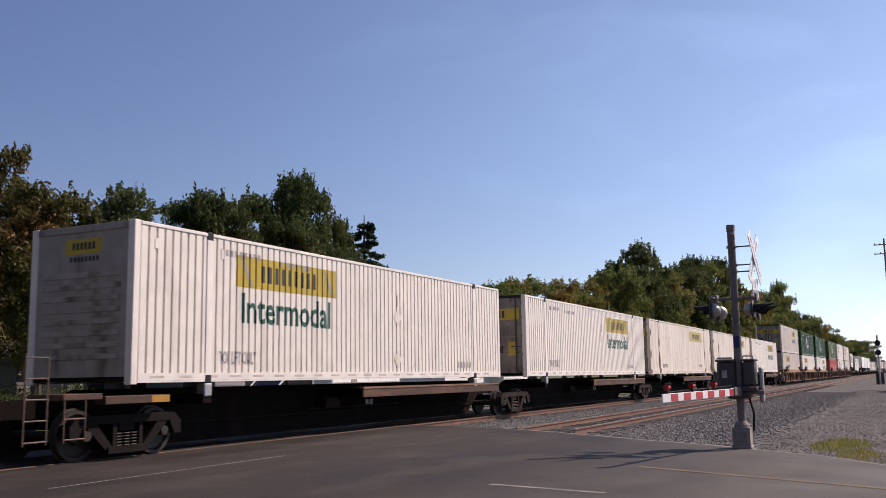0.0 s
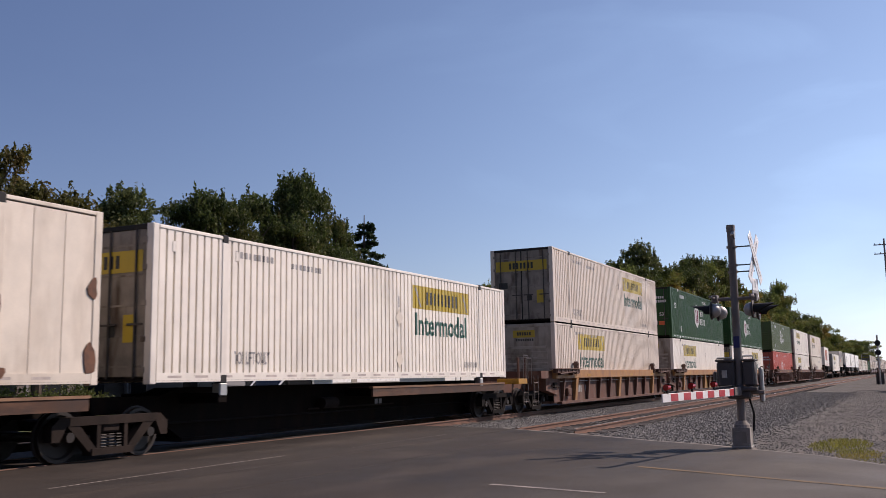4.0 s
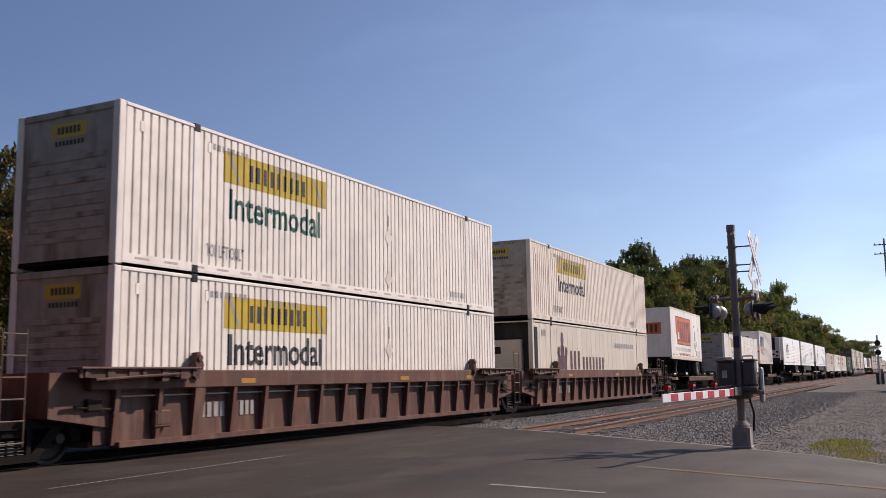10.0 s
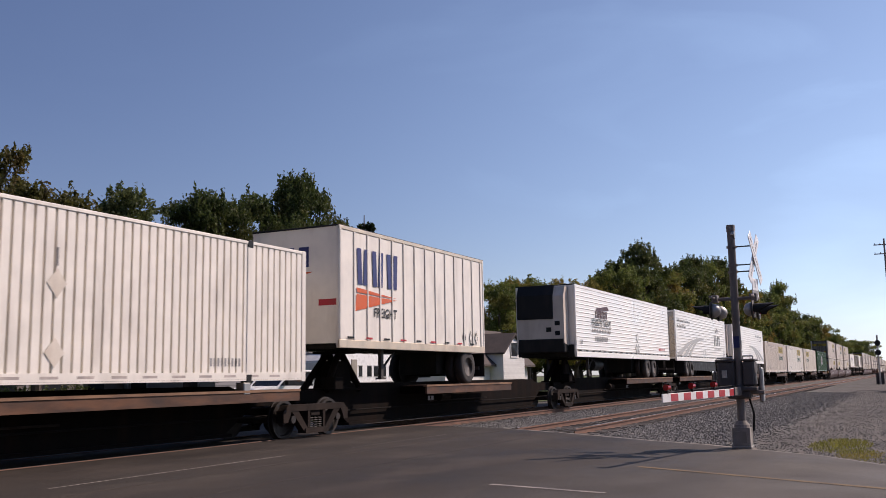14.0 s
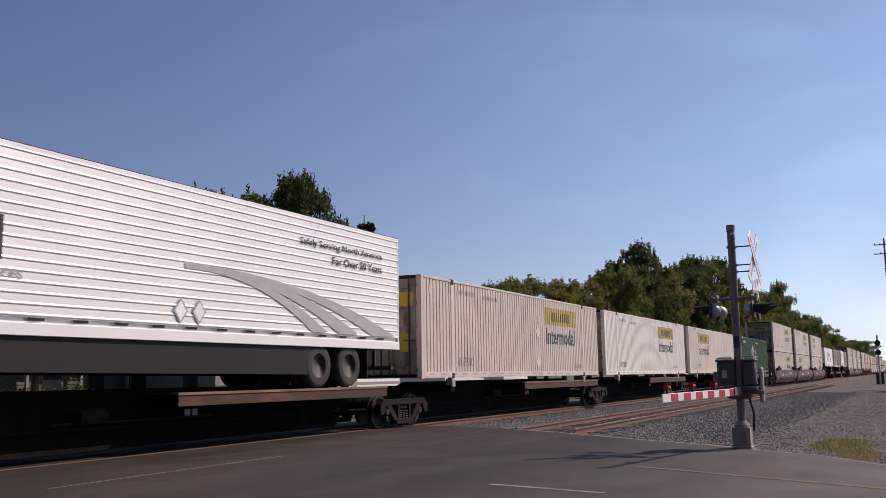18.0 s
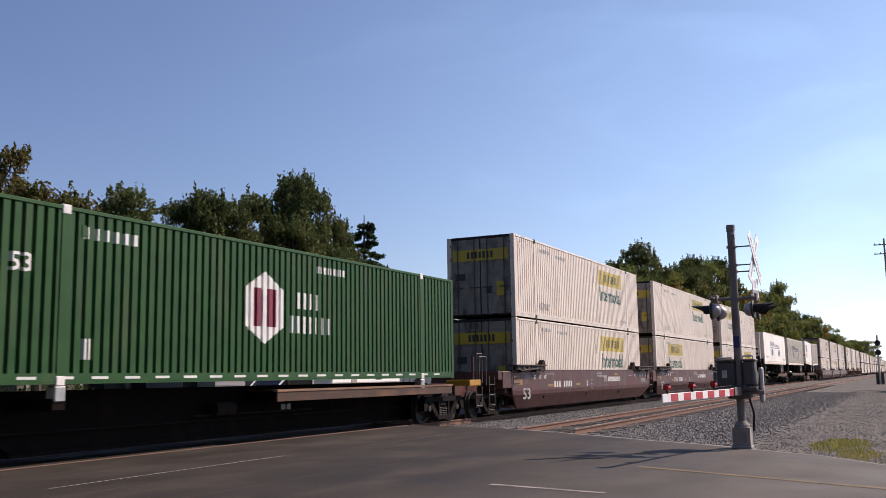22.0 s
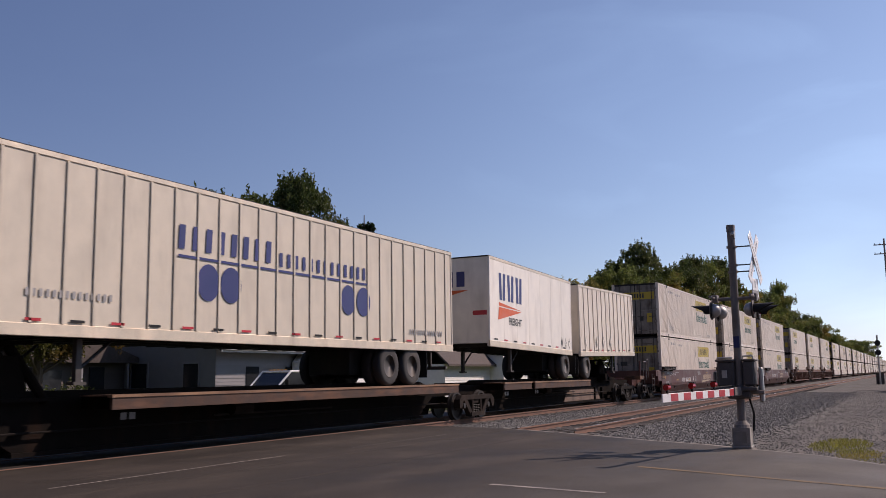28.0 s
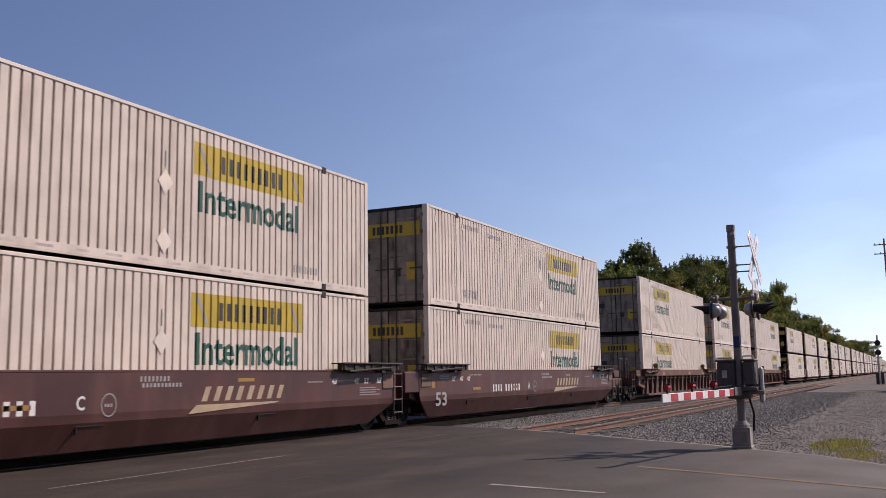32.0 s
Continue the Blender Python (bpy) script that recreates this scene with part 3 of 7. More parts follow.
grass_patch("grass_tuft", "yellow-green weeds at the road's gravel edge", 1500, (18.8, 22.8, 0.8, 2.0), 0.10, 7)
grass_patch("grass_tuft", "yellow-green weeds at the road's gravel edge", 700, (17.6, 19.8, 0.55, 1.35), 0.08, 8)
grass_patch("grass_tuft", "sparse weeds at the road's gravel edge", 400, (16.2, 19.0, 0.4, 1.6), 0.06, 9)


# ---- containers: origin at the middle of the left end's foot
LONG, WIDE, TALL = 16.154, 2.591, 2.896
NEAR = -WIDE / 2
POST_AT = (1.98, LONG - 1.98)


def box_frame(ob, mat, rail_mat, castings):
    """Posts, rails, roof, floor, far wall and castings of a 53-foot box."""
    for i, (x, y) in enumerate(((0, NEAR), (LONG - 0.16, NEAR), (0, -NEAR - 0.16), (LONG - 0.16, -NEAR - 0.16))):
        part("corner_post", shared("post", lambda b: box(b, 0, 0.16, 0, 0.16, 0, TALL, 0.012), mat), mat, ob, at=(x, y, 0))
    for x in POST_AT:
        part("lifting_post", shared("lift", lambda b: box(b, -0.09, 0.09, -0.004, 0.1, 0.02, TALL - 0.1, 0.01), mat), mat, ob, at=(x, NEAR, 0))
        for z in (TALL - 0.15, 0.0):
            part("corner_casting", shared("casting", lambda b: box(b, -0.09, 0.09, -0.012, 0.16, 0, 0.165, 0.015), castings), castings, ob, at=(x, NEAR, z))
    for y in (NEAR, -NEAR - 0.06):
        part("top_rail", shared("top_rail", lambda b: box(b, 0.16, LONG - 0.16, -0.004, 0.06, TALL - 0.078, TALL - 0.008, 0.01), mat), mat, ob, at=(0, y, 0))
    part("bottom_rail", shared("low_rail", lambda b: prism(prism(b, ((0.16, 0.03), (LONG - 0.16, 0.03), (LONG - 0.16, 0.06), (0.16, 0.06)), 0, 0.05), ((0.16, 0.062), (LONG - 0.16, 0.062), (LONG - 0.16, 0.20), (0.16, 0.20)), -0.002, 0.05), rail_mat), rail_mat, ob, at=(0, NEAR, 0))
    if castings in (BLACK, INK_WHITE):
        tape = TAPE if castings is BLACK else INK_WHITE
        tagged(part("marking_tape", shared("tape", lambda b: [box(b, 0.45 + k * 0.72, 0.80 + k * 0.72, -0.0035, -0.001, 0.105, 0.15) for k in range(21)] and b, tape), tape, ob, at=(0, NEAR, 0)), "worn grey strips along the bottom rail", kind="stuff")
    part("far_side_wall", shared("far", lambda b: box(b, 0.16, LONG - 0.16, -0.07, -0.03, 0.03, TALL - 0.03), mat), mat, ob, at=(0, -NEAR, 0))
    part("roof", shared("roof", lambda b: box(b, 0.02, LONG - 0.02, NEAR + 0.06, -NEAR - 0.06, TALL - 0.07, TALL - 0.03), mat), mat, ob)
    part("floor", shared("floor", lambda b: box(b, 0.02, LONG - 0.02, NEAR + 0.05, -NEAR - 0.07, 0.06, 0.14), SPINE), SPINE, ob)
    part("front_wall", shared("fwall", lambda b: box(b, LONG - 0.06, LONG - 0.01, NEAR + 0.16, -NEAR - 0.16, 0.06, TALL - 0.03), mat), mat, ob)


def door_end(ob, mat, band):
    for s in (0, 1):
        def leaf(b):
            box(b, 0.02, 0.06, 0.012, 1.125, 0.10, TALL - 0.10, 0.01)
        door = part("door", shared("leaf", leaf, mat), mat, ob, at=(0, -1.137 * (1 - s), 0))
        for k in range(5):
            part("door_rib", shared("doorrib", lambda b: box(b, 0.005, 0.02, 0.08, 1.06, 0, 0.035), mat), mat, door, at=(0, 0, 0.30 + k * 0.55))
        for y in (0.22, 0.86):
            part("lock_rod", shared("lockrod", lambda b: rod(b, (-0.022, 0, 0.1), (-0.022, 0, TALL - 0.09), 0.02), PLATE_DARK), PLATE_DARK, door, at=(0, y, 0))
            part("rod_handle", shared("rodhandle", lambda b: box(b, -0.045, -0.02, -0.02, 0.36, 1.05, 1.09, 0.005), PLATE_DARK), PLATE_DARK, door, at=(0, y - 0.18, 0))
        for z in (0.25, 0.8, 1.45, 2.1, 2.6):
            part("hinge", shared("hinge", lambda b: box(b, -0.014, 0.03, -0.06, 0.05, -0.05, 0.05, 0.006), mat), mat, door, at=(0, 1.12 if s else 0.03, z))
    part("header", shared("header", lambda b: box(b, 0.005, 0.08, NEAR + 0.16, -NEAR - 0.16, TALL - 0.1, TALL - 0.005, 0.01), BLACK), BLACK, ob)
    part("gasket", shared("gasket", lambda b: box(b, 0.012, 0.02, -0.022, 0.022, 0.1, TALL - 0.1), BLACK), BLACK, ob)
    if band:
        part("sign_band", shared("band", lambda b: face_west(rect(b, -1.06, 1.06, 2.02, 2.42), 0.004, 0.006), YELLOW), YELLOW, ob, "yellow sign band")
        each_bar("sign_bar", ob, "bandbars", INK, -0.5, 2.10, 1.05, 0.24, 7, 0.62, lambda b: face_west(b, 0.004, 0.010))
        part("placard", shared("placard", lambda b: face_west(rect(b, 0.62, 0.92, 0.75, 1.25), 0.004, 0.006), YELLOW), YELLOW, ob)
        for j, q in enumerate(((-0.95, -0.58, 1.35, 1.58), (0.22, 0.42, 0.85, 1.1))):
            part("notice", shared(("notice", j), lambda b: face_west(rect(b, *q), 0.004, 0.006), INK), INK, ob)
    else:
        part("badge", shared("dbadge", lambda b: face_west(flat(bars(b, -0.55, 2.05, 0.4, 0.2, 4), *[(-0.83 + 0.13 * sin(k * pi / 3), 2.15 + 0.17 * cos(k * pi / 3)) for k in range(6)]), 0.004, 0.006), INK_WHITE), INK_WHITE, ob)
        part("number_mark", shared("dnum", lambda b: face_west(bars(bars(b, 0.32, 2.24, 0.62, 0.14, 5), 0.32, 2.02, 0.75, 0.14, 6), 0.004, 0.006), INK_WHITE), INK_WHITE, ob)
        part("length_mark", shared("dlen", lambda b: face_west(write(b, "53'", 0.62, 1.25, 0.3, 0.2), 0.004, 0.006), INK_WHITE), INK_WHITE, ob)
        for j, q in enumerate(((-0.9, -0.55, 0.9, 1.1), (-0.4, -0.22, 0.75, 0.92), (0.15, 0.5, 0.75, 0.95))):
            part("notice", shared(("dnote", j), lambda b: face_west(rect(b, *q), 0.004, 0.006), INK_GREY), INK_GREY, ob)
        part("placard", shared("dplac", lambda b: face_west(rect(b, 0.58, 0.92, 0.72, 0.95), 0.004, 0.006), INK_ORANGE), INK_ORANGE, ob)


def nose_end(ob, mat, sign):
    def wall(b):
        box(b, 0.03, 0.08, NEAR + 0.16, -NEAR - 0.16, 0.06, TALL - 0.03)
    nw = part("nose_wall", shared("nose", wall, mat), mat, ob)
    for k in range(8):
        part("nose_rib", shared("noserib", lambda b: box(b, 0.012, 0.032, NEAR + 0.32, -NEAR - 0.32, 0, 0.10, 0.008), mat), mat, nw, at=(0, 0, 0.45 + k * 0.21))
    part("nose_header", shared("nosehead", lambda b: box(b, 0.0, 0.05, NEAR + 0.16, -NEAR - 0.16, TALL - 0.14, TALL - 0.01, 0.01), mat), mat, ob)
    if sign == "yellow":
        part("sign_panel", shared("nsign", lambda b: face_west(rect(b, -0.42, 0.48, 2.36, 2.64), 0.03, 0.006), YELLOW), YELLOW, ob)
        part("sign_mark", shared("nbars", lambda b: face_west(bars(bars(b, -0.25, 2.44, 0.6, 0.13, 6), -0.3, 2.22, 0.75, 0.09, 8), 0.03, 0.010), INK), INK, ob)
    elif sign == "badge":
        part("badge", shared("nbadge", lambda b: face_west(bars(bars(flat(b, *[(-0.75 + 0.15 * sin(k * pi / 3), 2.42 + 0.18 * cos(k * pi / 3)) for k in range(6)]), -0.5, 2.44, 0.35, 0.13, 3), -0.5, 2.26, 0.42, 0.13, 5), 0.03, 0.006), INK_WHITE), INK_WHITE, ob)
        part("notice", shared("nbn", lambda b: face_west(rect(rect(b, -0.25, 0.25, 0.95, 1.12), -0.12, 0.12, 0.7, 0.95), 0.03, 0.006), INK_GREY), INK_GREY, ob)


GROUP_BOX = "freight containers of the train"


def container(paint, end, logo_at=None, style="sign", smooth_sides=False, label="", end_paint=None):
    ob = thing("freight_container", label, "container", GROUP_BOX)
    PROFILE[0] = WAVED if style == "hexagon" else GROOVED
    steel = {"white": WHITE, "old": WHITE_OLD, "dusty": WHITE_DUSTY, "green": GREEN, "olive": OLIVE, "red": RED, "cream": CREAM}[paint]
    # ends take a darker white than the sides, with their shade painted in
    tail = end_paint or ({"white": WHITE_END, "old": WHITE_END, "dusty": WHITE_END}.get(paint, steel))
    box_frame(ob, steel, steel, BLACK if paint in ("white", "old", "dusty", "cream") else INK_WHITE if paint != "red" else RED)
    folded = not smooth_sides
    if folded:
        wall = part("side_wall", shared("side", lambda b: folded_sheet(b, 0.16, LONG - 0.16, 0.18, TALL - 0.07, NEAR + 0.012), steel), steel, ob)
        skin = NEAR + 0.012
    else:
        def sheets(b):
            box(b, 0.16, LONG - 0.16, NEAR + 0.02, NEAR + 0.05, 0.18, TALL - 0.1)
            for k in range(27):
                x0 = 0.16 + k * (LONG - 0.32) / 26
                for j in range(19):
                    box(b, x0 - 0.008, x0 + 0.008, NEAR + 0.006, NEAR + 0.02, 0.3 + j * 0.13, 0.316 + j * 0.13)
        wall = part("side_wall", shared("smoothside", sheets, steel), steel, ob)
        step = (LONG - 0.32) / 26
        for k in range(26):
            part("side_sheet", shared("smoothsheet", lambda b: box(b, 0.006, step - 0.006, NEAR + 0.012, NEAR + 0.02, 0.18, TALL - 0.1, 0.003), steel), steel, wall, at=(0.16 + k * step, 0, 0))
        skin = NEAR + 0.012
    if smooth_sides and paint == "old":
        rng = random.Random(len(bpy.data.objects))
        for x, z, w, h in ((1.95, 0.75, 0.16, 0.5), (2.05, 0.25, 0.2, 0.16), (0.12, 2.2, 0.12, 0.2), (0.1, 1.1, 0.1, 0.25), (0.13, 0.2, 0.14, 0.14), (14.2, 0.22, 0.2, 0.14), (15.95, 0.4, 0.14, 0.3), (15.98, 1.6, 0.1, 0.2), (1.96, 1.7, 0.1, 0.3), (14.15, 1.2, 0.09, 0.3)):
            blot = [(x + w * rng.uniform(0.5, 1.2) * cos(k * pi / 6), z + h * rng.uniform(0.5, 1.2) * sin(k * pi / 6)) for k in range(12)]
            part("rust_patch", drape(flat(bmesh.new(), *blot), NEAR - 0.006, 0.003, False), RUST_PAINT, wall, "rust-brown worn patch")
        for x, z in ((2.9, 1.95), (3.5, 2.0), (4.4, 2.0), (3.0, 1.0), (4.5, 1.05), (6.0, 1.2), (8.3, 1.6), (8.6, 0.9), (10.2, 1.1), (12.6, 1.4)):
            part("dent_mark", drape(disc(bmesh.new(), x, z, 0.05, 0.06, 10), skin, 0.006, False), INK_GREY, wall)
        part("lettering", shared("oldtl", lambda b: drape(write(b, "TOP LIFT ONLY", 2.55, 0.36, 1.15, 0.2), skin, 0.01, False), INK), INK, wall)
    if end == "unit":
        # black nose wall: the dark of the recess put into its colour
        part("nose_wall", shared("unose", lambda b: box(b, 0.25, 0.3, NEAR + 0.16, -NEAR - 0.16, 0.06, TALL - 0.03), BLACK), BLACK, ob)
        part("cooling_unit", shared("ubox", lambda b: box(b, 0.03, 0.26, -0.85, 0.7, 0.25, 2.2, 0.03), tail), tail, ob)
        part("unit_grille", shared("ugrille", lambda b: face_west(rect(b, -0.2, 0.05, 1.7, 1.95), 0.03, 0.006), BLACK), BLACK, ob)
        # flat black panel draws the shade of the open bay on the side
        part("frame_brace", shared("ubay", lambda b: box(b, 0.2, 0.5, NEAR - 0.006, NEAR + 0.011, 0.3, TALL - 0.25), BLACK), BLACK, ob, "black panel for the shade of an open corner bay")
    elif end == "door":
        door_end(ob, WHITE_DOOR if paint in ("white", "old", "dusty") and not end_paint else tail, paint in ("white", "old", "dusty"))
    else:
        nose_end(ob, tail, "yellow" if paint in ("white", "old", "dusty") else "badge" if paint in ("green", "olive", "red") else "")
    # writing and signs on the lit side
    if style == "sign":
        lx = {"L": 2.80, "M": 2.86, "R": 9.76}[logo_at]
        part("sign_panel", shared(("sp", logo_at), lambda b: drape(rect(b, lx, lx + 3.62, 1.92, 2.56), skin), YELLOW), YELLOW, wall, "yellow sign panel")
        each_bar("sign_bar", wall, ("sb", logo_at), INK, lx + 0.80, 2.06, 2.1, 0.35, 9, 0.45, lambda b: drape(b, skin, 0.007))
        for j, q in enumerate((((0.12, 2.50), (0.22, 2.50), (0.50, 1.97), (0.42, 1.96)), ((3.12, 2.50), (3.20, 2.50), (3.50, 1.97), (3.40, 1.96)))):
            part("sign_scroll", shared(("ss", logo_at, j), lambda b: drape(flat(b, *[(lx + x, z) for x, z in q]), skin, 0.007), INK_GREY), INK_GREY, wall)
        ink = INK_GREEN if logo_at != "M" else INK
        part("lettering", shared(("im", logo_at), lambda b: drape(write(b, "Intermodal", lx + 0.16, 1.19, 3.22, 0.62), skin), ink), ink, wall)
    elif style == "small_sign":
        lx = 9.77
        part("sign_panel", shared("ssp", lambda b: drape(rect(b, lx, lx + 3.6, 1.98, 2.58), skin, 0.01, False), YELLOW), YELLOW, wall, "yellow sign panel")
        each_bar("sign_bar", wall, "ssb", INK, lx + 0.85, 2.13, 2.1, 0.30, 7, 0.62, lambda b: drape(b, skin, 0.014, False))
        part("lettering", shared("sst", lambda b: drape(write(b, "TOP LIFT ONLY", 12.2, 0.42, 1.05, 0.16), skin, 0.01, False), INK), INK, wall)
    elif style == "hexagon":
        hx, hz = (6.95, 1.30) if paint == "red" else (7.18, 1.55)
        part("badge", shared(("hex", hx), lambda b: drape(flat(b, (hx - 0.64, hz - 0.40), (hx, hz - 0.76), (hx + 0.64, hz - 0.40), (hx + 0.64, hz + 0.40), (hx, hz + 0.76), (hx - 0.64, hz + 0.40)), skin), INK_WHITE), INK_WHITE, wall, "white six-sided badge")
        bar = BADGE_RED if paint == "green" else steel
        for j, q in enumerate(((hx - 0.38, hx - 0.10, hz - 0.40, hz + 0.40), (hx + 0.10, hx + 0.38, hz - 0.40, hz + 0.40))):
            part("badge_bar", shared(("hexbar", hx, j), lambda b: drape(rect(b, *q), skin, 0.007), bar), bar, wall)
        part("name_mark", shared(("hexname", hx), lambda b: drape(bars(bars(b, hx + 1.15, hz + 0.04, 0.95, 0.36, 4, 0.42), hx + 0.90, hz - 0.50, 1.65, 0.38, 7, 0.42), skin), INK_WHITE), INK_WHITE, wall)
        part("length_mark", shared("hexlen", lambda b: drape(write(b, "53", 0.95, 1.75, 0.42, 0.30), skin), INK_WHITE), INK_WHITE, wall)
        part("number_mark", shared(("hexnum", hx), lambda b: drape(bars(bars(b, 2.35, 2.4, 1.3, 0.2, 6, 0.5), 9.1, 2.45, 1.2, 0.16, 9, 0.6), skin), INK_WHITE), INK_WHITE, wall)
        part("code_mark", shared("hexcode", lambda b: drape(bars(b, 2.4, 0.42, 0.25, 0.34, 2), skin), INK_WHITE), INK_WHITE, wall)
    elif style == "crest":
        def crest(b):
            for x, w, h in ((2.70, 0.28, 0.7), (3.0, 0.40, 0.95), (3.42, 0.28, 0.7)):
                rect(b, x, x + w - 0.03, 0.95, 0.95 + h)
            disc(disc(disc(disc(b, 3.18, 2.28, 0.16, 0.28), 2.78, 1.80, 0.15, 0.20), 3.6, 1.80, 0.15, 0.20), 3.18, 1.96, 0.2, 0.12)
        part("crest", shared("crest", lambda b: drape(crest(b) or b, skin, 0.01, False), INK_MAROON), INK_MAROON, wall, "maroon crest of plain shapes")
        part("name_mark", shared("crestname", lambda b: drape(bars(bars(b, 4.1, 1.12, 1.4, 0.74, 3, 0.5), 5.65, 1.12, 3.1, 0.52, 7, 0.5), skin, 0.01, False), INK_MAROON), INK_MAROON, wall)
        part("number_mark", shared("crestnum", lambda b: drape(bars(bars(b, 10.3, 2.1, 3.2, 0.2, 10, 0.75), 0.95, 2.35, 0.5, 0.22, 3, 0.7), skin, 0.01, False), INK_GREY), INK_GREY, wall)
    if style in ("sign", "crest"):
        if paint in ("white", "old", "dusty"):
            a = 2.3
            part("lettering", shared(("tl", a), lambda b: drape(write(b, "TOP LIFT ONLY", a, 0.36, 1.15, 0.26), skin), INK_GREY), INK_GREY, wall)
            part("number_mark", shared(("nb", a), lambda b: drape(bars(bars(bars(b, 2.3, 2.5, 1.3, 0.13, 9, 0.6), 13.0, 0.32, 0.95, 0.16, 9, 0.55), 4.2 if logo_at == "R" else 11.0, 2.45, 1.2, 0.12, 8, 0.6), skin), INK_GREY), INK_GREY, wall)
            dx = 9.35 if logo_at != "R" else 9.0
            for z in (0.52, 1.62):
                part("placard_holder", shared(("dia", dx, z), lambda b: drape(flat(b, (dx - 0.19, z), (dx, z - 0.24), (dx + 0.19, z), (dx, z + 0.24)), skin, 0.012, False), WHITE_OLD), WHITE_OLD, wall, "diamond placard holder")
            part("hook_line", shared(("hook", dx), lambda b: box(b, dx - 0.012, dx + 0.012, skin - 0.012, skin - 0.002, 1.9, 2.2), INK_GREY), INK_GREY, wall)
    for k, x in enumerate((0.55, 2.35)):
        part("vent_cover", shared("vent", lambda b: box(b, -0.05, 0.05, -0.01, 0.0, 0, 0.2, 0.008), steel), steel, ob, at=(x, NEAR + 0.014, 2.42))
    return ob


SKIRT = material("dark_grey_skirt", (0.02, 0.0195, 0.019), 0.6, vary=0.1, bump=0.02, spec=0.2)


# ---- highway trailers riding on the spine cars: origin under the left end's middle, on the deck
def tyre(b):
    lathe(b, ((-0.13, 0.30), (-0.14, 0.42), (-0.12, 0.485), (-0.06, 0.51), (0.06, 0.51), (0.12, 0.485), (0.14, 0.42), (0.13, 0.30), (-0.13, 0.30)), 26, False)


def rim(b):
    lathe(b, ((-0.125, 0.30), (-0.13, 0.285), (-0.09, 0.26), (-0.03, 0.24), (-0.03, 0.14), (-0.10, 0.12), (-0.12, 0.07), (0.1, 0.05), (0.1, 0.3)), 22)


def road_wheel(ob, x, y, z):
    w = part("wheel", shared("tyre", tyre, RUBBER, True), RUBBER, ob, "dusty black tyre", at=(x, y, z))
    part("rim", shared("rim", rim, RIM_STEEL, True), RIM_STEEL, w)


def reefer(ob, bottom, top):
    """The cooling unit on the left end."""
    u = part("cooling_unit", prism(bmesh.new(), ((-0.58, bottom + 0.55), (0, bottom + 0.45), (0, top - 0.12), (-0.35, top - 0.1), (-0.58, top - 0.5)), -1.0, 1.0), WHITE_DUSTY, ob, "white cooling unit with a black grille")
    part("grille", prism(bmesh.new(), ((-0.62, top - 1.42), (-0.5, top - 1.42), (-0.30, top - 0.06), (-0.40, top - 0.06), (-0.62, top - 0.45)), -0.55, 1.0), BLACK, u)
    for k, (a, c) in enumerate(((0.35, bottom + 1.1), (0.72, bottom + 0.95), (0.72, bottom + 1.35))):
        part("vent_hole", shared(("vh", a, c), lambda b: face_west(rect(b, a - 0.11, a + 0.11, c - 0.09, c + 0.09), -0.585), BLACK), BLACK, u)
    part("nose_panel", box(bmesh.new(), -0.06, 0.02, -1.2, 1.2, bottom + 0.02, bottom + 0.5, 0.01), BLACK, ob, "black lower nose panel")
    part("lower_grille", box(bmesh.new(), -0.585, -0.02, -0.99, 0.99, bottom + 0.18, bottom + 0.75, 0.03), BLACK, u)
    part("fuel_tank", rod(bmesh.new(), (4.2, -0.5, bottom - 0.3), (5.4, -0.5, bottom - 0.3), 0.25, seg=16), BLACK, ob)


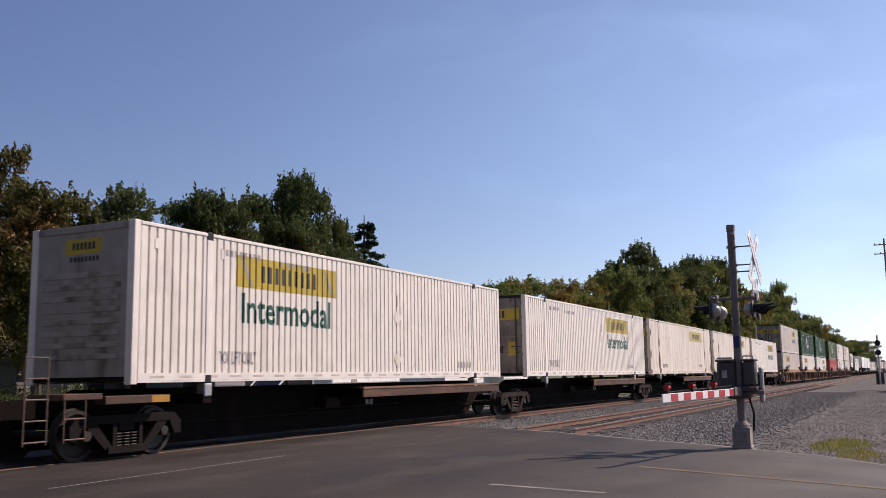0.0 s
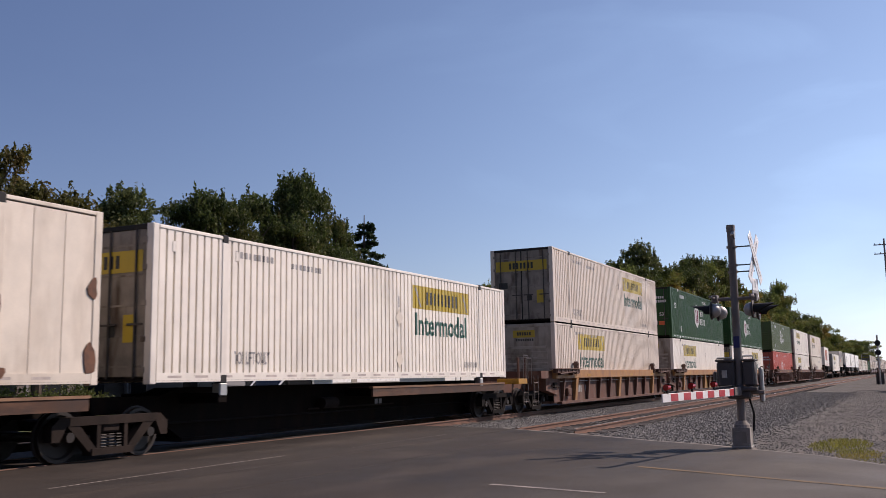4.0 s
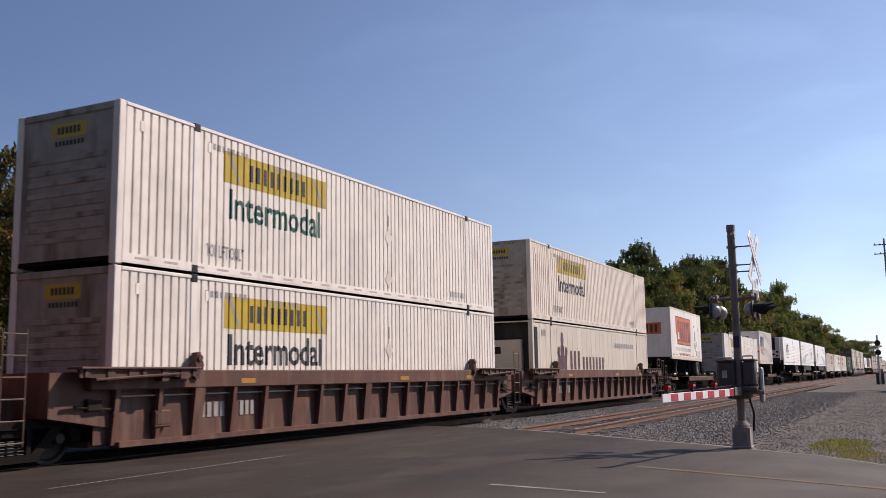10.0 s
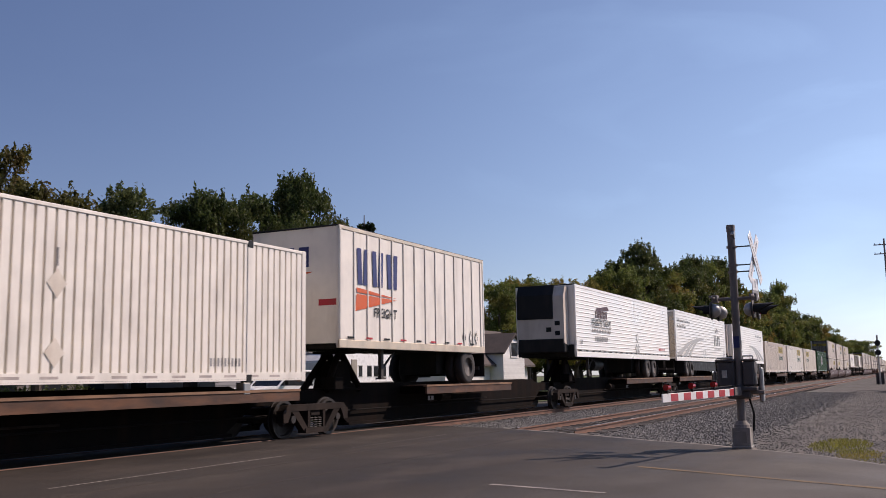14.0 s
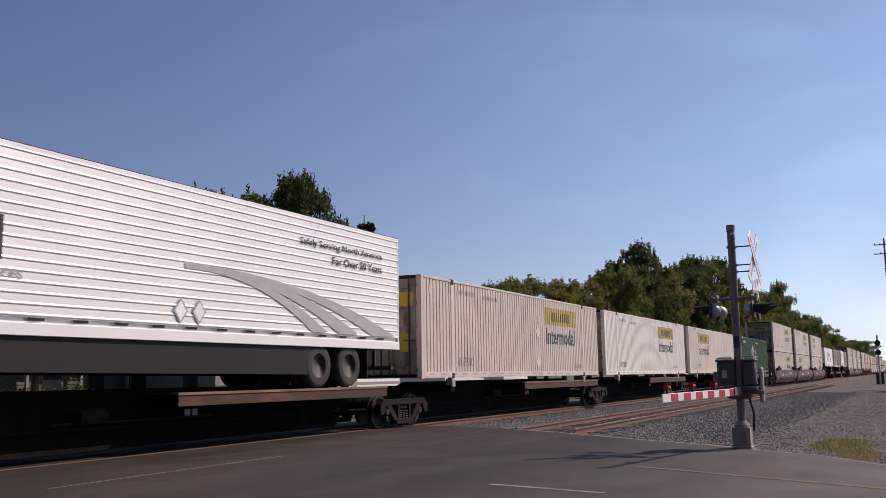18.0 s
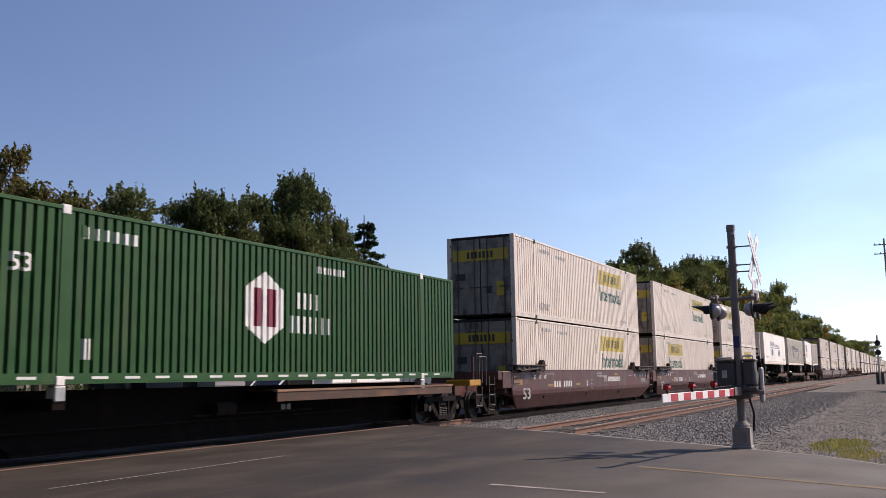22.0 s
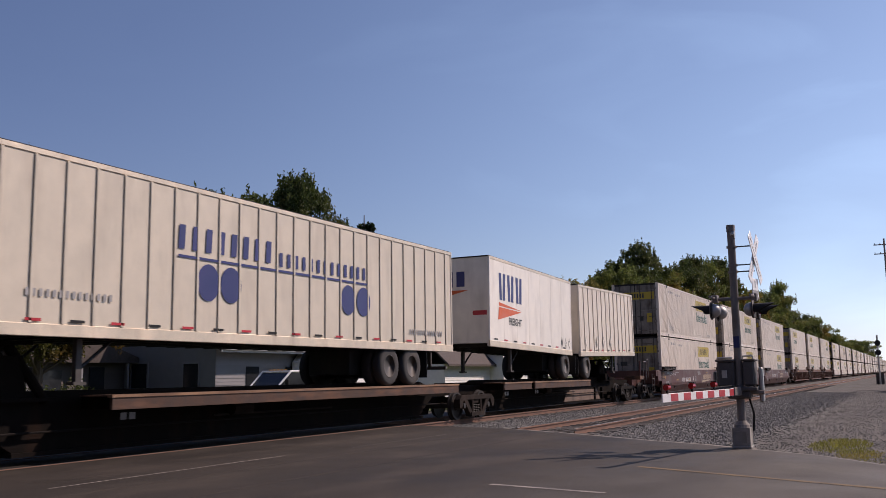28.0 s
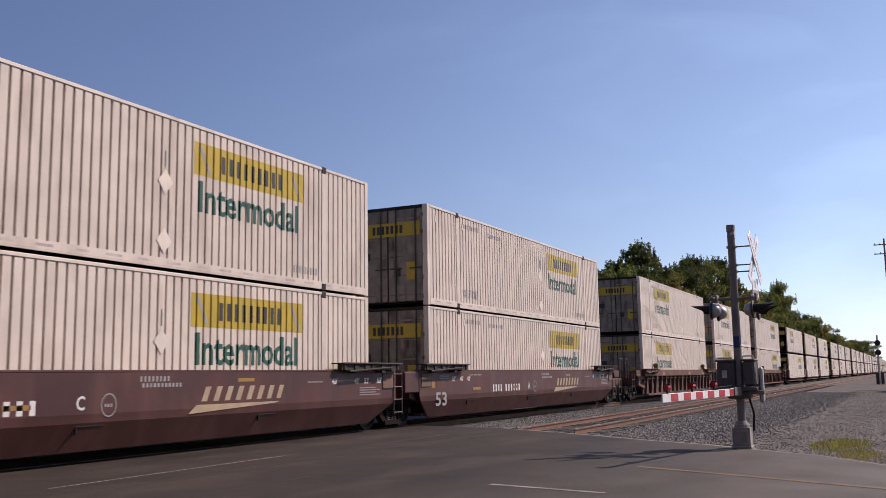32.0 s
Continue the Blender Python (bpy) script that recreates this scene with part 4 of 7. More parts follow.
def trailer(length, skin="flat", paint=None, wheels_left=False, axles=2, unit=False, graphic=None, label="", legs=True, skirt=False, axle_at=None):
    """Deck height is the origin's; the box stands 0.95 m above it."""
    ob = thing("highway_trailer", label, "trailer", "highway trailers on the train")
    p = paint
    bot, top = 0.93, 3.88
    y0 = -1.295
    # body
    if skin == "flutes":
        def flutes(b):
            zs = []
            n = 15
            for k in range(n + 1):
                z = bot + 0.32 + k * (top - bot - 0.42) / n
                zs += [(z - 0.034, 0.0), (z - 0.030, 0.0)] + [(z + 0.024 * sin(a), 0.012 * cos(a) ** 2 + 0.001) for a in (-1.5, -1.0, -0.5, 0.0, 0.5, 1.0, 1.5)] + [(z + 0.030, 0.0), (z + 0.034, 0.0)]
            a = [b.verts.new((0.06, y0 - d, z)) for z, d in zs]
            c = [b.verts.new((length - 0.06, y0 - d, z)) for z, d in zs]
            for i in range(len(zs) - 1):
                b.faces.new((a[i], c[i], c[i + 1], a[i + 1]))
        wall = part("side_wall", shared(("fl", length), flutes, p, True), p, ob, "bright side with level ribs")
    elif skin == "posts":
        def posts(b):
            box(b, 0.06, length - 0.06, y0 + 0.012, y0 + 0.05, bot + 0.2, top - 0.1)
        wall = part("side_wall", shared(("po", length), posts, p), p, ob)
        k = 0.06
        while k < length - 0.1:
            part("side_post", shared("sidepost", lambda b: box(b, -0.03, 0.03, y0 - 0.016, y0 + 0.012, bot + 0.2, top - 0.1, 0.006), p), p, wall, at=(k, 0, 0))
            k += 0.622
    else:
        wall = part("side_wall", shared(("sh", length), lambda b: box(b, 0.06, length - 0.06, y0 + 0.02, y0 + 0.045, bot + 0.2, top - 0.1), p), p, ob)
        n = round(length / 1.22)
        w = (length - 0.12) / n
        for k in range(n):
            part("side_sheet", shared(("sheet", length), lambda b: box(b, 0.003, w - 0.003, y0, y0 + 0.02, bot + 0.2, top - 0.1, 0.002), p), p, wall, at=(0.06 + k * w, 0, 0))
    rail = ALU if skin == "flutes" else ALU_RAIL
    part("body", shared(("bd", length), lambda b: box(b, 0.03, length - 0.03, y0 + 0.045, 1.29, bot + 0.12, top - 0.03), p), p, ob)
    part("top_rail", shared(("tr", length), lambda b: box(b, 0, length, y0 - 0.006, y0 + 0.04, top - 0.1, top, 0.012), rail), rail, ob)
    part("roof_edge", shared(("re", length), lambda b: box(b, 0, length, y0, 1.29, top - 0.03, top + 0.012, 0.01), BLACK), BLACK, ob)
    part("bottom_rail", shared(("br", length), lambda b: box(b, 0, length, y0 - 0.012, y0 + 0.05, bot, bot + 0.2, 0.01), rail), rail, ob, "worn pale bottom rail")
    for x in (0.0, length - 0.09):
        part("corner_post", shared("tpost", lambda b: box(b, 0, 0.09, y0 - 0.008, y0 + 0.09, bot, top, 0.02), p), p, ob, at=(x, 0, 0))
    n = round(length / 0.9)
    for k in range(n):
        part("reflector", shared("refl", lambda b: box(b, 0, 0.3, -0.004, 0, 0, 0.045), INK_RED if k % 2 and skin != "flutes" else BLACK), BLACK, wall, at=(0.35 + k * (length - 0.6) / n, y0 - (0.012 if skin == "posts" else 0.004), bot + 0.235))
    # underbody
    part("floor_frame", shared(("fb", length), lambda b: [box(b, 0.3 + k * 0.6, 0.4 + k * 0.6, y0 + 0.08, 1.2, bot, bot + 0.12) for k in range(int((length - 0.4) / 0.6))] and b, BLACK), BLACK, ob)
    wl = [length - 1.15 - 1.25 * k for k in range(axles)]
    if wheels_left:
        wl = [length - w for w in wl]
    wl = axle_at or wl
    for x in wl:
        for y in (-1.12, -0.80, 0.80, 1.12):
            road_wheel(ob, x, y, 0.51)
        part("axle", shared("raxle", lambda b: rod(b, (0, -1.0, 0.51), (0, 1.0, 0.51), 0.065), BLACK), BLACK, ob, at=(x, 0, 0))
    cx = sum(wl) / len(wl)
    part("bogie_frame", shared(("bog", axles), lambda b: [box(b, -0.75 * axles, 0.75 * axles, y, y + 0.1, 0.66, bot) for y in (-0.6, 0.5)] and b, BLACK), BLACK, ob, at=(cx, 0, 0))
    part("suspension", shared(("susp", axles), lambda b: box(box(box(b, -0.62 * axles - 0.3, 0.62 * axles + 0.3, -0.62, 0.62, 0.30, bot), -0.5, 0.1, -0.7, 0.7, 0.24, 0.4, 0.03), 0.3, 0.75, -0.78, -0.6, 0.42, 0.8, 0.04), BLACK), BLACK, ob, at=(cx, 0, 0))
    far_x = length - 2.6 if wheels_left else 2.6
    if legs:
        for y in (-0.95, 0.85):
            part("landing_leg", shared("leg", lambda b: box(box(b, -0.06, 0.06, 0, 0.1, 0.22, bot), -0.13, 0.13, -0.04, 0.14, 0.17, 0.22), PLATE_DARK), PLATE_DARK, ob, at=(far_x, y, 0))
        part("leg_brace", shared("lbrace", lambda b: rod(rod(b, (0, -0.9, 0.4), (0.7, -0.9, 0.9), 0.03), (0, 0.9, 0.4), (0.7, 0.9, 0.9), 0.03), BLACK), BLACK, ob, at=(far_x if not wheels_left else far_x - 0.7, 0, 0))
    ex = 0.05 if wheels_left else length - 0.05
    part("rear_guard", shared("guard", lambda b: box(box(box(b, -0.05, 0.05, -1.1, 1.1, 0.42, 0.52), -0.03, 0.03, -0.6, -0.5, 0.5, bot), -0.03, 0.03, 0.5, 0.6, 0.5, bot), PLATE_DARK), PLATE_DARK, ob, at=(ex, 0, 0))
    for y in (-0.96, 0.96):
        part("mud_flap", shared("flap", lambda b: box(b, -0.01, 0.01, -0.3, 0.3, 0.2, bot), BLACK), BLACK, ob, at=(cx + (1.45 if not wheels_left else -1.45) * (0.6 + 0.2 * axles), y, 0))
    if skirt:
        a, c = (3.9, 12.0) if wheels_left else (4.2, 12.3)
        for y in (y0 + 0.05, 1.2):
            part("side_skirt", prism(bmesh.new(), ((a, bot - 0.55), (c, bot - 0.62), (c, bot), (a - 0.4, bot)), y, y + 0.03), SKIRT, ob, "dark side skirt")
    if unit:
        reefer(ob, bot, top)
    elif skin == "flutes":
        for s in (-1, 1):
            leaf = part("rear_door", box(bmesh.new(), 0.0, 0.028, -0.6, 0.6, bot + 0.2, top - 0.14, 0.004), STAINLESS, ob, "dark reflecting stainless rear door", at=(0, 0.62 * s, 0))
            part("lock_rod", rod(bmesh.new(), (-0.02, 0.3 * s, bot + 0.2), (-0.02, 0.3 * s, top - 0.16), 0.018), GALV, leaf)
            for z in (1.5, 2.4, 3.3):
                part("hinge", box(bmesh.new(), -0.012, 0.02, 0.52 * s - 0.07, 0.52 * s + 0.07, z - 0.04, z + 0.04, 0.005), GALV, leaf)
        part("end_mark", face_west(bars(bmesh.new(), -0.75, 2.75, 1.5, 0.42, 4, 0.5), 0.0, 0.004), INK, ob)
    if graphic:
        graphic(wall, length, y0 - (0.018 if skin == "flutes" else 0.004), top, bot)
    return ob


def lay(wall, key, mat, draw, y, proud=0.002, label="", name="lettering"):
    bm = bmesh.new()
    draw(bm)
    part(name, drape(bm, y, proud, False), mat, wall, label)


def g_orange(wall, L, y, top, bot):
    """An orange shield outline with plain dark bars, and rows of bars below."""
    lay(wall, 0, INK, lambda b: flat(b, (1.29, 3.43), (5.34, 3.43), (5.30, 2.42), (5.2, 2.22), (5.12, 1.79), (1.56, 1.79), (1.45, 2.3), (1.34, 2.52)), y, 0.002, "dark outline of an orange panel", "panel_outline")
    lay(wall, 0, INK_ORANGE, lambda b: flat(b, (1.34, 3.38), (5.29, 3.38), (5.25, 2.44), (5.15, 2.24), (5.07, 1.84), (1.60, 1.84), (1.50, 2.3), (1.39, 2.5)), y, 0.005, "orange panel", "panel")
    def letters(b):
        x = 1.80
        for w in (0.5, 0.42, 0.40, 0.40, 0.44, 0.62):
            for k in (0, 1):
                rect(b, x + k * w * 0.5, x + k * w * 0.5 + w * 0.30, 1.98, 3.18)
            x += w + 0.1
    lay(wall, 0, INK, letters, y, 0.008, name="name_mark")
    lay(wall, 0, WHITE, lambda b: rect(b, 1.76, 2.13, 2.1, 2.5), y, 0.011, "white patch", "patch")
    lay(wall, 0, INK, lambda b: bars(b, 1.28, 1.42, 4.0, 0.2, 15, 0.32), y, name="number_mark")
    lay(wall, 0, INK_RED, lambda b: bars(b, 2.08, 1.2, 2.9, 0.11, 21, 0.45), y, name="address_mark")
    for q in ((6.15, 6.5, 3.0, 3.12), (6.25, 6.6, 2.15, 2.75), (6.25, 6.6, 1.65, 2.05), (6.75, 6.95, 1.8, 2.15), (7.35, 7.5, 2.85, 3.0), (6.72, 7.02, 1.22, 1.55), (6.5, 6.64, 1.5, 1.62)):
        lay(wall, 0, INK_GREY, lambda b: rect(b, *q), y, name="sticker")
    lay(wall, 0, INK, lambda b: [flat(b, (x - 0.13, 1.38), (x, 1.16), (x + 0.13, 1.38), (x, 1.6)) for x in (7.3, 7.75)], y, name="placard_holder")
    lay(wall, 0, WHITE, lambda b: [flat(b, (x - 0.09, 1.38), (x, 1.22), (x + 0.09, 1.38), (x, 1.54)) for x in (7.3, 7.75)], y, 0.005, name="placard_face")


    for q, m in (((-1.1, 0.75, 2.35, 3.0), INK_ORANGE),):
        bm = bmesh.new()
        face_west(rect(bm, *q), 0.03, 0.01)
        part("end_panel", bm, m, wall, "orange end panel")
    each_bar("end_bar", wall, "g_or_end", INK, -0.95, 2.45, 1.6, 0.45, 6, 0.6, lambda b: face_west(b, 0.03, 0.014))


def g_navy(wall, L, y, top, bot):
    """Three navy letter-like blocks, an orange pennant and the word below."""
    def letters(b):
        for x0, x1 in ((0.80, 1.35), (1.52, 2.08), (2.26, 2.82)):
            flat(b, (x0 + 0.05, 2.5), (x0 + 0.25, 2.5), (x0 + 0.2, 3.4), (x0, 3.4))
            flat(b, (x1 - 0.25, 2.5), (x1 - 0.04, 2.5), (x1, 3.4), (x1 - 0.2, 3.4))
    lay(wall, 0, INK_BLUE, letters, y, name="name_mark", label="navy blocks")
    lay(wall, 0, INK_ORANGE, lambda b: flat(flat(b, (0.78, 2.42), (0.8, 2.30), (2.8, 2.26)), (0.70, 1.83), (0.78, 2.26), (2.76, 2.22)), y, name="pennant", label="orange pennant")
    lay(wall, 0, INK, lambda b: write(b, "FREIGHT", 1.62, 1.72, 1.15, 0.25), y)
    lay(wall, 0, INK, lambda b: [flat(b, (x - 0.11, 1.38), (x, 1.17), (x + 0.11, 1.38), (x, 1.6)) for x in (6.9, 7.35, 7.75)], y, name="placard_holder")
    lay(wall, 0, WHITE, lambda b: [flat(b, (x - 0.075, 1.38), (x, 1.23), (x + 0.075, 1.38), (x, 1.53)) for x in (7.35, 7.75)], y, 0.005, name="placard_face")
    bm = bmesh.new()
    face_west(bars(bm, -0.75, 2.9, 1.3, 0.5, 3), 0.03, 0.01)
    part("end_mark", bm, INK_BLUE, wall)
    bm = bmesh.new()
    face_west(flat(bm, (-0.75, 2.8), (-0.7, 2.5), (0.55, 2.78)), 0.03, 0.01)
    part("end_pennant", bm, INK_ORANGE, wall)
    bm = bmesh.new()
    face_west(rect(bm, 0.7, 1.25, 1.95, 2.1), 0.03, 0.01)
    part("end_stripe", bm, INK_RED, wall)


def g_discs(wall, L, y, top, bot):
    lay(wall, 0, INK_BLUE, lambda b: bars(bars(b, 4.5, 2.66, 3.0, 0.46, 8, 0.45, slant=0.05), 7.6, 2.62, 3.7, 0.30, 13, 0.42), y, name="name_mark")
    lay(wall, 0, INK_BLUE, lambda b: rect(b, 4.5, 11.3, 2.50, 2.55), y, name="rule")
    for x in (5.35, 6.02, 10.35, 11.05):
        lay(wall, 0, INK_BLUE, lambda b: disc(b, x, 2.08, 0.32, 0.36), y, name="disc", label="plain navy disc")
    lay(wall, 0, INK_GREY, lambda b: bars(bars(b, 13.4, 1.36, 2.0, 0.14, 16, 0.55), 1.2, 1.55, 1.8, 0.12, 14, 0.5), y, name="number_mark")


def swoosh(b, flip):
    """Three bands that fan out of one tip and bend down to the wall's foot."""
    for outer, inner in ((7.9, 6.75), (6.1, 5.25), (4.75, 4.15)):
        edge = [[], []]
        for q, reach in enumerate((outer, inner)):
            for i in range(15):
                t = i / 14
                x = 8.1 + reach * t
                edge[q].append((16.1 - x if flip else x, 2.42 - 0.12 * q - 1.15 * t ** 2.2 + 0.10 * q * t))
        flat(b, *edge[0], *edge[1][::-1])


def g_swoosh(flip):
    def draw(wall, L, y, top, bot):
        lay(wall, 0, INK_SILVER, lambda b: swoosh(b, flip), y, 0.004, "silver-grey sweeping bands", "sweeping_band")
        kx = 2.2 if not flip else 11.65
        lay(wall, 0, INK, lambda b: bars(b, kx, 2.05, 2.35, 0.68, 4, 0.36), y, 0.004, name="name_mark")
        lay(wall, 0, INK_GREY, lambda b: write(b, "TRANSPORT SERVICES", kx - 0.05, 1.78, 2.4, 0.13), y, 0.004)
        lay(wall, 0, INK_GREY, lambda b: flat(flat(b, (kx + 0.35, 3.05), (kx + 1.2, 3.25), (kx + 1.75, 3.05), (kx + 1.2, 2.98)), (kx + 0.2, 2.92), (kx + 0.6, 3.04), (kx + 1.0, 2.94)), y, 0.004, name="leaping_shape")
        for x in (8.0, 8.5):
            lay(wall, 0, GALV, lambda b: flat(b, (x - 0.2, 1.5), (x, 1.25), (x + 0.2, 1.5), (x, 1.75)), y, 0.005, name="placard_holder")
            lay(wall, 0, ALU, lambda b: flat(b, (x - 0.15, 1.5), (x, 1.31), (x + 0.15, 1.5), (x, 1.69)), y, 0.008, name="placard_face")
        tx = 0.45 if flip else 11.75
        lay(wall, 0, INK, lambda b: write(b, "Safely Serving North America", tx, 3.17, 3.6, 0.2), y, 0.004)
        lay(wall, 0, INK, lambda b: write(b, "For Over 50 Years", tx + (0 if flip else 1.3), 2.86, 2.3, 0.2), y, 0.004)
        lay(wall, 0, INK, lambda b: write(write(b, "53'", (0.5 if not flip else 15.0), 1.6, 0.33, 0.2), "13'6\"", (0.5 if not flip else 14.8), 1.34, 0.6, 0.17), y, 0.004, name="size_mark")
    return draw


def g_script(wall, L, y, top, bot):
    lay(wall, 0, INK_MAROON, lambda b: bars(flat(b, (2.8, 3.05), (4.4, 3.2), (4.7, 3.05), (3.0, 2.9)), 2.6, 2.62, 1.8, 0.35, 8, 0.55, slant=0.35), y, 0.004, "maroon script of plain strokes", "name_mark")
    lay(wall, 0, INK, lambda b: write(b, "REFRIGERATED TRANSPORT", 2.1, 2.28, 2.8, 0.26), y, 0.004)
    lay(wall, 0, INK, lambda b: rect(rect(b, 2.1, 4.9, 2.56, 2.585), 2.1, 4.9, 2.2, 2.225), y, 0.004, name="rule")
    lay(wall, 0, INK_GREY, lambda b: bars(bars(b, 2.1, 2.0, 2.8, 0.14, 12, 0.55), 2.5, 1.62, 1.9, 0.22, 12, 0.5, slant=0.2), y, 0.004, name="place_mark")
    lay(wall, 0, INK, lambda b: write(b, "53'", 0.5, 1.45, 0.3, 0.2), y, 0.004, name="size_mark")
    lay(wall, 0, INK_RED, lambda b: bars(b, 13.7, 1.42, 1.4, 0.12, 14, 0.55), y, 0.004, name="notice_mark")
    lay(wall, 0, GALV, lambda b: [flat(b, (x - 0.2, 1.45), (x, 1.2), (x + 0.2, 1.45), (x, 1.7)) for x in (9.2, 9.6)], y, 0.004, name="placard_holder")
    lay(wall, 0, GALV, lambda b: flat(b, (9.2, 1.95), (9.4, 1.7), (9.6, 1.95), (9.4, 2.2)), y, 0.004, name="placard_holder")
    for x, z in ((9.2, 1.45), (9.6, 1.45), (9.4, 1.95)):
        lay(wall, 0, ALU, lambda b: flat(b, (x - 0.14, z), (x, z - 0.175), (x + 0.14, z), (x, z + 0.175)), y, 0.007, name="placard_face")


def g_holders(wall, L, y, top, bot):
    lay(wall, 0, INK_GREY, lambda b: [flat(b, (x - 0.14, 1.55), (x, 1.3), (x + 0.14, 1.55), (x, 1.8)) for x in (0.75, 2.3, 3.2, 4.3)], y - 0.02, name="placard_holder")
    lay(wall, 0, WHITE_OLD, lambda b: [flat(b, (x - 0.10, 1.55), (x, 1.37), (x + 0.10, 1.55), (x, 1.73)) for x in (0.75, 2.3, 3.2, 4.3)], y - 0.02, 0.005, name="placard_face")


# ---- rail cars: origin on the track's middle line at rail top, at the left end of the load
AXLE = 0.89
WALKWAY = material("grimy_dark_walkway", (0.03, 0.021, 0.018), 0.8, vary=0.3, bump=0.1)
GUIDE = material("rust_brown_guide", (0.075, 0.036, 0.026), 0.8, vary=0.3, scale=9, grain=0.15, bump=0.2, stain=(0.17, 0.11, 0.08), stain_amount=0.5)
SAFETY_PALE = material("faded_yellow_panel", (0.27, 0.15, 0.035), 0.6, vary=0.12, bump=0.03, stain=DIRT, stain_amount=0.3)
WHEELS = {-1: [], 1: []}


def rail_truck(ob, x, cast=TRUCK):
    """A two-axle truck at x under a car."""
    def frame_side(b):
        prism(b, ((-1.25, 0.62), (-1.12, 0.74), (1.12, 0.74), (1.25, 0.62), (1.25, 0.5), (1.05, 0.60), (-1.05, 0.60), (-1.25, 0.5)), -0.09, 0.09)
        for s in (-1, 1):
            prism(b, ((s * 0.98, 0.62), (s * 0.72, 0.62), (s * 0.30, 0.16), (s * 0.46, 0.13)), -0.08, 0.08)
            prism(b, ((s * 0.34, 0.62), (s * 0.26, 0.62), (s * 0.26, 0.16), (s * 0.34, 0.16)), -0.08, 0.08)
            prism(b, ((s * 1.28, 0.62), (s * 1.28, 0.36), (s * 1.12, 0.36), (s * 0.98, 0.62)), -0.1, 0.1)
        prism(b, ((-0.46, 0.21), (-0.46, 0.10), (0.46, 0.10), (0.46, 0.21)), -0.11, 0.11)
    truck = part("truck", shared("bolster", lambda b: box(b, -0.2, 0.2, -1.05, 1.05, 0.46, 0.66, 0.03), cast), cast, ob, "dusty cast-steel truck", at=(x, 0, 0))
    for y in (-1.0, 1.0):
        part("side_frame", shared("sideframe", frame_side, cast), cast, truck, at=(0, y, 0))
        for k in (-0.17, 0.0, 0.17):
            part("spring", shared("spring", lambda b: [box(b, -0.065, 0.065, -0.065, 0.065, 0.21 + j * 0.05, 0.235 + j * 0.05, 0.012) for j in range(5)] and b, WHEEL), WHEEL, truck, at=(k, y, 0))
    for s in (-1, 1):
        def wheelset(b):
            for side in (-1, 1):
                bm2 = [(0.70 * side, 0.12), (0.70 * side, 0.40), (0.69 * side, 0.455), (0.725 * side, 0.455), (0.73 * side, 0.425), (0.82 * side, 0.42), (0.82 * side, 0.36), (0.775 * side, 0.33), (0.765 * side, 0.16), (0.83 * side, 0.12)]
                lathe(b, bm2, 28)
            rod(b, (0, -1.08, 0), (0, 1.08, 0), 0.085, seg=12)
        w = part("wheelset", shared("wheelset", wheelset, WHEEL), WHEEL, truck, at=(s * AXLE, 0, 0.42))
        WHEELS[s].append(w.name)
    return truck


def ladder(ob, x, y, z0, z1, mat=HAND_RAIL):
    def rungs(b):
        for s in (0, 0.42):
            rod(b, (s, 0, 0), (s, 0, z1 - z0), 0.013, seg=6)
        k = 0.05
        while k < z1 - z0:
            rod(b, (0, 0, k), (0.42, 0, k), 0.013, seg=6)
            k += 0.32
    part("ladder", shared(("ladder", round(z1 - z0, 2)), rungs, mat), mat, ob, at=(x, y, z0))


def coupler(ob, x0, x1, z=0.82):
    part("coupler", shared(("coup", round(x1 - x0, 2)), lambda b: box(box(b, 0, x1 - x0, -0.11, 0.11, -0.1, 0.1, 0.02), 0.1, 0.4, -0.24, 0.24, -0.16, 0.16, 0.04), TRUCK), TRUCK, ob, at=(x0, 0, z))


LADDER = material("pale_worn_ladder_steel", (0.12, 0.082, 0.064), 0.6, 0.2, vary=0.25, bump=0.05, stain=RUST, stain_amount=0.5)


def walkway(b, high):
    """A grated step along the end of a well car, on brackets of uneven depth."""
    box(b, 0, 2.75, -0.22, 0.12, high - 0.03, high, 0.004)
    box(b, 0.02, 2.7, -0.16, -0.12, high - 0.17, high - 0.03)
    for k in range(7):
        x = 0.1 + k * 0.41 + 0.05 * (k % 3)
        box(b, x, x + 0.10 + 0.06 * (k % 3), -0.185, 0.0, high - 0.16 - 0.04 * ((k * 5) % 3), high - 0.03)
    rod(b, (0.3, -0.2, high - 0.20), (2.2, -0.2, high - 0.11), 0.025, seg=6)
    return b


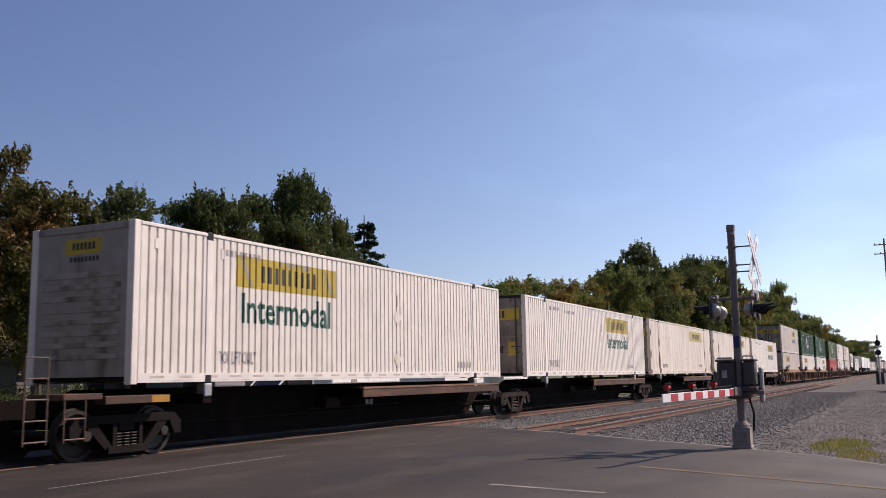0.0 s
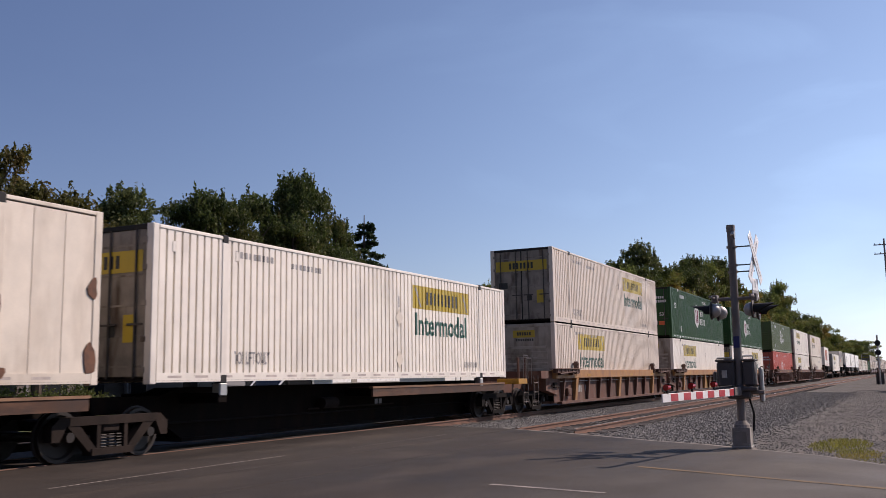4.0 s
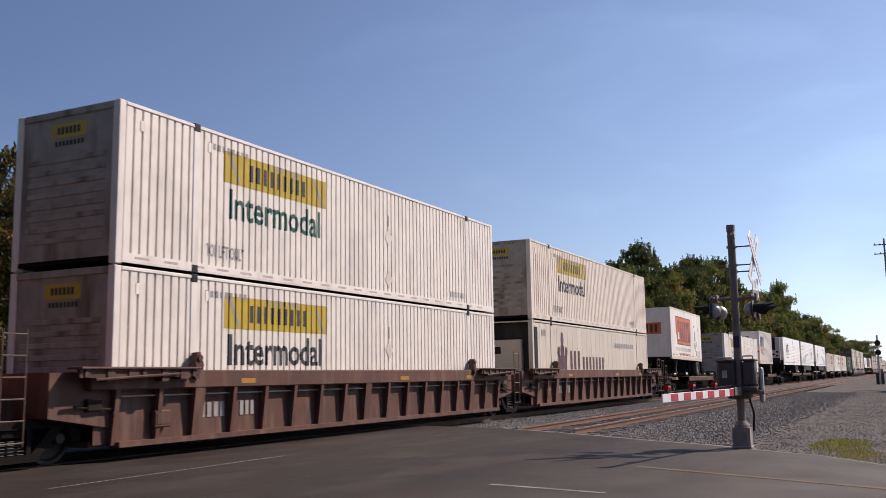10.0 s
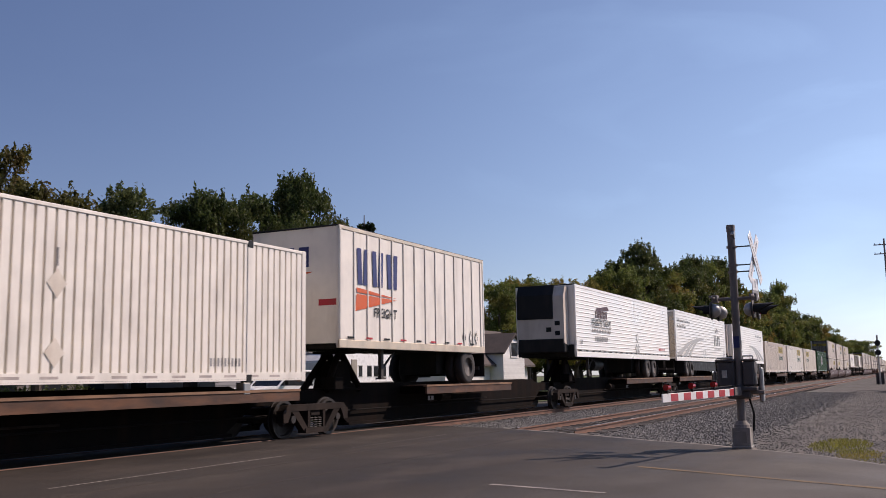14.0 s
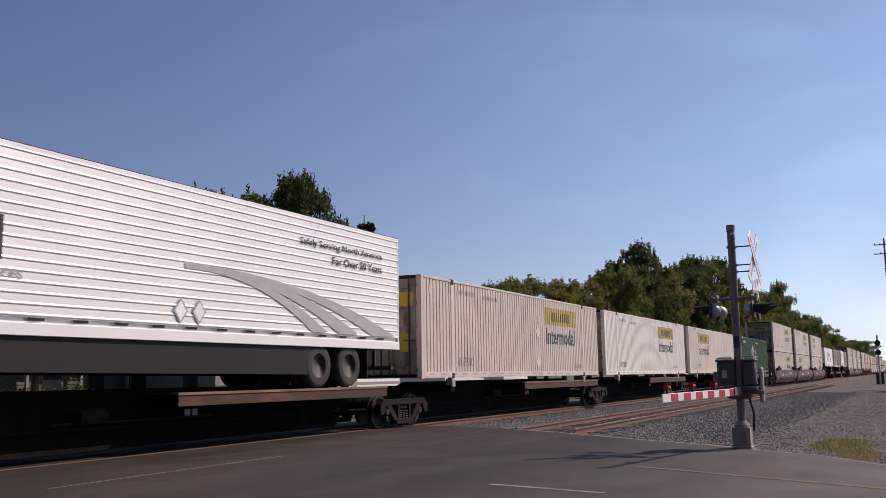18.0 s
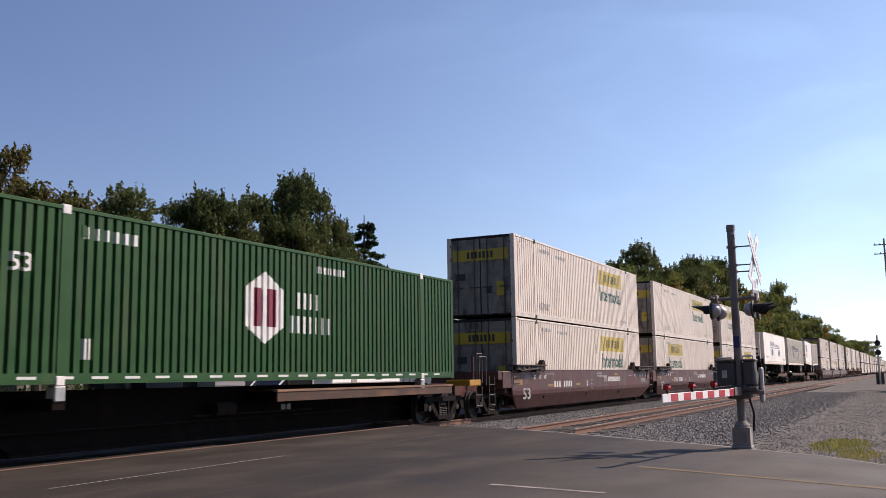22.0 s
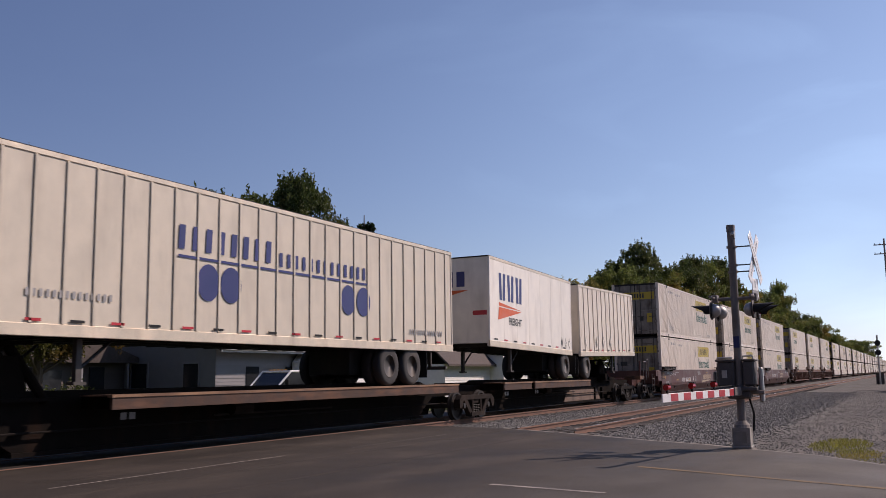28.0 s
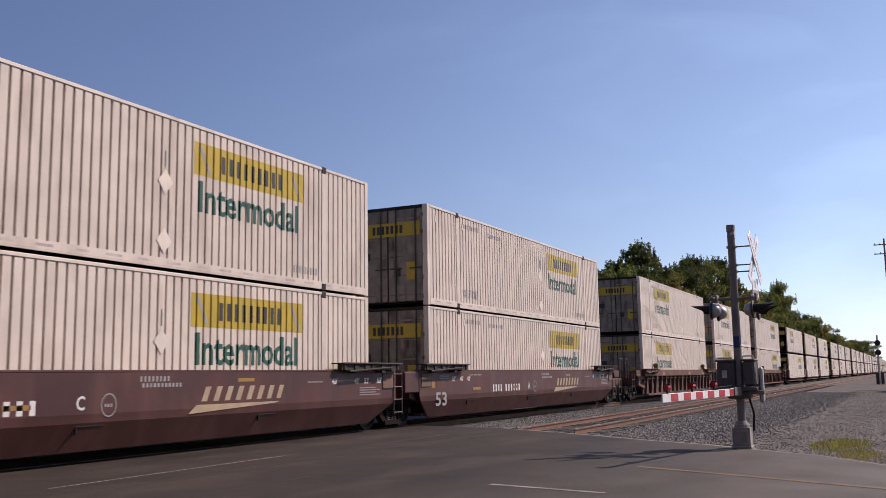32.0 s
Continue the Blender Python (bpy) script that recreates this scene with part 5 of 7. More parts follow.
def car_ends(ob, mat, first, last, near_y, accent=None, high=1.54):
    """Platforms, hand rails and ladders on a well car's two ends."""
    step_mat = GUIDE if high < 1.6 else WALKWAY
    reach_l, reach_r = (-3.35 if first else -1.62), (LONG + 3.35 if last else LONG + 1.62)
    for s, x0, x1, far in ((-1, -1.25, 0.0, reach_l), (1, LONG, LONG + 1.25, reach_r)):
        lo, hi = min(x0, x1, far), max(x0, x1, far)
        part("end_sill", shared(("esill", s, first, last), lambda b: box(b, lo, hi, -0.55, 0.55, 0.62, 1.1, 0.03), mat), mat, ob)
        part("end_bulkhead", shared(("ebulk", s), lambda b: prism(b, ((x0, 0.75), (x1, 0.55), (x1, 1.46), (x0, 1.46)) if s < 0 else ((x0, 0.55), (x1, 0.75), (x1, 1.46), (x0, 1.46)), -1.35, 1.35), mat), mat, ob)
        px = -0.95 if s < 0 else LONG - 1.80
        for y, turn in ((near_y, 0), (-near_y, 180)):
            walk_plate = part("walkway", shared(("plat", high), lambda b: walkway(b, high), step_mat), step_mat, ob, "dark rusty steel walkway", at=(px + (2.75 if turn else 0), y, 0), turn=(0, 0, turn))
            part("walkway_edge", shared(("pedge", high), lambda b: box(b, 0, 2.75, -0.225, -0.215, high - 0.012, high + 0.008), RAIL_RUST), RAIL_RUST, walk_plate)
    ladder(ob, LONG + (1.12 if high < 1.6 else 0.85), near_y - 0.02, 0.38, 1.62 if accent else 2.1, LADDER)
    for x, z in ((-0.55, 0.98), (LONG + 0.35, 0.98)):
        part("brake_rigging", shared("rigging", lambda b: rod(box(box(b, 0.0, 0.32, 0.02, 0.2, 0.1, 0.3, 0.02), -0.2, 0.5, 0.1, 0.14, 0.02, 0.06), (-0.25, 0.05, 0.18), (0.55, 0.05, 0.12), 0.022, seg=6), TRUCK), TRUCK, ob, at=(x, near_y + 0.05, z - 0.25))
    if first:
        ladder(ob, -2.6, near_y + 0.1, 0.35, 1.3)
        part("corner_step", box(bmesh.new(), -2.05, -1.3, near_y + 0.02, near_y + 0.5, 1.18, 1.46, 0.01), mat, ob)
        coupler(ob, -3.9, -3.3)
        part("brake_stand", rod(rod(bmesh.new(), (-2.3, -0.7, 1.1), (-2.3, -0.7, 1.95), 0.05), (-2.9, -1.2, 1.1), (-2.9, -1.2, 1.9), 0.02), mat, ob)
        for y in (-1.3, 1.3):
            part("hand_rail", rod(rod(rod(bmesh.new(), (-3.3, y, 1.1), (-3.3, y, 2.0), 0.016), (-2.9, y, 1.1), (-2.9, y, 2.0), 0.016), (-3.3, y, 2.0), (-2.9, y, 2.0), 0.016), HAND_RAIL, ob)
    if last:
        ladder(ob, LONG + 2.2, near_y + 0.1, 0.35, 1.3)
        part("corner_step", box(bmesh.new(), LONG + 1.3, LONG + 2.05, near_y + 0.02, near_y + 0.5, 1.18, 1.46, 0.01), mat, ob)
        coupler(ob, LONG + 3.3, LONG + 3.75)
        for y in (-1.3, 1.3):
            part("hand_rail", rod(rod(rod(bmesh.new(), (LONG + 2.9, y, 1.1), (LONG + 2.9, y, 2.0), 0.016), (LONG + 3.3, y, 1.1), (LONG + 3.3, y, 2.0), 0.016), (LONG + 2.9, y, 2.0), (LONG + 3.3, y, 2.0), 0.016), HAND_RAIL, ob)
    rail_truck(ob, -1.65, TRUCK_SHADED)
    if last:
        rail_truck(ob, LONG + 1.65, TRUCK_SHADED)


def box_guide(b):
    """A hinged corner guide with its roller."""
    prism(b, ((-0.10, 0), (0.10, 0), (0.12, 0.10), (0.07, 0.21), (0.02, 0.33), (-0.06, 0.31), (-0.11, 0.12)), 0, 0.15)
    prism(b, ((-0.17, -0.16), (-0.05, -0.16), (-0.04, 0.06), (-0.13, 0.11), (-0.18, 0.03)), -0.05, 0.1)
    rod(b, (0.0, -0.03, 0.22), (0.0, 0.2, 0.22), 0.06, seg=10)
    rod(b, (-0.11, -0.08, -0.02), (-0.11, 0.12, -0.02), 0.07, seg=10)
    return b


def round_guide(b):
    prism(b, [(0.17 * cos(k * pi / 7), 0.14 + 0.21 * sin(k * pi / 7)) for k in range(14)], -0.02, 0.14)
    prism(b, ((-0.30, 0), (-0.12, 0), (-0.14, 0.14), (-0.22, 0.17), (-0.3, 0.1)), 0.0, 0.14)
    return b


def guides(ob, y, rounded=False):
    for x in POST_AT:
        if rounded:
            part("box_guide", shared("rguide", round_guide, TRUCK), TRUCK, ob, at=(x, y - 0.01, 1.5))
        else:
            part("box_guide", shared("guide", box_guide, GUIDE), GUIDE, ob, "rusty box guide", at=(x, y - 0.01, 1.5))


def well_ribbed(tan, first, last, panels=False):
    label = "brown well car with a sun-faded yellow top sill" if tan else "brown ribbed well car with a double-stacked load"
    ob = thing("well_car", label, "railcar", "cars of the freight train")
    y0 = -1.50
    sill = WELL_TAN if tan else WELL_BROWN
    for y in (y0, -y0 - 0.22):
        part("top_sill", shared("rtop", lambda b: box(b, -0.55, LONG + 0.55, 0, 0.22, 1.17, 1.5, 0.02), sill), sill, ob, at=(0, y, 0))
        part("bottom_sill", shared("rbot", lambda b: prism(b, ((0.1, 0.22), (LONG - 0.1, 0.22), (LONG - 0.1, 0.31), (0.1, 0.31)), 0.02, 0.25), WELL_BROWN), WELL_BROWN, ob, at=(0, y, 0))
        yy = 0.2 if y < 0 else 0.0
        part("side_sheet", shared("rsheet", lambda b: box(b, -0.3, LONG + 0.3, 0, 0.025, 0.28, 1.2), WELL_BROWN), WELL_BROWN, ob, at=(0, y + yy, 0))
    ribs = [(0.5, 0), (1.98, 1), (3.55, 0), (5.1, 0), (6.62, 0), (8.10, 1), (9.55, 0), (11.0, 0), (12.53, 0), (14.15, 1), (15.6, 0)] if tan else [(0.05 + k * (LONG - 0.1) / 16, k in (2, 8, 14)) for k in range(17)]
    for x, wide in ribs:
        def rib(b):
            w = 0.13 if wide else 0.05
            q = [b.verts.new(p) for p in ((-w, 0.01, 1.2), (w, 0.01, 1.2), (w, 0.11, 0.26), (-w, 0.11, 0.26), (-w, 0.22, 1.2), (w, 0.22, 1.2), (w, 0.22, 0.26), (-w, 0.22, 0.26))]
            for f in ((0, 1, 2, 3), (4, 7, 6, 5), (0, 4, 5, 1), (1, 5, 6, 2), (2, 6, 7, 3), (3, 7, 4, 0)):
                b.faces.new([q[i] for i in f])
        rib_mat = sill if wide and tan else WELL_BROWN
        part("side_rib", shared(("rib", wide), rib, rib_mat), rib_mat, ob, at=(x, y0, 0))
    part("air_pipe", shared("pipe", lambda b: rod(b, (0.2, 0, 0), (LONG - 0.2, 0, 0), 0.016, seg=6), GALV), GALV, ob, at=(0, y0 + 0.12, 1.06))
    part("well_floor", shared("wfloor", lambda b: box(b, -0.3, LONG + 0.3, -1.19, 1.19, 0.24, 0.33), WELL_BROWN), WELL_BROWN, ob)
    if panels:
        skin = y0 + 0.2
        for a, c in ((8.22, 9.50), (9.60, 10.95)):
            part("emblem_panel", drape(rect(bmesh.new(), a, c, 0.33, 0.98), skin, 0.004, False), SAFETY_PALE, ob, "faded yellow emblem panel")
        for q in ((9.28, 9.50, 0.86, 0.97), (9.62, 10.12, 0.86, 0.97), (9.82, 9.96, 0.52, 0.86)):
            part("emblem_bar", drape(rect(bmesh.new(), *q), skin, 0.008, False), WELL_MAROON, ob)
        for s in (0, 1):
            part("emblem_bar", drape(flat(bmesh.new(), *((10.28 + s * 0.42, 0.55), (10.44 + s * 0.42, 0.55), (10.86 - s * 0.42, 0.97), (10.70 - s * 0.42, 0.97))), skin, 0.008 + 0.003 * s, False), WELL_MAROON, ob)
    guides(ob, y0)
    for x in (3.2, 9.6, 13.6):
        part("reflector", shared("yrefl", lambda b: box(b, 0, 0.45, -0.004, 0, 0, 0.1), SAFETY), SAFETY, ob, at=(x, y0, 1.24))
    part("data_plate", shared("dplate", lambda b: drape(bars(bars(b, 2.25, 0.62, 0.75, 0.28, 4, 0.6), 3.4, 0.62, 0.5, 0.28, 3, 0.6), y0 + 0.19, 0.004, False), INK_GREY), INK_GREY, ob)
    part("jack_box", shared("jack", lambda b: box(box(b, 0.95, 1.35, 0.06, 0.18, 0.5, 0.8, 0.02), 1.0, 1.3, 0.05, 0.07, 0.56, 0.74), WELL_BROWN), WELL_BROWN, ob, at=(0, y0, 0))
    car_ends(ob, WELL_BROWN, first, last, y0, SAFETY if tan else None)
    return ob


def well_smooth(first, last, letter, slashed):
    ob = thing("well_car", "smooth-sided maroon well car with stencilled markings", "railcar", "cars of the freight train")
    y0 = -1.50
    def side(b):
        # upper plate upright, lower plate leaning in
        x0, x1 = -0.95, LONG + 0.95
        rows = [((x0, 0.0, 1.5), (x1, 0.0, 1.5)), ((x0, 0.0, 0.80), (x1, 0.0, 0.80)), ((x0 + 0.1, 0.02, 0.66), (x1 - 0.1, 0.02, 0.66)), ((x0 + 0.95, 0.25, 0.20), (x1 - 0.95, 0.25, 0.20))]
        rings = []
        for back in (0.0, 0.06):
            rings.append([[b.verts.new((x, y + back, z)) for x, y, z in r] for r in rows])
        f, k = rings
        for i in range(3):
            b.faces.new((f[i][0], f[i + 1][0], f[i + 1][1], f[i][1]))
            b.faces.new((k[i][1], k[i + 1][1], k[i + 1][0], k[i][0]))
        loop_f = [f[0][0], f[1][0], f[2][0], f[3][0], f[3][1], f[2][1], f[1][1], f[0][1]]
        loop_k = [k[0][0], k[1][0], k[2][0], k[3][0], k[3][1], k[2][1], k[1][1], k[0][1]]
        for i in range(8):
            j = (i + 1) % 8
            b.faces.new((loop_f[j], loop_f[i], loop_k[i], loop_k[j]))
    wall = part("side_plate", shared("mside", side, WELL_MAROON), WELL_MAROON, ob, at=(0, y0, 0))
    part("side_plate", shared("mside", side, WELL_MAROON), WELL_MAROON, ob, at=(LONG, -y0, 0), turn=(0, 0, 180))
    part("sill_cap", shared("mcap", lambda b: box(b, -0.9, LONG + 0.9, -0.006, 0.2, 1.46, 1.5, 0.006), WELL_MAROON), WELL_MAROON, ob, at=(0, y0, 0))
    part("well_floor", shared("wfloor", lambda b: box(b, -0.3, LONG + 0.3, -1.19, 1.19, 0.24, 0.33), WELL_BROWN), WELL_BROWN, ob)
    for x in (2.1, 7.0, 11.6):
        part("step_slot", shared("slot", lambda b: box(box(b, 0, 0.55, -0.01, 0.03, 0.60, 0.62), 0, 0.02, -0.01, 0.03, 0.48, 0.6), BLACK), BLACK, wall, at=(x, 0.05, 0))
    def drawn(name, mat, draw, key, proud=0.004):
        part(name, shared(key, lambda b: drape(draw(b) or b, 0, proud, False), mat), mat, wall)
    drawn("length_mark", INK_GREY, lambda b: write(b, "53", -0.02, 0.50, 0.70, 0.38), "m53")
    for k, q in enumerate(((-0.55, -0.05, 1.0, 1.18), (2.45, 3.0, 0.90, 0.98), (5.6, 6.1, 0.90, 0.98), (10.9, 11.4, 1.27, 1.34))):
        drawn("yellow_patch", SAFETY_PALE, lambda b: rect(b, *q), ("mpatch", k))
    drawn("stencil_mark", INK_GREY, lambda b: bars(bars(bars(bars(b, 0.25, 1.34, 0.62, 0.022, 9, 0.7), 0.25, 1.29, 0.62, 0.022, 8, 0.7), 0.25, 1.24, 0.62, 0.022, 9, 0.7), LONG - 2.9, 1.22, 0.6, 0.03, 8, 0.7), "mst")
    for k, (x, words) in enumerate(((1.05, "53'"), (1.55, "45'"), (2.05, "40'"), (LONG - 1.95, "40'"), (LONG - 1.0, "45'"), (LONG - 0.55, "53'"), (LONG + 0.05, "53'"))):
        drawn("size_mark", INK_WHITE, lambda b: write(b, words, x, 1.17, 0.22, 0.14), ("msize", k))
    drawn("fine_print", INK_GREY, lambda b: [bars(b, LONG - 0.75, 1.06 - k * 0.055, 0.75 + 0.2 * (k % 2), 0.026, 12, 0.75) for k in range(4)] and b, "mfine")
    drawn("round_stencil", INK_GREY, lambda b: [flat(b, *[(7.62 + r * cos(a), 0.93 + r * 1.15 * sin(a)) for r, a in ((0.17, q), (0.17, q + 0.5), (0.15, q + 0.5), (0.15, q))]) for q in [k * pi / 6 for k in range(12)]] and bars(b, 7.53, 0.90, 0.18, 0.05, 3), "mround")
    drawn("small_mark", INK_GREY, lambda b: bars(bars(bars(b, 8.3, 1.30, 0.75, 0.09, 8, 0.5), 8.35, 1.20, 1.0, 0.07, 11, 0.6), 2.2, 1.33, 0.9, 0.03, 9, 0.7), "msmall")
    drawn("number_mark", INK_WHITE, lambda b: bars(bars(b, *((3.95, 0.82, 0.80, 0.22, 4, 0.42) if slashed else (3.10, 0.86, 0.80, 0.22, 3, 0.5))), *((4.95, 0.82, 1.35, 0.22, 6, 0.48) if slashed else (4.15, 0.86, 1.02, 0.22, 5, 0.5))), ("mnum", slashed))
    drawn("unit_letter", INK_WHITE, lambda b: write(b, letter, 6.95, 0.86, 0.17, 0.23), ("mlet", letter))
    if slashed:
        drawn("name_mark", FADED_GOLD, lambda b: flat(bars(b, 9.85, 0.92, 2.6, 0.27, 8, 0.46, slant=0.45), (9.50, 0.70), (9.72, 0.86), (12.25, 0.86), (12.1, 0.83)), "mslash")
    else:
        drawn("name_mark", INK_WHITE, lambda b: bars(bars(b, 9.4, 1.0, 0.45, 0.26, 3, 0.35), 9.95, 1.0, 1.9, 0.2, 13, 0.6), "mplain")
    part("end_box", shared("ebox", lambda b: box(b, -1.75, -0.98, 0.0, 0.25, 0.9, 1.45, 0.02), WELL_MAROON), WELL_MAROON, ob, at=(0, y0, 0))
    if not slashed:
        guides(ob, y0, True)
    for x in (-0.88, LONG + 0.30):
        board = part("tag_board", shared("tagb", lambda b: box(b, 0, 0.62, -0.012, -0.004, 1.02, 1.42), BLACK), BLACK, wall, at=(x, 0, 0))
        part("tag_face", shared("tagf", lambda b: box(b, 0.03, 0.59, -0.016, -0.012, 1.05, 1.39), RAIL_RUST), RAIL_RUST, board, "faded rust-orange panel")
    car_ends(ob, WELL_MAROON, first, last, y0, WELL_MAROON, 1.66)
    return ob


def spine_car(length, decks, first, last, stand=None, feet=(), web=None):
    """A backbone with arms; decks: stretches of wheel platform; stand: where a trailer's nose is held; feet: box pedestals."""
    ob = thing("spine_car", "dark rusty spine car with narrow wheel platforms", "railcar", "cars of the freight train")
    left, right = (-2.2 if first else -0.6), length + (2.2 if last else 0.6)
    # body deepened and near black, standing in for shade under the load
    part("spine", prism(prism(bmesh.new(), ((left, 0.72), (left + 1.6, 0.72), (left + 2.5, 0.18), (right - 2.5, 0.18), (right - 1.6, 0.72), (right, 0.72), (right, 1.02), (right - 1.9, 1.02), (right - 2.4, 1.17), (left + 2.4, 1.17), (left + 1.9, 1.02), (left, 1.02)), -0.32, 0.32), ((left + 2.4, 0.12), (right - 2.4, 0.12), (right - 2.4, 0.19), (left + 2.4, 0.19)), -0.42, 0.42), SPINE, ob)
    # sunlight on the open stretch of spine, put in as a paler plate
    if web:
        part("web_plate", prism(bmesh.new(), ((web[0], 0.2), (web[1], 0.2), (web[1] - 0.5, 0.66), (web[0] + 0.9, 0.66), (web[0] + 0.3, 0.5)), -0.36, -0.33), WEB, ob, "pale rusty plate standing for the sunlit spine side")
        for x in (web[1] - 0.9, web[1] + 0.2):
            part("web_rib", box(bmesh.new(), x, x + 0.08, -0.42, -0.32, 0.19, 0.72), SPINE, ob)
    for a, c in decks:
        for y in (-1.3, 1.2):
            part("deck_edge", prism(bmesh.new(), ((a, 1.043), (c, 1.043), (c, 1.09), (a, 1.09)), -0.018, 0.1), DECK_EDGE, ob, "pale worn deck edge", at=(0, y, 0))
            part("deck_sill", prism(bmesh.new(), ((a + 0.02, 0.84), (c - 0.02, 0.84), (c - 0.02, 1.042), (a + 0.02, 1.042)), 0.0, 0.06), DECK, ob, "rust-brown deck sill", at=(0, y, 0))
        for y in (-1.2, 0.55):
            part("deck_plate", box(bmesh.new(), a, c, y, y + 0.65, 1.055, 1.085), DECK, ob)
        k = a + 0.3
        while k < c:
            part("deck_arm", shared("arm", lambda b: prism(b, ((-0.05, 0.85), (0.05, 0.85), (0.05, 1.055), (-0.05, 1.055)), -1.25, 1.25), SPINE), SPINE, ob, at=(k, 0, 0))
            k += 1.55
        part("label_plate", shared("lplate", lambda b: box(box(b, 0, 0.14, -0.005, 0, 0.66, 0.78), 0.2, 0.34, -0.005, 0, 0.66, 0.78), HAND_RAIL), HAND_RAIL, ob, at=(a + 0.35, -1.15, 0))
    for x in feet:
        part("pedestal_arm", shared("parm", lambda b: box(box(b, -0.14, 0.14, -1.28, 1.28, 0.86, 1.06, 0.02), -0.09, 0.09, -1.27, -1.08, 1.06, 1.25, 0.01), SPINE), SPINE, ob, at=(x, 0, 0))
        part("box_foot", shared("pfoot", lambda b: box(b, -0.11, 0.11, -1.31, -1.1, 1.0, 1.25, 0.02), GALV), GALV, ob, at=(x, 0, 0))
    if stand is not None:
        def hitch(b):
            for y in (-0.35, 0.35):
                rod(b, (-0.75, y, 1.0), (0.1, y * 0.5, 1.95), 0.09)
                rod(b, (0.85, y, 1.0), (0.2, y * 0.5, 1.95), 0.09)
            prism(b, ((-0.35, 1.05), (0.55, 1.05), (0.38, 1.75), (-0.08, 1.75)), -0.3, 0.3)
            box(b, -0.95, -0.55, -0.75, -0.35, 1.02, 1.34, 0.03)
            box(b, -0.25, 0.55, -0.4, 0.4, 1.93, 1.99, 0.01)
            box(b, -0.9, 1.0, -0.5, 0.5, 1.0, 1.06)
        part("trailer_hitch", shared("hitch", hitch, SPINE), SPINE, ob, at=(stand, 0, 0))
    part("brake_cylinder", rod(rod(bmesh.new(), (length * 0.4, -0.5, 0.72), (length * 0.4 + 0.6, -0.5, 0.72), 0.14, seg=12), (length * 0.4 - 0.5, -0.45, 0.6), (length * 0.62, -0.45, 0.6), 0.02), TRUCK, ob)
    part("train_line", rod(bmesh.new(), (0.5, -0.42, 0.5), (length - 0.5, -0.42, 0.5), 0.02, seg=6), TRUCK_SHADED, ob)
    if first:
        part("corner_step", box(bmesh.new(), -1.5, -0.7, -1.4, -0.6, 1.02, 1.12, 0.01), DECK, ob, "rust-brown end sill")
        part("corner_step", box(bmesh.new(), -0.6, 0.9, -1.36, -1.1, 0.93, 1.07, 0.01), DECK, ob)
        part("edge_paint", box(bmesh.new(), 0.45, 0.89, -1.364, -1.357, 0.94, 1.06), SAFETY, ob, "worn yellow paint")
        ladder(ob, -1.45, -1.38, 0.36, 1.02, LADDER)
        ladder(ob, -2.2, -1.38, 0.36, 1.75, LADDER)
        coupler(ob, -2.75, -2.1)
        rail_truck(ob, 0.2, TRUCK_SHADED)
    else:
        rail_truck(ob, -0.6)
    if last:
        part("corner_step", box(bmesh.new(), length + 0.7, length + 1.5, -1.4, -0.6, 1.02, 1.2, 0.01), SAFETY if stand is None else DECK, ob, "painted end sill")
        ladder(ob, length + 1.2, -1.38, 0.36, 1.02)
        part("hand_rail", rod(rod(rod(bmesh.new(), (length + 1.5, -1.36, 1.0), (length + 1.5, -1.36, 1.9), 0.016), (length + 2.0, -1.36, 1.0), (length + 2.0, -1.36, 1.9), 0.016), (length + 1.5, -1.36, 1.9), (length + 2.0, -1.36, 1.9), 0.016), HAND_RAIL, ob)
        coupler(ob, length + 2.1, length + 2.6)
        rail_truck(ob, length - 0.4, TRUCK_SHADED)
    return ob


# ---- the train, front to back. Numbers are metres along the train from where x = 0 lies at the start.
TRACK_Y = 13.30
WELL_Z, STACK_Z, PERCH_Z, DECK_Z = 0.395, 0.37 + 2.896 + 0.055, 1.25, 1.09
MOVING = []


def ride(ob, u, z=0.0, nose=0.0):
    ob.matrix_world = pose(u, TRACK_Y, z, 0, nose, 0)
    MOVING.append((ob, u, z, nose))
    return ob


SIGN_L = "white corrugated container with a yellow sign panel on a railcar"
SIGN_D = "dusty off-white corrugated container with a yellow sign panel"
PLAIN_BOX = dict(green="dark green corrugated container with a white six-sided badge", olive="faded green corrugated container with a white six-sided badge", red="faded red corrugated container with a white six-sided badge")


def white_box(u, z, logo, end="door", paint="white"):
    return ride(container(paint, end, logo, "sign", label=SIGN_D if paint == "dusty" else SIGN_L), u, z)


def hex_box(u, z, paint, end):
    return ride(container(paint, end, None, "hexagon", label=PLAIN_BOX[paint]), u, z)


# leading car, mostly out of view
ride(spine_car(16.2, [(7.5, 16.0)], False, True, feet=POST_AT), -9.9)
white_box(-9.9, PERCH_Z, "R")
# five single containers on spine cars
for i, u in enumerate((11.94, 30.44, 47.85, 65.16, 82.48)):
    nxt = (30.44, 47.85, 65.16, 82.48, 99.7)[i]
    ride(spine_car(nxt - u - 1.0 if i < 4 else 16.3, [(7.6, 16.0)], i == 0, i == 4, feet=POST_AT), u)
white_box(11.94, PERCH_Z, "L", "nose")
white_box(30.44, PERCH_Z, "R")
ride(container("old", "door", None, "small_sign", True, label="aged white smooth-sided container with rust runs and a small yellow sign"), 47.85, PERCH_Z)
ride(container("old", "door", None, "small_sign", True, label="aged white smooth-sided container with a small yellow sign"), 65.16, PERCH_Z)
white_box(82.48, PERCH_Z, "R", "door")
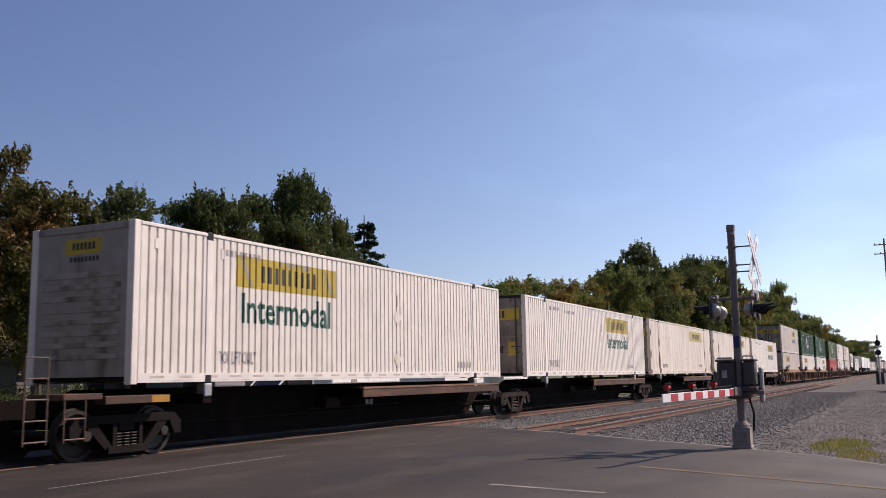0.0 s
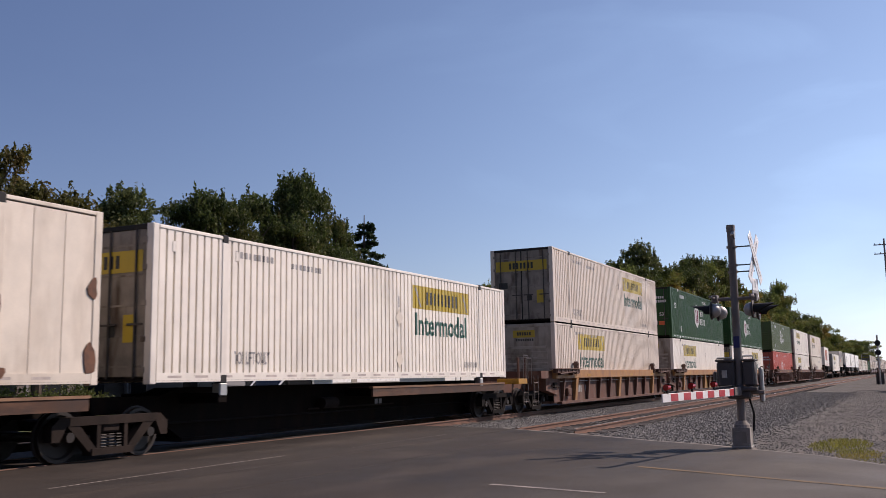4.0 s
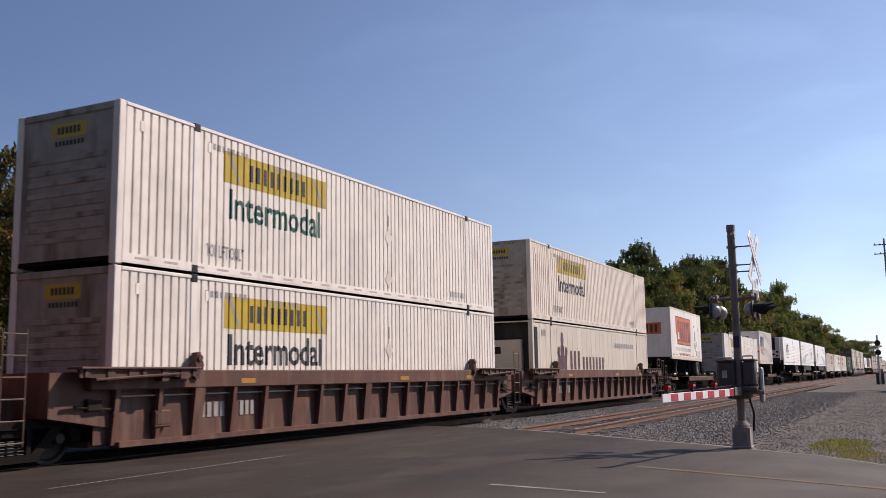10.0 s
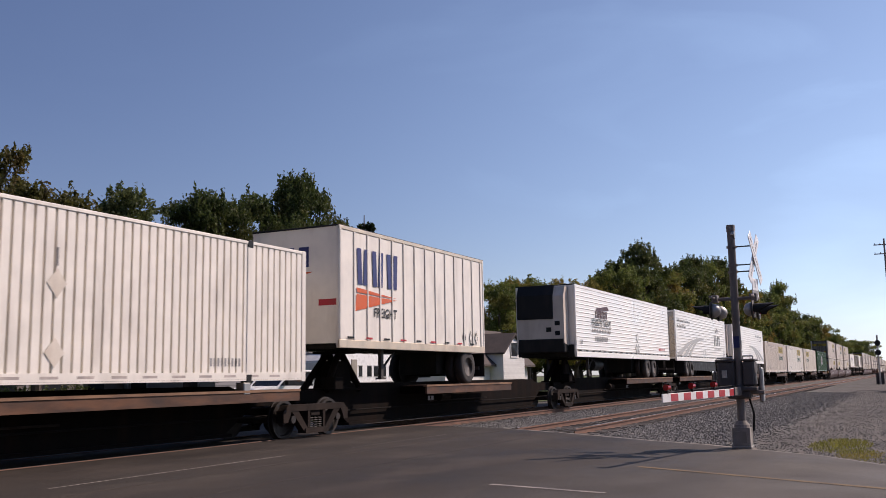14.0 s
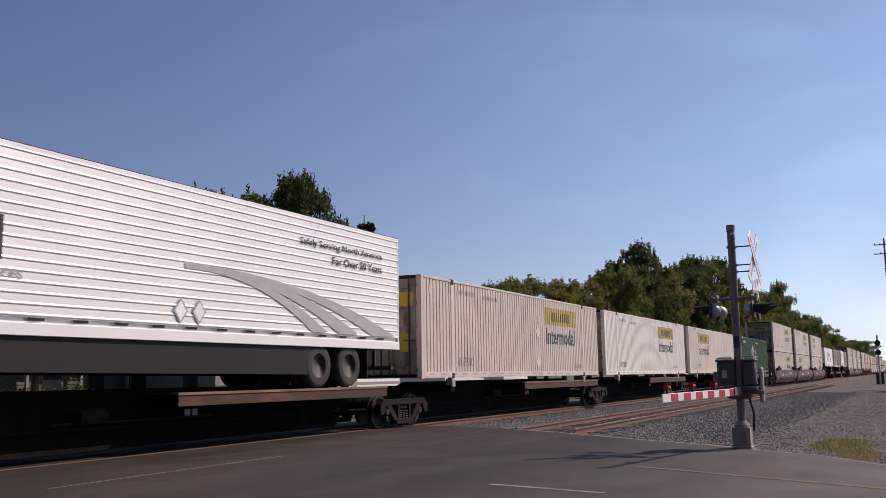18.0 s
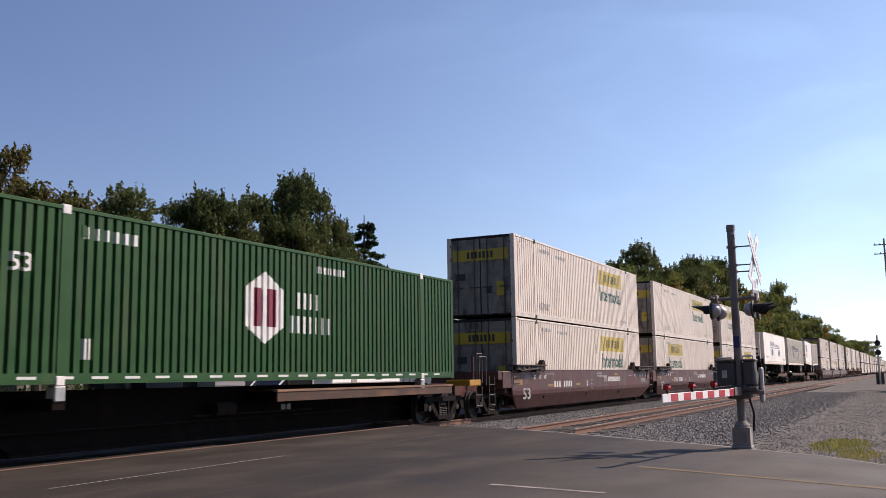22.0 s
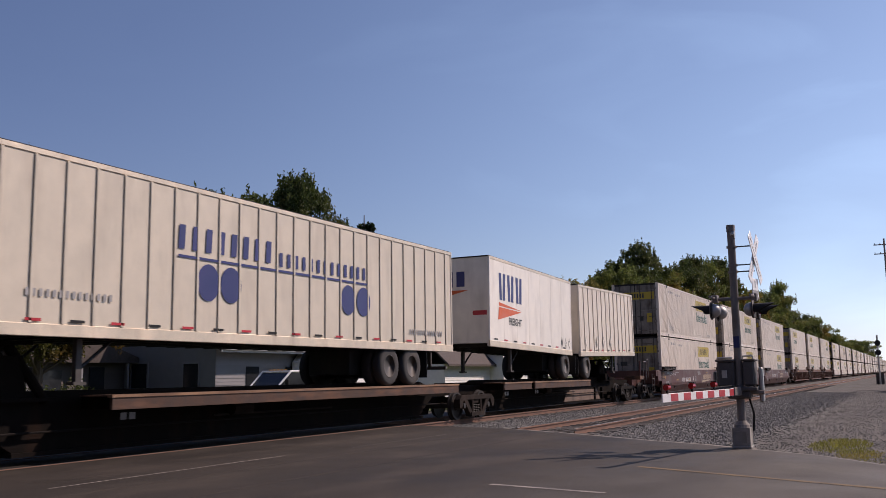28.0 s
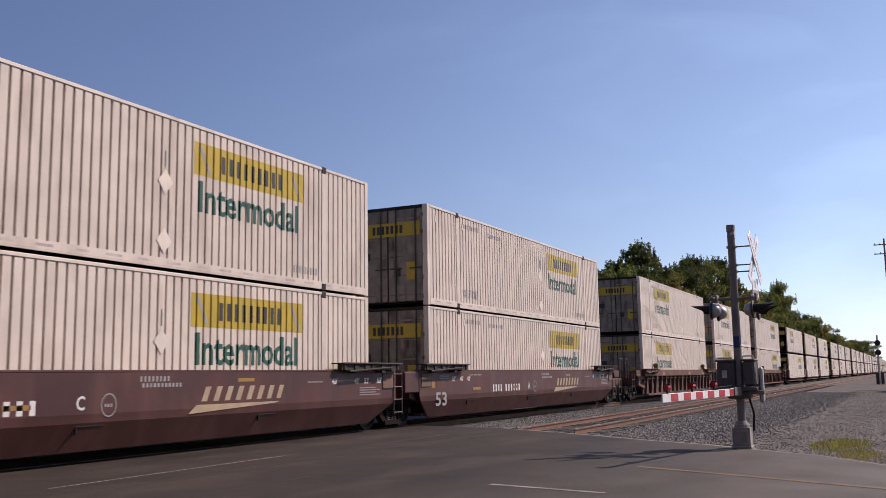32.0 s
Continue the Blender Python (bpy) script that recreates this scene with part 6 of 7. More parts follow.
# yellow-silled well cars
for i, u in enumerate((103.49, 123.02, 142.56)):
    ride(well_ribbed(True, i == 0, i == 2, i == 1), u)
white_box(103.49, WELL_Z, "L", "nose", paint="dusty")
white_box(103.49, STACK_Z, "R", paint="dusty")
white_box(123.1, WELL_Z, "L", "nose")
hex_box(123.1, STACK_Z, "green", "door")
white_box(142.6, WELL_Z, "R")
hex_box(142.6, STACK_Z, "green", "nose")
# brown ribbed well cars
for i, u in enumerate((165.93, 185.45, 205.05)):
    ride(well_ribbed(False, i == 0, i == 2), u)
hex_box(165.93, WELL_Z, "red", "door")
hex_box(165.93, STACK_Z, "olive", "nose")
white_box(185.5, WELL_Z, "M", "nose")
white_box(185.5, STACK_Z, "L", "nose")
ride(container("cream", "unit", None, "crest", True, label="cream smooth container with a maroon crest and plain maroon bars"), 205.05, WELL_Z)
white_box(205.05, STACK_Z, "M", "nose", "old")
# spine cars with trailers and a container
ride(spine_car(16.3, [(4.2, 13.4)], True, False, stand=1.6), 226.72)
ride(trailer(8.4, "flat", WHITE, axles=1, graphic=g_orange, label="white short trailer with an orange panel and dark bars"), 226.6, DECK_Z + 0.10, 0.75)
ride(spine_car(16.6, [(7.6, 16.0)], False, False, feet=POST_AT), 243.39)
white_box(243.45, PERCH_Z, "L", "nose")
ride(spine_car(16.7, [(4.4, 10.5)], False, False, stand=1.6), 260.95)
ride(trailer(8.4, "posts", WHITE, axles=1, graphic=g_navy, label="white short ribbed trailer with navy blocks and an orange pennant"), 260.95, DECK_Z)
ride(spine_car(17.0, [(7.2, 16.6)], False, False, stand=1.5), 278.42)
ride(trailer(16.1, "flutes", ALU, unit=True, graphic=g_script, axle_at=[11.48, 12.73], label="silver ribbed refrigerated trailer with maroon and black lettering"), 278.4, DECK_Z)
ride(spine_car(16.2, [(0.6, 10.2)], False, True, stand=14.0), 296.27)
ride(trailer(16.1, "flutes", ALU, wheels_left=True, skirt=True, graphic=g_swoosh(True), axle_at=[3.0, 4.24], label="silver ribbed trailer with grey sweeping bands, rear end leading"), 296.3, DECK_Z)
ride(spine_car(16.0, [(8.0, 15.6)], True, False, stand=1.6), 315.45)
ride(trailer(16.25, "flutes", ALU, unit=True, skirt=True, graphic=g_swoosh(False), axle_at=[12.6, 13.88], label="silver ribbed refrigerated trailer with grey sweeping bands"), 315.45, DECK_Z)
for i, (u, logo, end) in enumerate(((332.95, "R", "door"), (350.22, "R", "door"), (367.7, "L", "nose"))):
    ride(spine_car((350.22, 367.7, 386.1)[i] - u - 1.0, [(7.6, 16.0)], False, False, feet=POST_AT), u)
    white_box(u, PERCH_Z, logo, end, ("dusty", "white", "old")[i])
ride(spine_car(16.3, [(7.6, 16.0)], False, True, feet=POST_AT), 386.1)
hex_box(386.1, PERCH_Z, "green", "door")
# smooth maroon well cars
for i, u in enumerate((407.14, 426.65, 446.1)):
    ride(well_smooth(i == 0, i == 2, "BCA"[i], False), u)
white_box(407.14, WELL_Z, "R", paint="dusty")
white_box(407.14, STACK_Z, "R", paint="dusty")
white_box(426.65, WELL_Z, "L", paint="dusty")
white_box(426.65, STACK_Z, "R", paint="dusty")
white_box(446.1, WELL_Z, "R", paint="dusty")
white_box(446.1, STACK_Z, "L", "nose", paint="dusty")
# spine cars with trailers
ride(spine_car(17.4, [(9.0, 16.4)], True, False, stand=1.6), 467.5)
ride(trailer(15.95, "flat", WHITE, unit=True, graphic=g_discs, axle_at=[12.3, 13.5], label="white refrigerated trailer with navy bars and discs"), 467.45, DECK_Z)
ride(spine_car(17.6, [(3.0, 16.4)], False, False, stand=1.6), 486.0)
ride(trailer(16.05, "posts", CREAM, graphic=g_discs, axle_at=[12.4, 13.62], label="beige ribbed trailer with navy bars and discs"), 486.0, DECK_Z)
ride(spine_car(17.2, [(1.1, 3.6), (3.9, 10.3)], False, True, stand=15.2, web=(9.6, 14.6)), 504.75)
ride(trailer(8.1, "flat", WHITE, axles=1, graphic=g_navy, axle_at=[7.41], label="white short trailer with navy blocks and an orange pennant"), 504.72, DECK_Z + 0.23, 1.35)
ride(trailer(8.3, "posts", WHITE_OLD, wheels_left=True, axles=1, graphic=g_holders, axle_at=[0.92], label="plain white ribbed short trailer"), 513.9, DECK_Z + 0.02, -0.9)
# smooth maroon well cars
for i, u in enumerate((527.61, 547.02, 566.4)):
    ride(well_smooth(i == 0, i == 2, "BCA"[i], True), u)
for u in (527.61, 547.02, 566.4):
    white_box(u, WELL_Z, "R", paint="dusty")
    white_box(u, STACK_Z, "R", paint="dusty")
# the rest of the train, seen far off only
rnd = random.Random(5)
u = 589.66
for block in range(9):
    smooth_block = block % 2 == 1
    for i in range(3):
        first, last = i == 0, i == 2
        low, up = rnd.choice("RL"), rnd.choice("RRL")
        if block == 0:
            ride(well_ribbed(False, first, last), u)
            white_box(u, WELL_Z, low, paint="dusty")
            white_box(u, STACK_Z, up, paint="dusty")
        else:
            if smooth_block:
                ride(far_thing(("smooth", first, last), lambda: well_smooth(first, last, "B", True)), u)
            else:
                ride(far_thing(("ribbed", first, last), lambda: well_ribbed(False, first, last)), u)
            for logo, z in ((low, WELL_Z), (up, STACK_Z)):
                ride(far_thing(("white", logo), lambda: container("dusty", "door", logo, "sign", label=SIGN_D)), u, z)
        u += 19.5
    u += 3.7


def gone(t):
    """How far the train has rolled at t seconds; it slows a little."""
    return 17.6072 * t - 0.021287 * t * t + 0.00005276 * t ** 3


def motions():
    times = [k * 2.0 for k in range(17)]
    for ob, u, z, nose in MOVING:
        walk(ob, [(t, pose(u - gone(t), TRACK_Y, z, 0, nose, 0)) for t in times])
    # wheels turn as the train rolls; like wheels share one set of keys
    for s, sets in WHEELS.items():
        sets = [bpy.data.objects[k] for k in sets if k in bpy.data.objects]
        lead = sets[0]
        walk(lead, [(k / FPS, pose(s * AXLE, 0, 0.42, 0, -math.degrees(gone(k / FPS) / 0.42), 0)) for k in range(0, 32 * FPS + 1)])
        for w in sets[1:]:
            w.rotation_mode = "QUATERNION"
            keys = w.animation_data_create()
            keys.action = lead.animation_data.action
            keys.action_slot = lead.animation_data.action_slot


# ---- crossing signal with lowered gate
MX, MY = 17.08, 2.73
RED_PAINT = material("red_gate_stripe", (0.45, 0.03, 0.035), 0.4, vary=0.08, bump=0)
GATE_WHITE = material("white_gate_stripe", (0.78, 0.76, 0.74), 0.4, vary=0.06, bump=0)
LAMP_RED = material("red_lens", (0.35, 0.015, 0.015), 0.15, vary=0.05, bump=0)
BASE_GREY = material("pale_cast_base", (0.25, 0.225, 0.20), 0.7, vary=0.2, grain=0.08, bump=0.1, stain=DIRT, stain_amount=0.4)
MAST_GREY = material("dull_mast_paint", (0.19, 0.168, 0.155), 0.65, 0.1, vary=0.2, grain=0.08, bump=0.1, stain=DIRT, stain_amount=0.4)
BOX_GREY = material("dark_box_paint", (0.075, 0.066, 0.064), 0.65, vary=0.2, grain=0.08, bump=0.1, stain=DIRT, stain_amount=0.3)
sig = thing("crossing_signal", "grey level-crossing mast with crossbuck, lamps and a lowered gate", "crossing signal", at=(MX, MY, -0.02))
part("foundation", slab(bmesh.new(), ((-0.2, -0.2), (0.2, -0.2), (0.2, 0.2), (-0.2, 0.2)), -0.15, 0.0), CONCRETE, sig)
ped = part("pedestal", slab(box(bmesh.new(), -0.165, 0.165, -0.165, 0.165, 0.0, 0.05, 0.01), ((-0.15, -0.15), (0.15, -0.15), (0.15, 0.15), (-0.15, 0.15)), 0.05, 0.36), BASE_GREY, sig, "pale square cast base")
part("pedestal_cap", lathe(bmesh.new(), ((0, 0.02), (0, 0.14), (0.05, 0.13), (0.12, 0.085), (0.12, 0.02)), 16), BASE_GREY, ped, at=(0, 0, 0.36), turn=(90, 0, 0))
part("base_door", box(bmesh.new(), -0.156, -0.15, -0.09, 0.09, 0.1, 0.3), BASE_GREY, ped)
for k in range(4):
    part("bolt", rod(bmesh.new(), (0.2 * cos(k * pi / 2 + 0.78), 0.2 * sin(k * pi / 2 + 0.78), 0.0), (0.2 * cos(k * pi / 2 + 0.78), 0.2 * sin(k * pi / 2 + 0.78), 0.09), 0.018, seg=6), GALV, sig)
part("mast", rod(bmesh.new(), (0, 0, 0.35), (0, 0, 3.86), 0.070, 0.066, seg=20), MAST_GREY, sig)
part("mast_cap", rod(bmesh.new(), (0, 0, 3.84), (0, 0, 3.95), 0.078, 0.074, seg=16), MAST_GREY, sig)
part("bell", lathe(bmesh.new(), ((-0.04, 0.02), (-0.04, 0.08), (0.02, 0.06), (0.05, 0.02)), 16), GALV, sig, at=(-0.02, -0.03, 3.78))
# gate mechanism
mech = part("gate_mechanism", box(bmesh.new(), -0.14, 0.22, 0.06, 0.36, 1.06, 1.52, 0.04), BOX_GREY, sig, "dark grey gate mechanism box")
part("mechanism_lid", box(bmesh.new(), -0.16, 0.24, 0.05, 0.38, 1.50, 1.55, 0.02), BOX_GREY, mech)
part("hinge_rod", rod(bmesh.new(), (-0.17, 0.08, 1.57), (-0.17, 0.34, 1.57), 0.014), GALV, mech)
part("latch", box(bmesh.new(), -0.165, -0.14, 0.18, 0.27, 1.22, 1.36, 0.01), GALV, mech)
crate = part("relay_box", box(bmesh.new(), -0.12, 0.22, -0.28, -0.08, 1.08, 1.52, 0.03), BOX_GREY, sig, "dark grey relay box beside the mast")
part("box_lid", box(bmesh.new(), -0.14, 0.24, -0.30, -0.07, 1.51, 1.55, 0.015), BOX_GREY, crate)
part("box_handle", rod(rod(rod(bmesh.new(), (-0.15, -0.27, 1.54), (-0.15, -0.27, 1.60), 0.012), (-0.15, -0.27, 1.60), (-0.15, -0.10, 1.60), 0.012), (-0.15, -0.10, 1.60), (-0.15, -0.10, 1.54), 0.012), GALV, crate)
part("base_plate", box(bmesh.new(), -0.20, 0.28, -0.32, 0.40, 1.0, 1.06, 0.01), BOX_GREY, sig)
part("arm_hub", box(bmesh.new(), -0.16, 0.16, -0.2, 0.2, 0.86, 1.0, 0.03), BOX_GREY, sig)
part("pivot_shaft", rod(bmesh.new(), (-0.05, -0.42, 0.97), (-0.05, 0.44, 0.97), 0.04, seg=12), MAST_GREY, sig)
part("arm_support", box(bmesh.new(), -0.5, 0.2, -0.09, -0.05, 0.92, 1.06, 0.01), MAST_GREY, sig, turn=(0, 0, -10.6))
part("counterweight", box(bmesh.new(), -0.02, 0.14, -0.40, -0.33, 0.80, 1.40, 0.02), GALV, sig, "pale counterweight plate")
part("counterweight", box(bmesh.new(), 0.0, 0.16, 0.40, 0.45, 0.98, 1.34, 0.02), MAST_GREY, sig)
part("cable", rod(rod(rod(bmesh.new(), (0.1, -0.18, 0.3), (0.12, -0.2, 0.6), 0.02), (0.12, -0.2, 0.6), (0.2, -0.14, 0.8), 0.02), (0.2, -0.14, 0.8), (0.2, -0.1, 0.96), 0.02), BLACK, sig, "black cable loop")
part("number_plate", box(bmesh.new(), -0.076, -0.07, -0.05, 0.05, 1.75, 1.95), INK_BLUE, sig)
# gate arm in red and white stripes, pointing across the road
arm = part("gate_arm", box(bmesh.new(), -0.60, -0.15, -0.05, -0.035, 0.93, 1.06), GATE_WHITE, sig, "red and white striped gate arm", at=(0, -0.02, 0), turn=(0, -0.5, -10.6))
part("arm_board", box(bmesh.new(), -3.42, -0.3, -0.052, -0.034, 0.925, 1.05, 0.004), GATE_WHITE, arm)
for k in range(6):
    part("stripe", shared("stripe", lambda b: box(b, -0.135, 0.135, -0.055, -0.031, 0.931, 1.044, 0.003), RED_PAINT), RED_PAINT, arm, at=(-2.99 + k * 0.485, 0, 0))
for lx in (-3.22, -2.28, -1.36):
    lamp = part("gate_lamp", lathe(bmesh.new(), ((-0.05, 0.02), (-0.05, 0.045), (0.05, 0.045), (0.05, 0.02)), 14), LAMP_RED, arm, "small red gate lamp", at=(lx, -0.04, 1.14), turn=(0, 0, 90))
    part("lamp_hood", box(bmesh.new(), -0.045, 0.045, -0.07, 0.02, 0.045, 0.058), BLACK, lamp)
    part("lamp_stem", box(bmesh.new(), -0.014, 0.014, -0.014, 0.014, -0.1, -0.04), BLACK, lamp)
part("arm_wire", rod(bmesh.new(), (-0.1, -0.03, 1.10), (-3.2, -0.035, 1.07), 0.008, seg=5), BLACK, arm)


HOUSING = material("dull_silver_housing", (0.40, 0.39, 0.38), 0.42, 0.4, vary=0.12, bump=0.02, stain=DIRT, stain_amount=0.3)


def flasher(y, facing):
    """A pair of hooded lamps on a cross arm, along x."""
    armp = part("cross_arm", rod(bmesh.new(), (0, 0, 2.62), (0, y, 2.62), 0.03), MAST_GREY, sig)
    part("junction_box", box(bmesh.new(), -0.10, 0.10, y - 0.05, y + 0.05, 2.56, 2.7, 0.01), MAST_GREY, armp)
    part("lamp_tube", rod(bmesh.new(), (-0.5, y, 2.64), (0.5, y, 2.64), 0.022), MAST_GREY, armp)
    for s in (-0.32, 0.32):
        head = part("lamp_head", lathe(bmesh.new(), ((-0.02, 0.02), (-0.02, 0.15), (0.006, 0.15), (0.006, 0.02)), 24), BLACK, sig, "black round lamp with hood", at=(s, y, 2.40), turn=(0, 0, 0 if facing < 0 else 180))
        part("housing", lathe(bmesh.new(), ((0.007, 0.125), (0.05, 0.122), (0.10, 0.10), (0.135, 0.06), (0.15, 0.01)), 24), HOUSING, head, "silver domed back", smooth=True)
        part("lens", lathe(bmesh.new(), ((-0.03, 0.01), (-0.03, 0.08), (-0.02, 0.085)), 18), LAMP_RED, head)
        hood = bmesh.new()
        n = 12
        for i in range(n):
            a0, a1 = radians(-30 + 240 * i / n), radians(-30 + 240 * (i + 1) / n)
            d0, d1 = (0.12 + 0.22 * max(0.0, sin(a)) for a in (a0, a1))
            p = [(0.09 * cos(a), -0.02 - d, 0.09 * sin(a)) for a, d in ((a0, 0), (a1, 0), (a1, d1), (a0, d0))]
            q = [(0.10 * cos(a), -0.02 - d, 0.10 * sin(a)) for a, d in ((a0, 0), (a1, 0), (a1, d1), (a0, d0))]
            vp, vq = [hood.verts.new(c) for c in p], [hood.verts.new(c) for c in q]
            hood.faces.new(vp[::-1])
            hood.faces.new(vq)
            for j in range(4):
                hood.faces.new((vp[j], vp[(j + 1) % 4], vq[(j + 1) % 4], vq[j]))
        part("hood", hood, BLACK, head)
        part("rim", lathe(bmesh.new(), ((-0.024, 0.135), (-0.03, 0.145), (-0.02, 0.155), (0.0, 0.155), (0.0, 0.135)), 24), RIM_STEEL, head)


flasher(-0.34, -1)
flasher(0.34, 1)
# crossbuck, facing the traffic
for tilt in (-1, 1):
    bm = box(bmesh.new(), -0.52, 0.52, -0.006, 0.006, -0.095, 0.095, 0.004)
    board = part("crossbuck_board", bm, GATE_WHITE, sig, "white crossbuck board", at=(0, -0.38 - 0.014 * tilt, 3.32), turn=(0, 52 * tilt, -7))
    face = bmesh.new()
    bars(face, -0.42, -0.03, 0.84, 0.06, 14, 0.4)
    for v in face.verts:
        v.co.y = -0.009
    part("board_mark", face, INK_GREY, board)
sub = part("track_count_sign", box(bmesh.new(), -0.17, 0.17, -0.006, 0.006, -0.16, 0.16, 0.004), GATE_WHITE, sig, "white track-count sign", at=(0.02, -0.36, 2.80), turn=(0, 0, -8))
mk = bmesh.new()
bars(bars(mk, -0.04, 0.0, 0.08, 0.12, 1), -0.15, -0.12, 0.30, 0.07, 6)
for v in mk.verts:
    v.co.y = -0.009
part("sign_mark", mk, INK_GREY, sub)
for z in (3.55, 3.22, 3.10):
    part("sign_bracket", rod(bmesh.new(), (0, 0.06, z), (0, -0.37, z), 0.012, seg=6), BLACK, sig)
    part("clamp", rod(bmesh.new(), (0, 0, z - 0.02), (0, 0, z + 0.02), 0.09, seg=14), MAST_GREY, sig)

# ---- far line-side signal, pole and parked car
far_sig = thing("block_signal", "two-headed railway block signal on a tall pole", "railway signal", at=(109, 3.05, -0.21))
part("pole", rod(bmesh.new(), (0, 0, 0), (0, 0, 5.2), 0.09, seg=10), GALV, far_sig)
for z in (3.35, 4.35):
    hd = part("signal_head", lathe(bmesh.new(), ((-0.05, 0.02), (-0.05, 0.30), (0.05, 0.30), (0.05, 0.02)), 22), BLACK, far_sig, at=(-0.2, 0, z), turn=(0, 0, 90))
    part("hood", box(bmesh.new(), -0.14, 0.14, -0.3, 0, 0.1, 0.13), BLACK, hd)
part("ladder", ladder(far_sig, 0.2, 0.15, 0.2, 4.6) or rod(bmesh.new(), (0.1, 0, 2.4), (0.1, 0.6, 2.4), 0.03), GALV, far_sig)
part("equipment_case", box(bmesh.new(), 0.3, 0.9, -0.4, 0.4, 0, 1.2, 0.03), PLATE_DARK, far_sig)
POLE_WOOD = material("silvered_pole_wood", (0.24, 0.21, 0.19), 0.9, vary=0.2, grain=0.1, bump=0.2)
pole = thing("utility_pole", "weathered wooden utility pole with two crossarms", "utility pole", at=(110, 1.65, -0.21))
part("post", rod(bmesh.new(), (0, 0, 0), (0, 0, 15.6), 0.15, 0.09, seg=12), POLE_WOOD, pole)
for z in (14.95, 13.95):
    part("crossarm", box(bmesh.new(), -0.06, 0.06, -0.95, 1.05, z - 0.05, z + 0.05, 0.004), POLE_WOOD, pole)
    for y in (-0.85, 0.4, 0.95):
        part("insulator", rod(bmesh.new(), (0, y, z + 0.06), (0, y, z + 0.22), 0.05, 0.03, seg=8), GALV, pole)

CAR_SILVER = material("silver_car_paint", (0.55, 0.55, 0.56), 0.25, 0.6, vary=0.04, bump=0)
TRUCK_WHITE = material("white_vehicle_paint", (0.78, 0.78, 0.78), 0.3, 0.0, vary=0.04, bump=0)


def road_car(name, label, at, turn, mat, outline, cabin, width, wheel_x, extra=None):
    ob = thing(name, label, "vehicle", at=at, turn=turn)
    b = prism(bmesh.new(), outline, -width / 2, width / 2)
    bmesh.ops.bevel(b, geom=b.edges[:], offset=0.05, segments=2, affect="EDGES")
    body = part("body", b, mat, ob)
    c = prism(bmesh.new(), cabin, -width / 2 + 0.06, width / 2 - 0.06)
    bmesh.ops.bevel(c, geom=c.edges[:], offset=0.03, segments=1, affect="EDGES")
    part("window_glass", c, GLASS_DARK, ob)
    xs = [p[0] for p in cabin]
    zs = [p[1] for p in cabin]
    top = sorted(cabin, key=lambda p: -p[1])[:2]
    part("cab_roof", box(bmesh.new(), min(top[0][0], top[1][0]) - 0.05, max(top[0][0], top[1][0]) + 0.05, -width / 2 + 0.03, width / 2 - 0.03, max(zs) - 0.03, max(zs) + 0.06, 0.03), mat, ob)
    for px0, px1 in ((cabin[0], cabin[-1]), (cabin[1], cabin[2])):
        for y in (-width / 2 + 0.05, width / 2 - 0.05):
            part("window_pillar", rod(bmesh.new(), (px0[0], y, px0[1]), (px1[0], y, px1[1]), 0.05, seg=6), mat, ob)
    for x in wheel_x:
        for y in (-width / 2 + 0.1, width / 2 - 0.1):
            w = part("wheel", shared("cartyre", lambda q: lathe(q, ((-0.11, 0.2), (-0.11, 0.34), (-0.08, 0.37), (0.08, 0.37), (0.11, 0.34), (0.11, 0.2)), 22), RUBBER, True), RUBBER, ob, at=(x, y, 0.37))
            part("rim", shared("carrim", lambda q: lathe(q, ((-0.08, 0.2), (-0.06, 0.05), (0.06, 0.05), (0.08, 0.2)), 16), GALV, True), GALV, w)
    for y in (-width / 2 + 0.25, width / 2 - 0.25):
        part("headlight", box(bmesh.new(), outline[0][0] - 0.02, outline[0][0] + 0.05, y - 0.16, y + 0.16, 0.72, 0.9, 0.02), GALV, ob)
    part("bumper", box(bmesh.new(), outline[0][0] - 0.08, outline[0][0] + 0.1, -width / 2, width / 2, 0.42, 0.62, 0.04), GALV, ob)
    return ob


pick = road_car("pickup_truck", "white pickup truck with amber roof lamps parked by the house", (34.4, 25.2, -0.15), -12, TRUCK_WHITE,
                ((-2.8, 0.45), (2.9, 0.45), (2.9, 1.15), (0.9, 1.15), (-1.2, 1.18), (-2.6, 1.08), (-2.8, 0.9)),
                ((-1.25, 1.15), (0.85, 1.15), (0.7, 1.78), (-0.55, 1.78)), 1.95, (-1.85, 1.75))
for k in range(5):
    part("roof_lamp", box(bmesh.new(), -0.5, -0.42, -0.5 + k * 0.25 - 0.05, -0.5 + k * 0.25 + 0.05, 1.84, 1.9, 0.01), SAFETY, pick)
part("mirror", box(bmesh.new(), -0.95, -0.85, -1.22, -1.0, 1.2, 1.45, 0.02), BLACK, pick)
road_car("parked_car", "silver car parked far along the tracks", (72, 0.62, -0.21), 6, CAR_SILVER,
         ((-2.2, 0.4), (2.2, 0.4), (2.2, 0.9), (1.5, 0.95), (-1.0, 0.95), (-2.1, 0.82)), ((-0.9, 0.92), (1.4, 0.92), (0.9, 1.42), (-0.3, 1.42)), 1.75, (-1.35, 1.35))

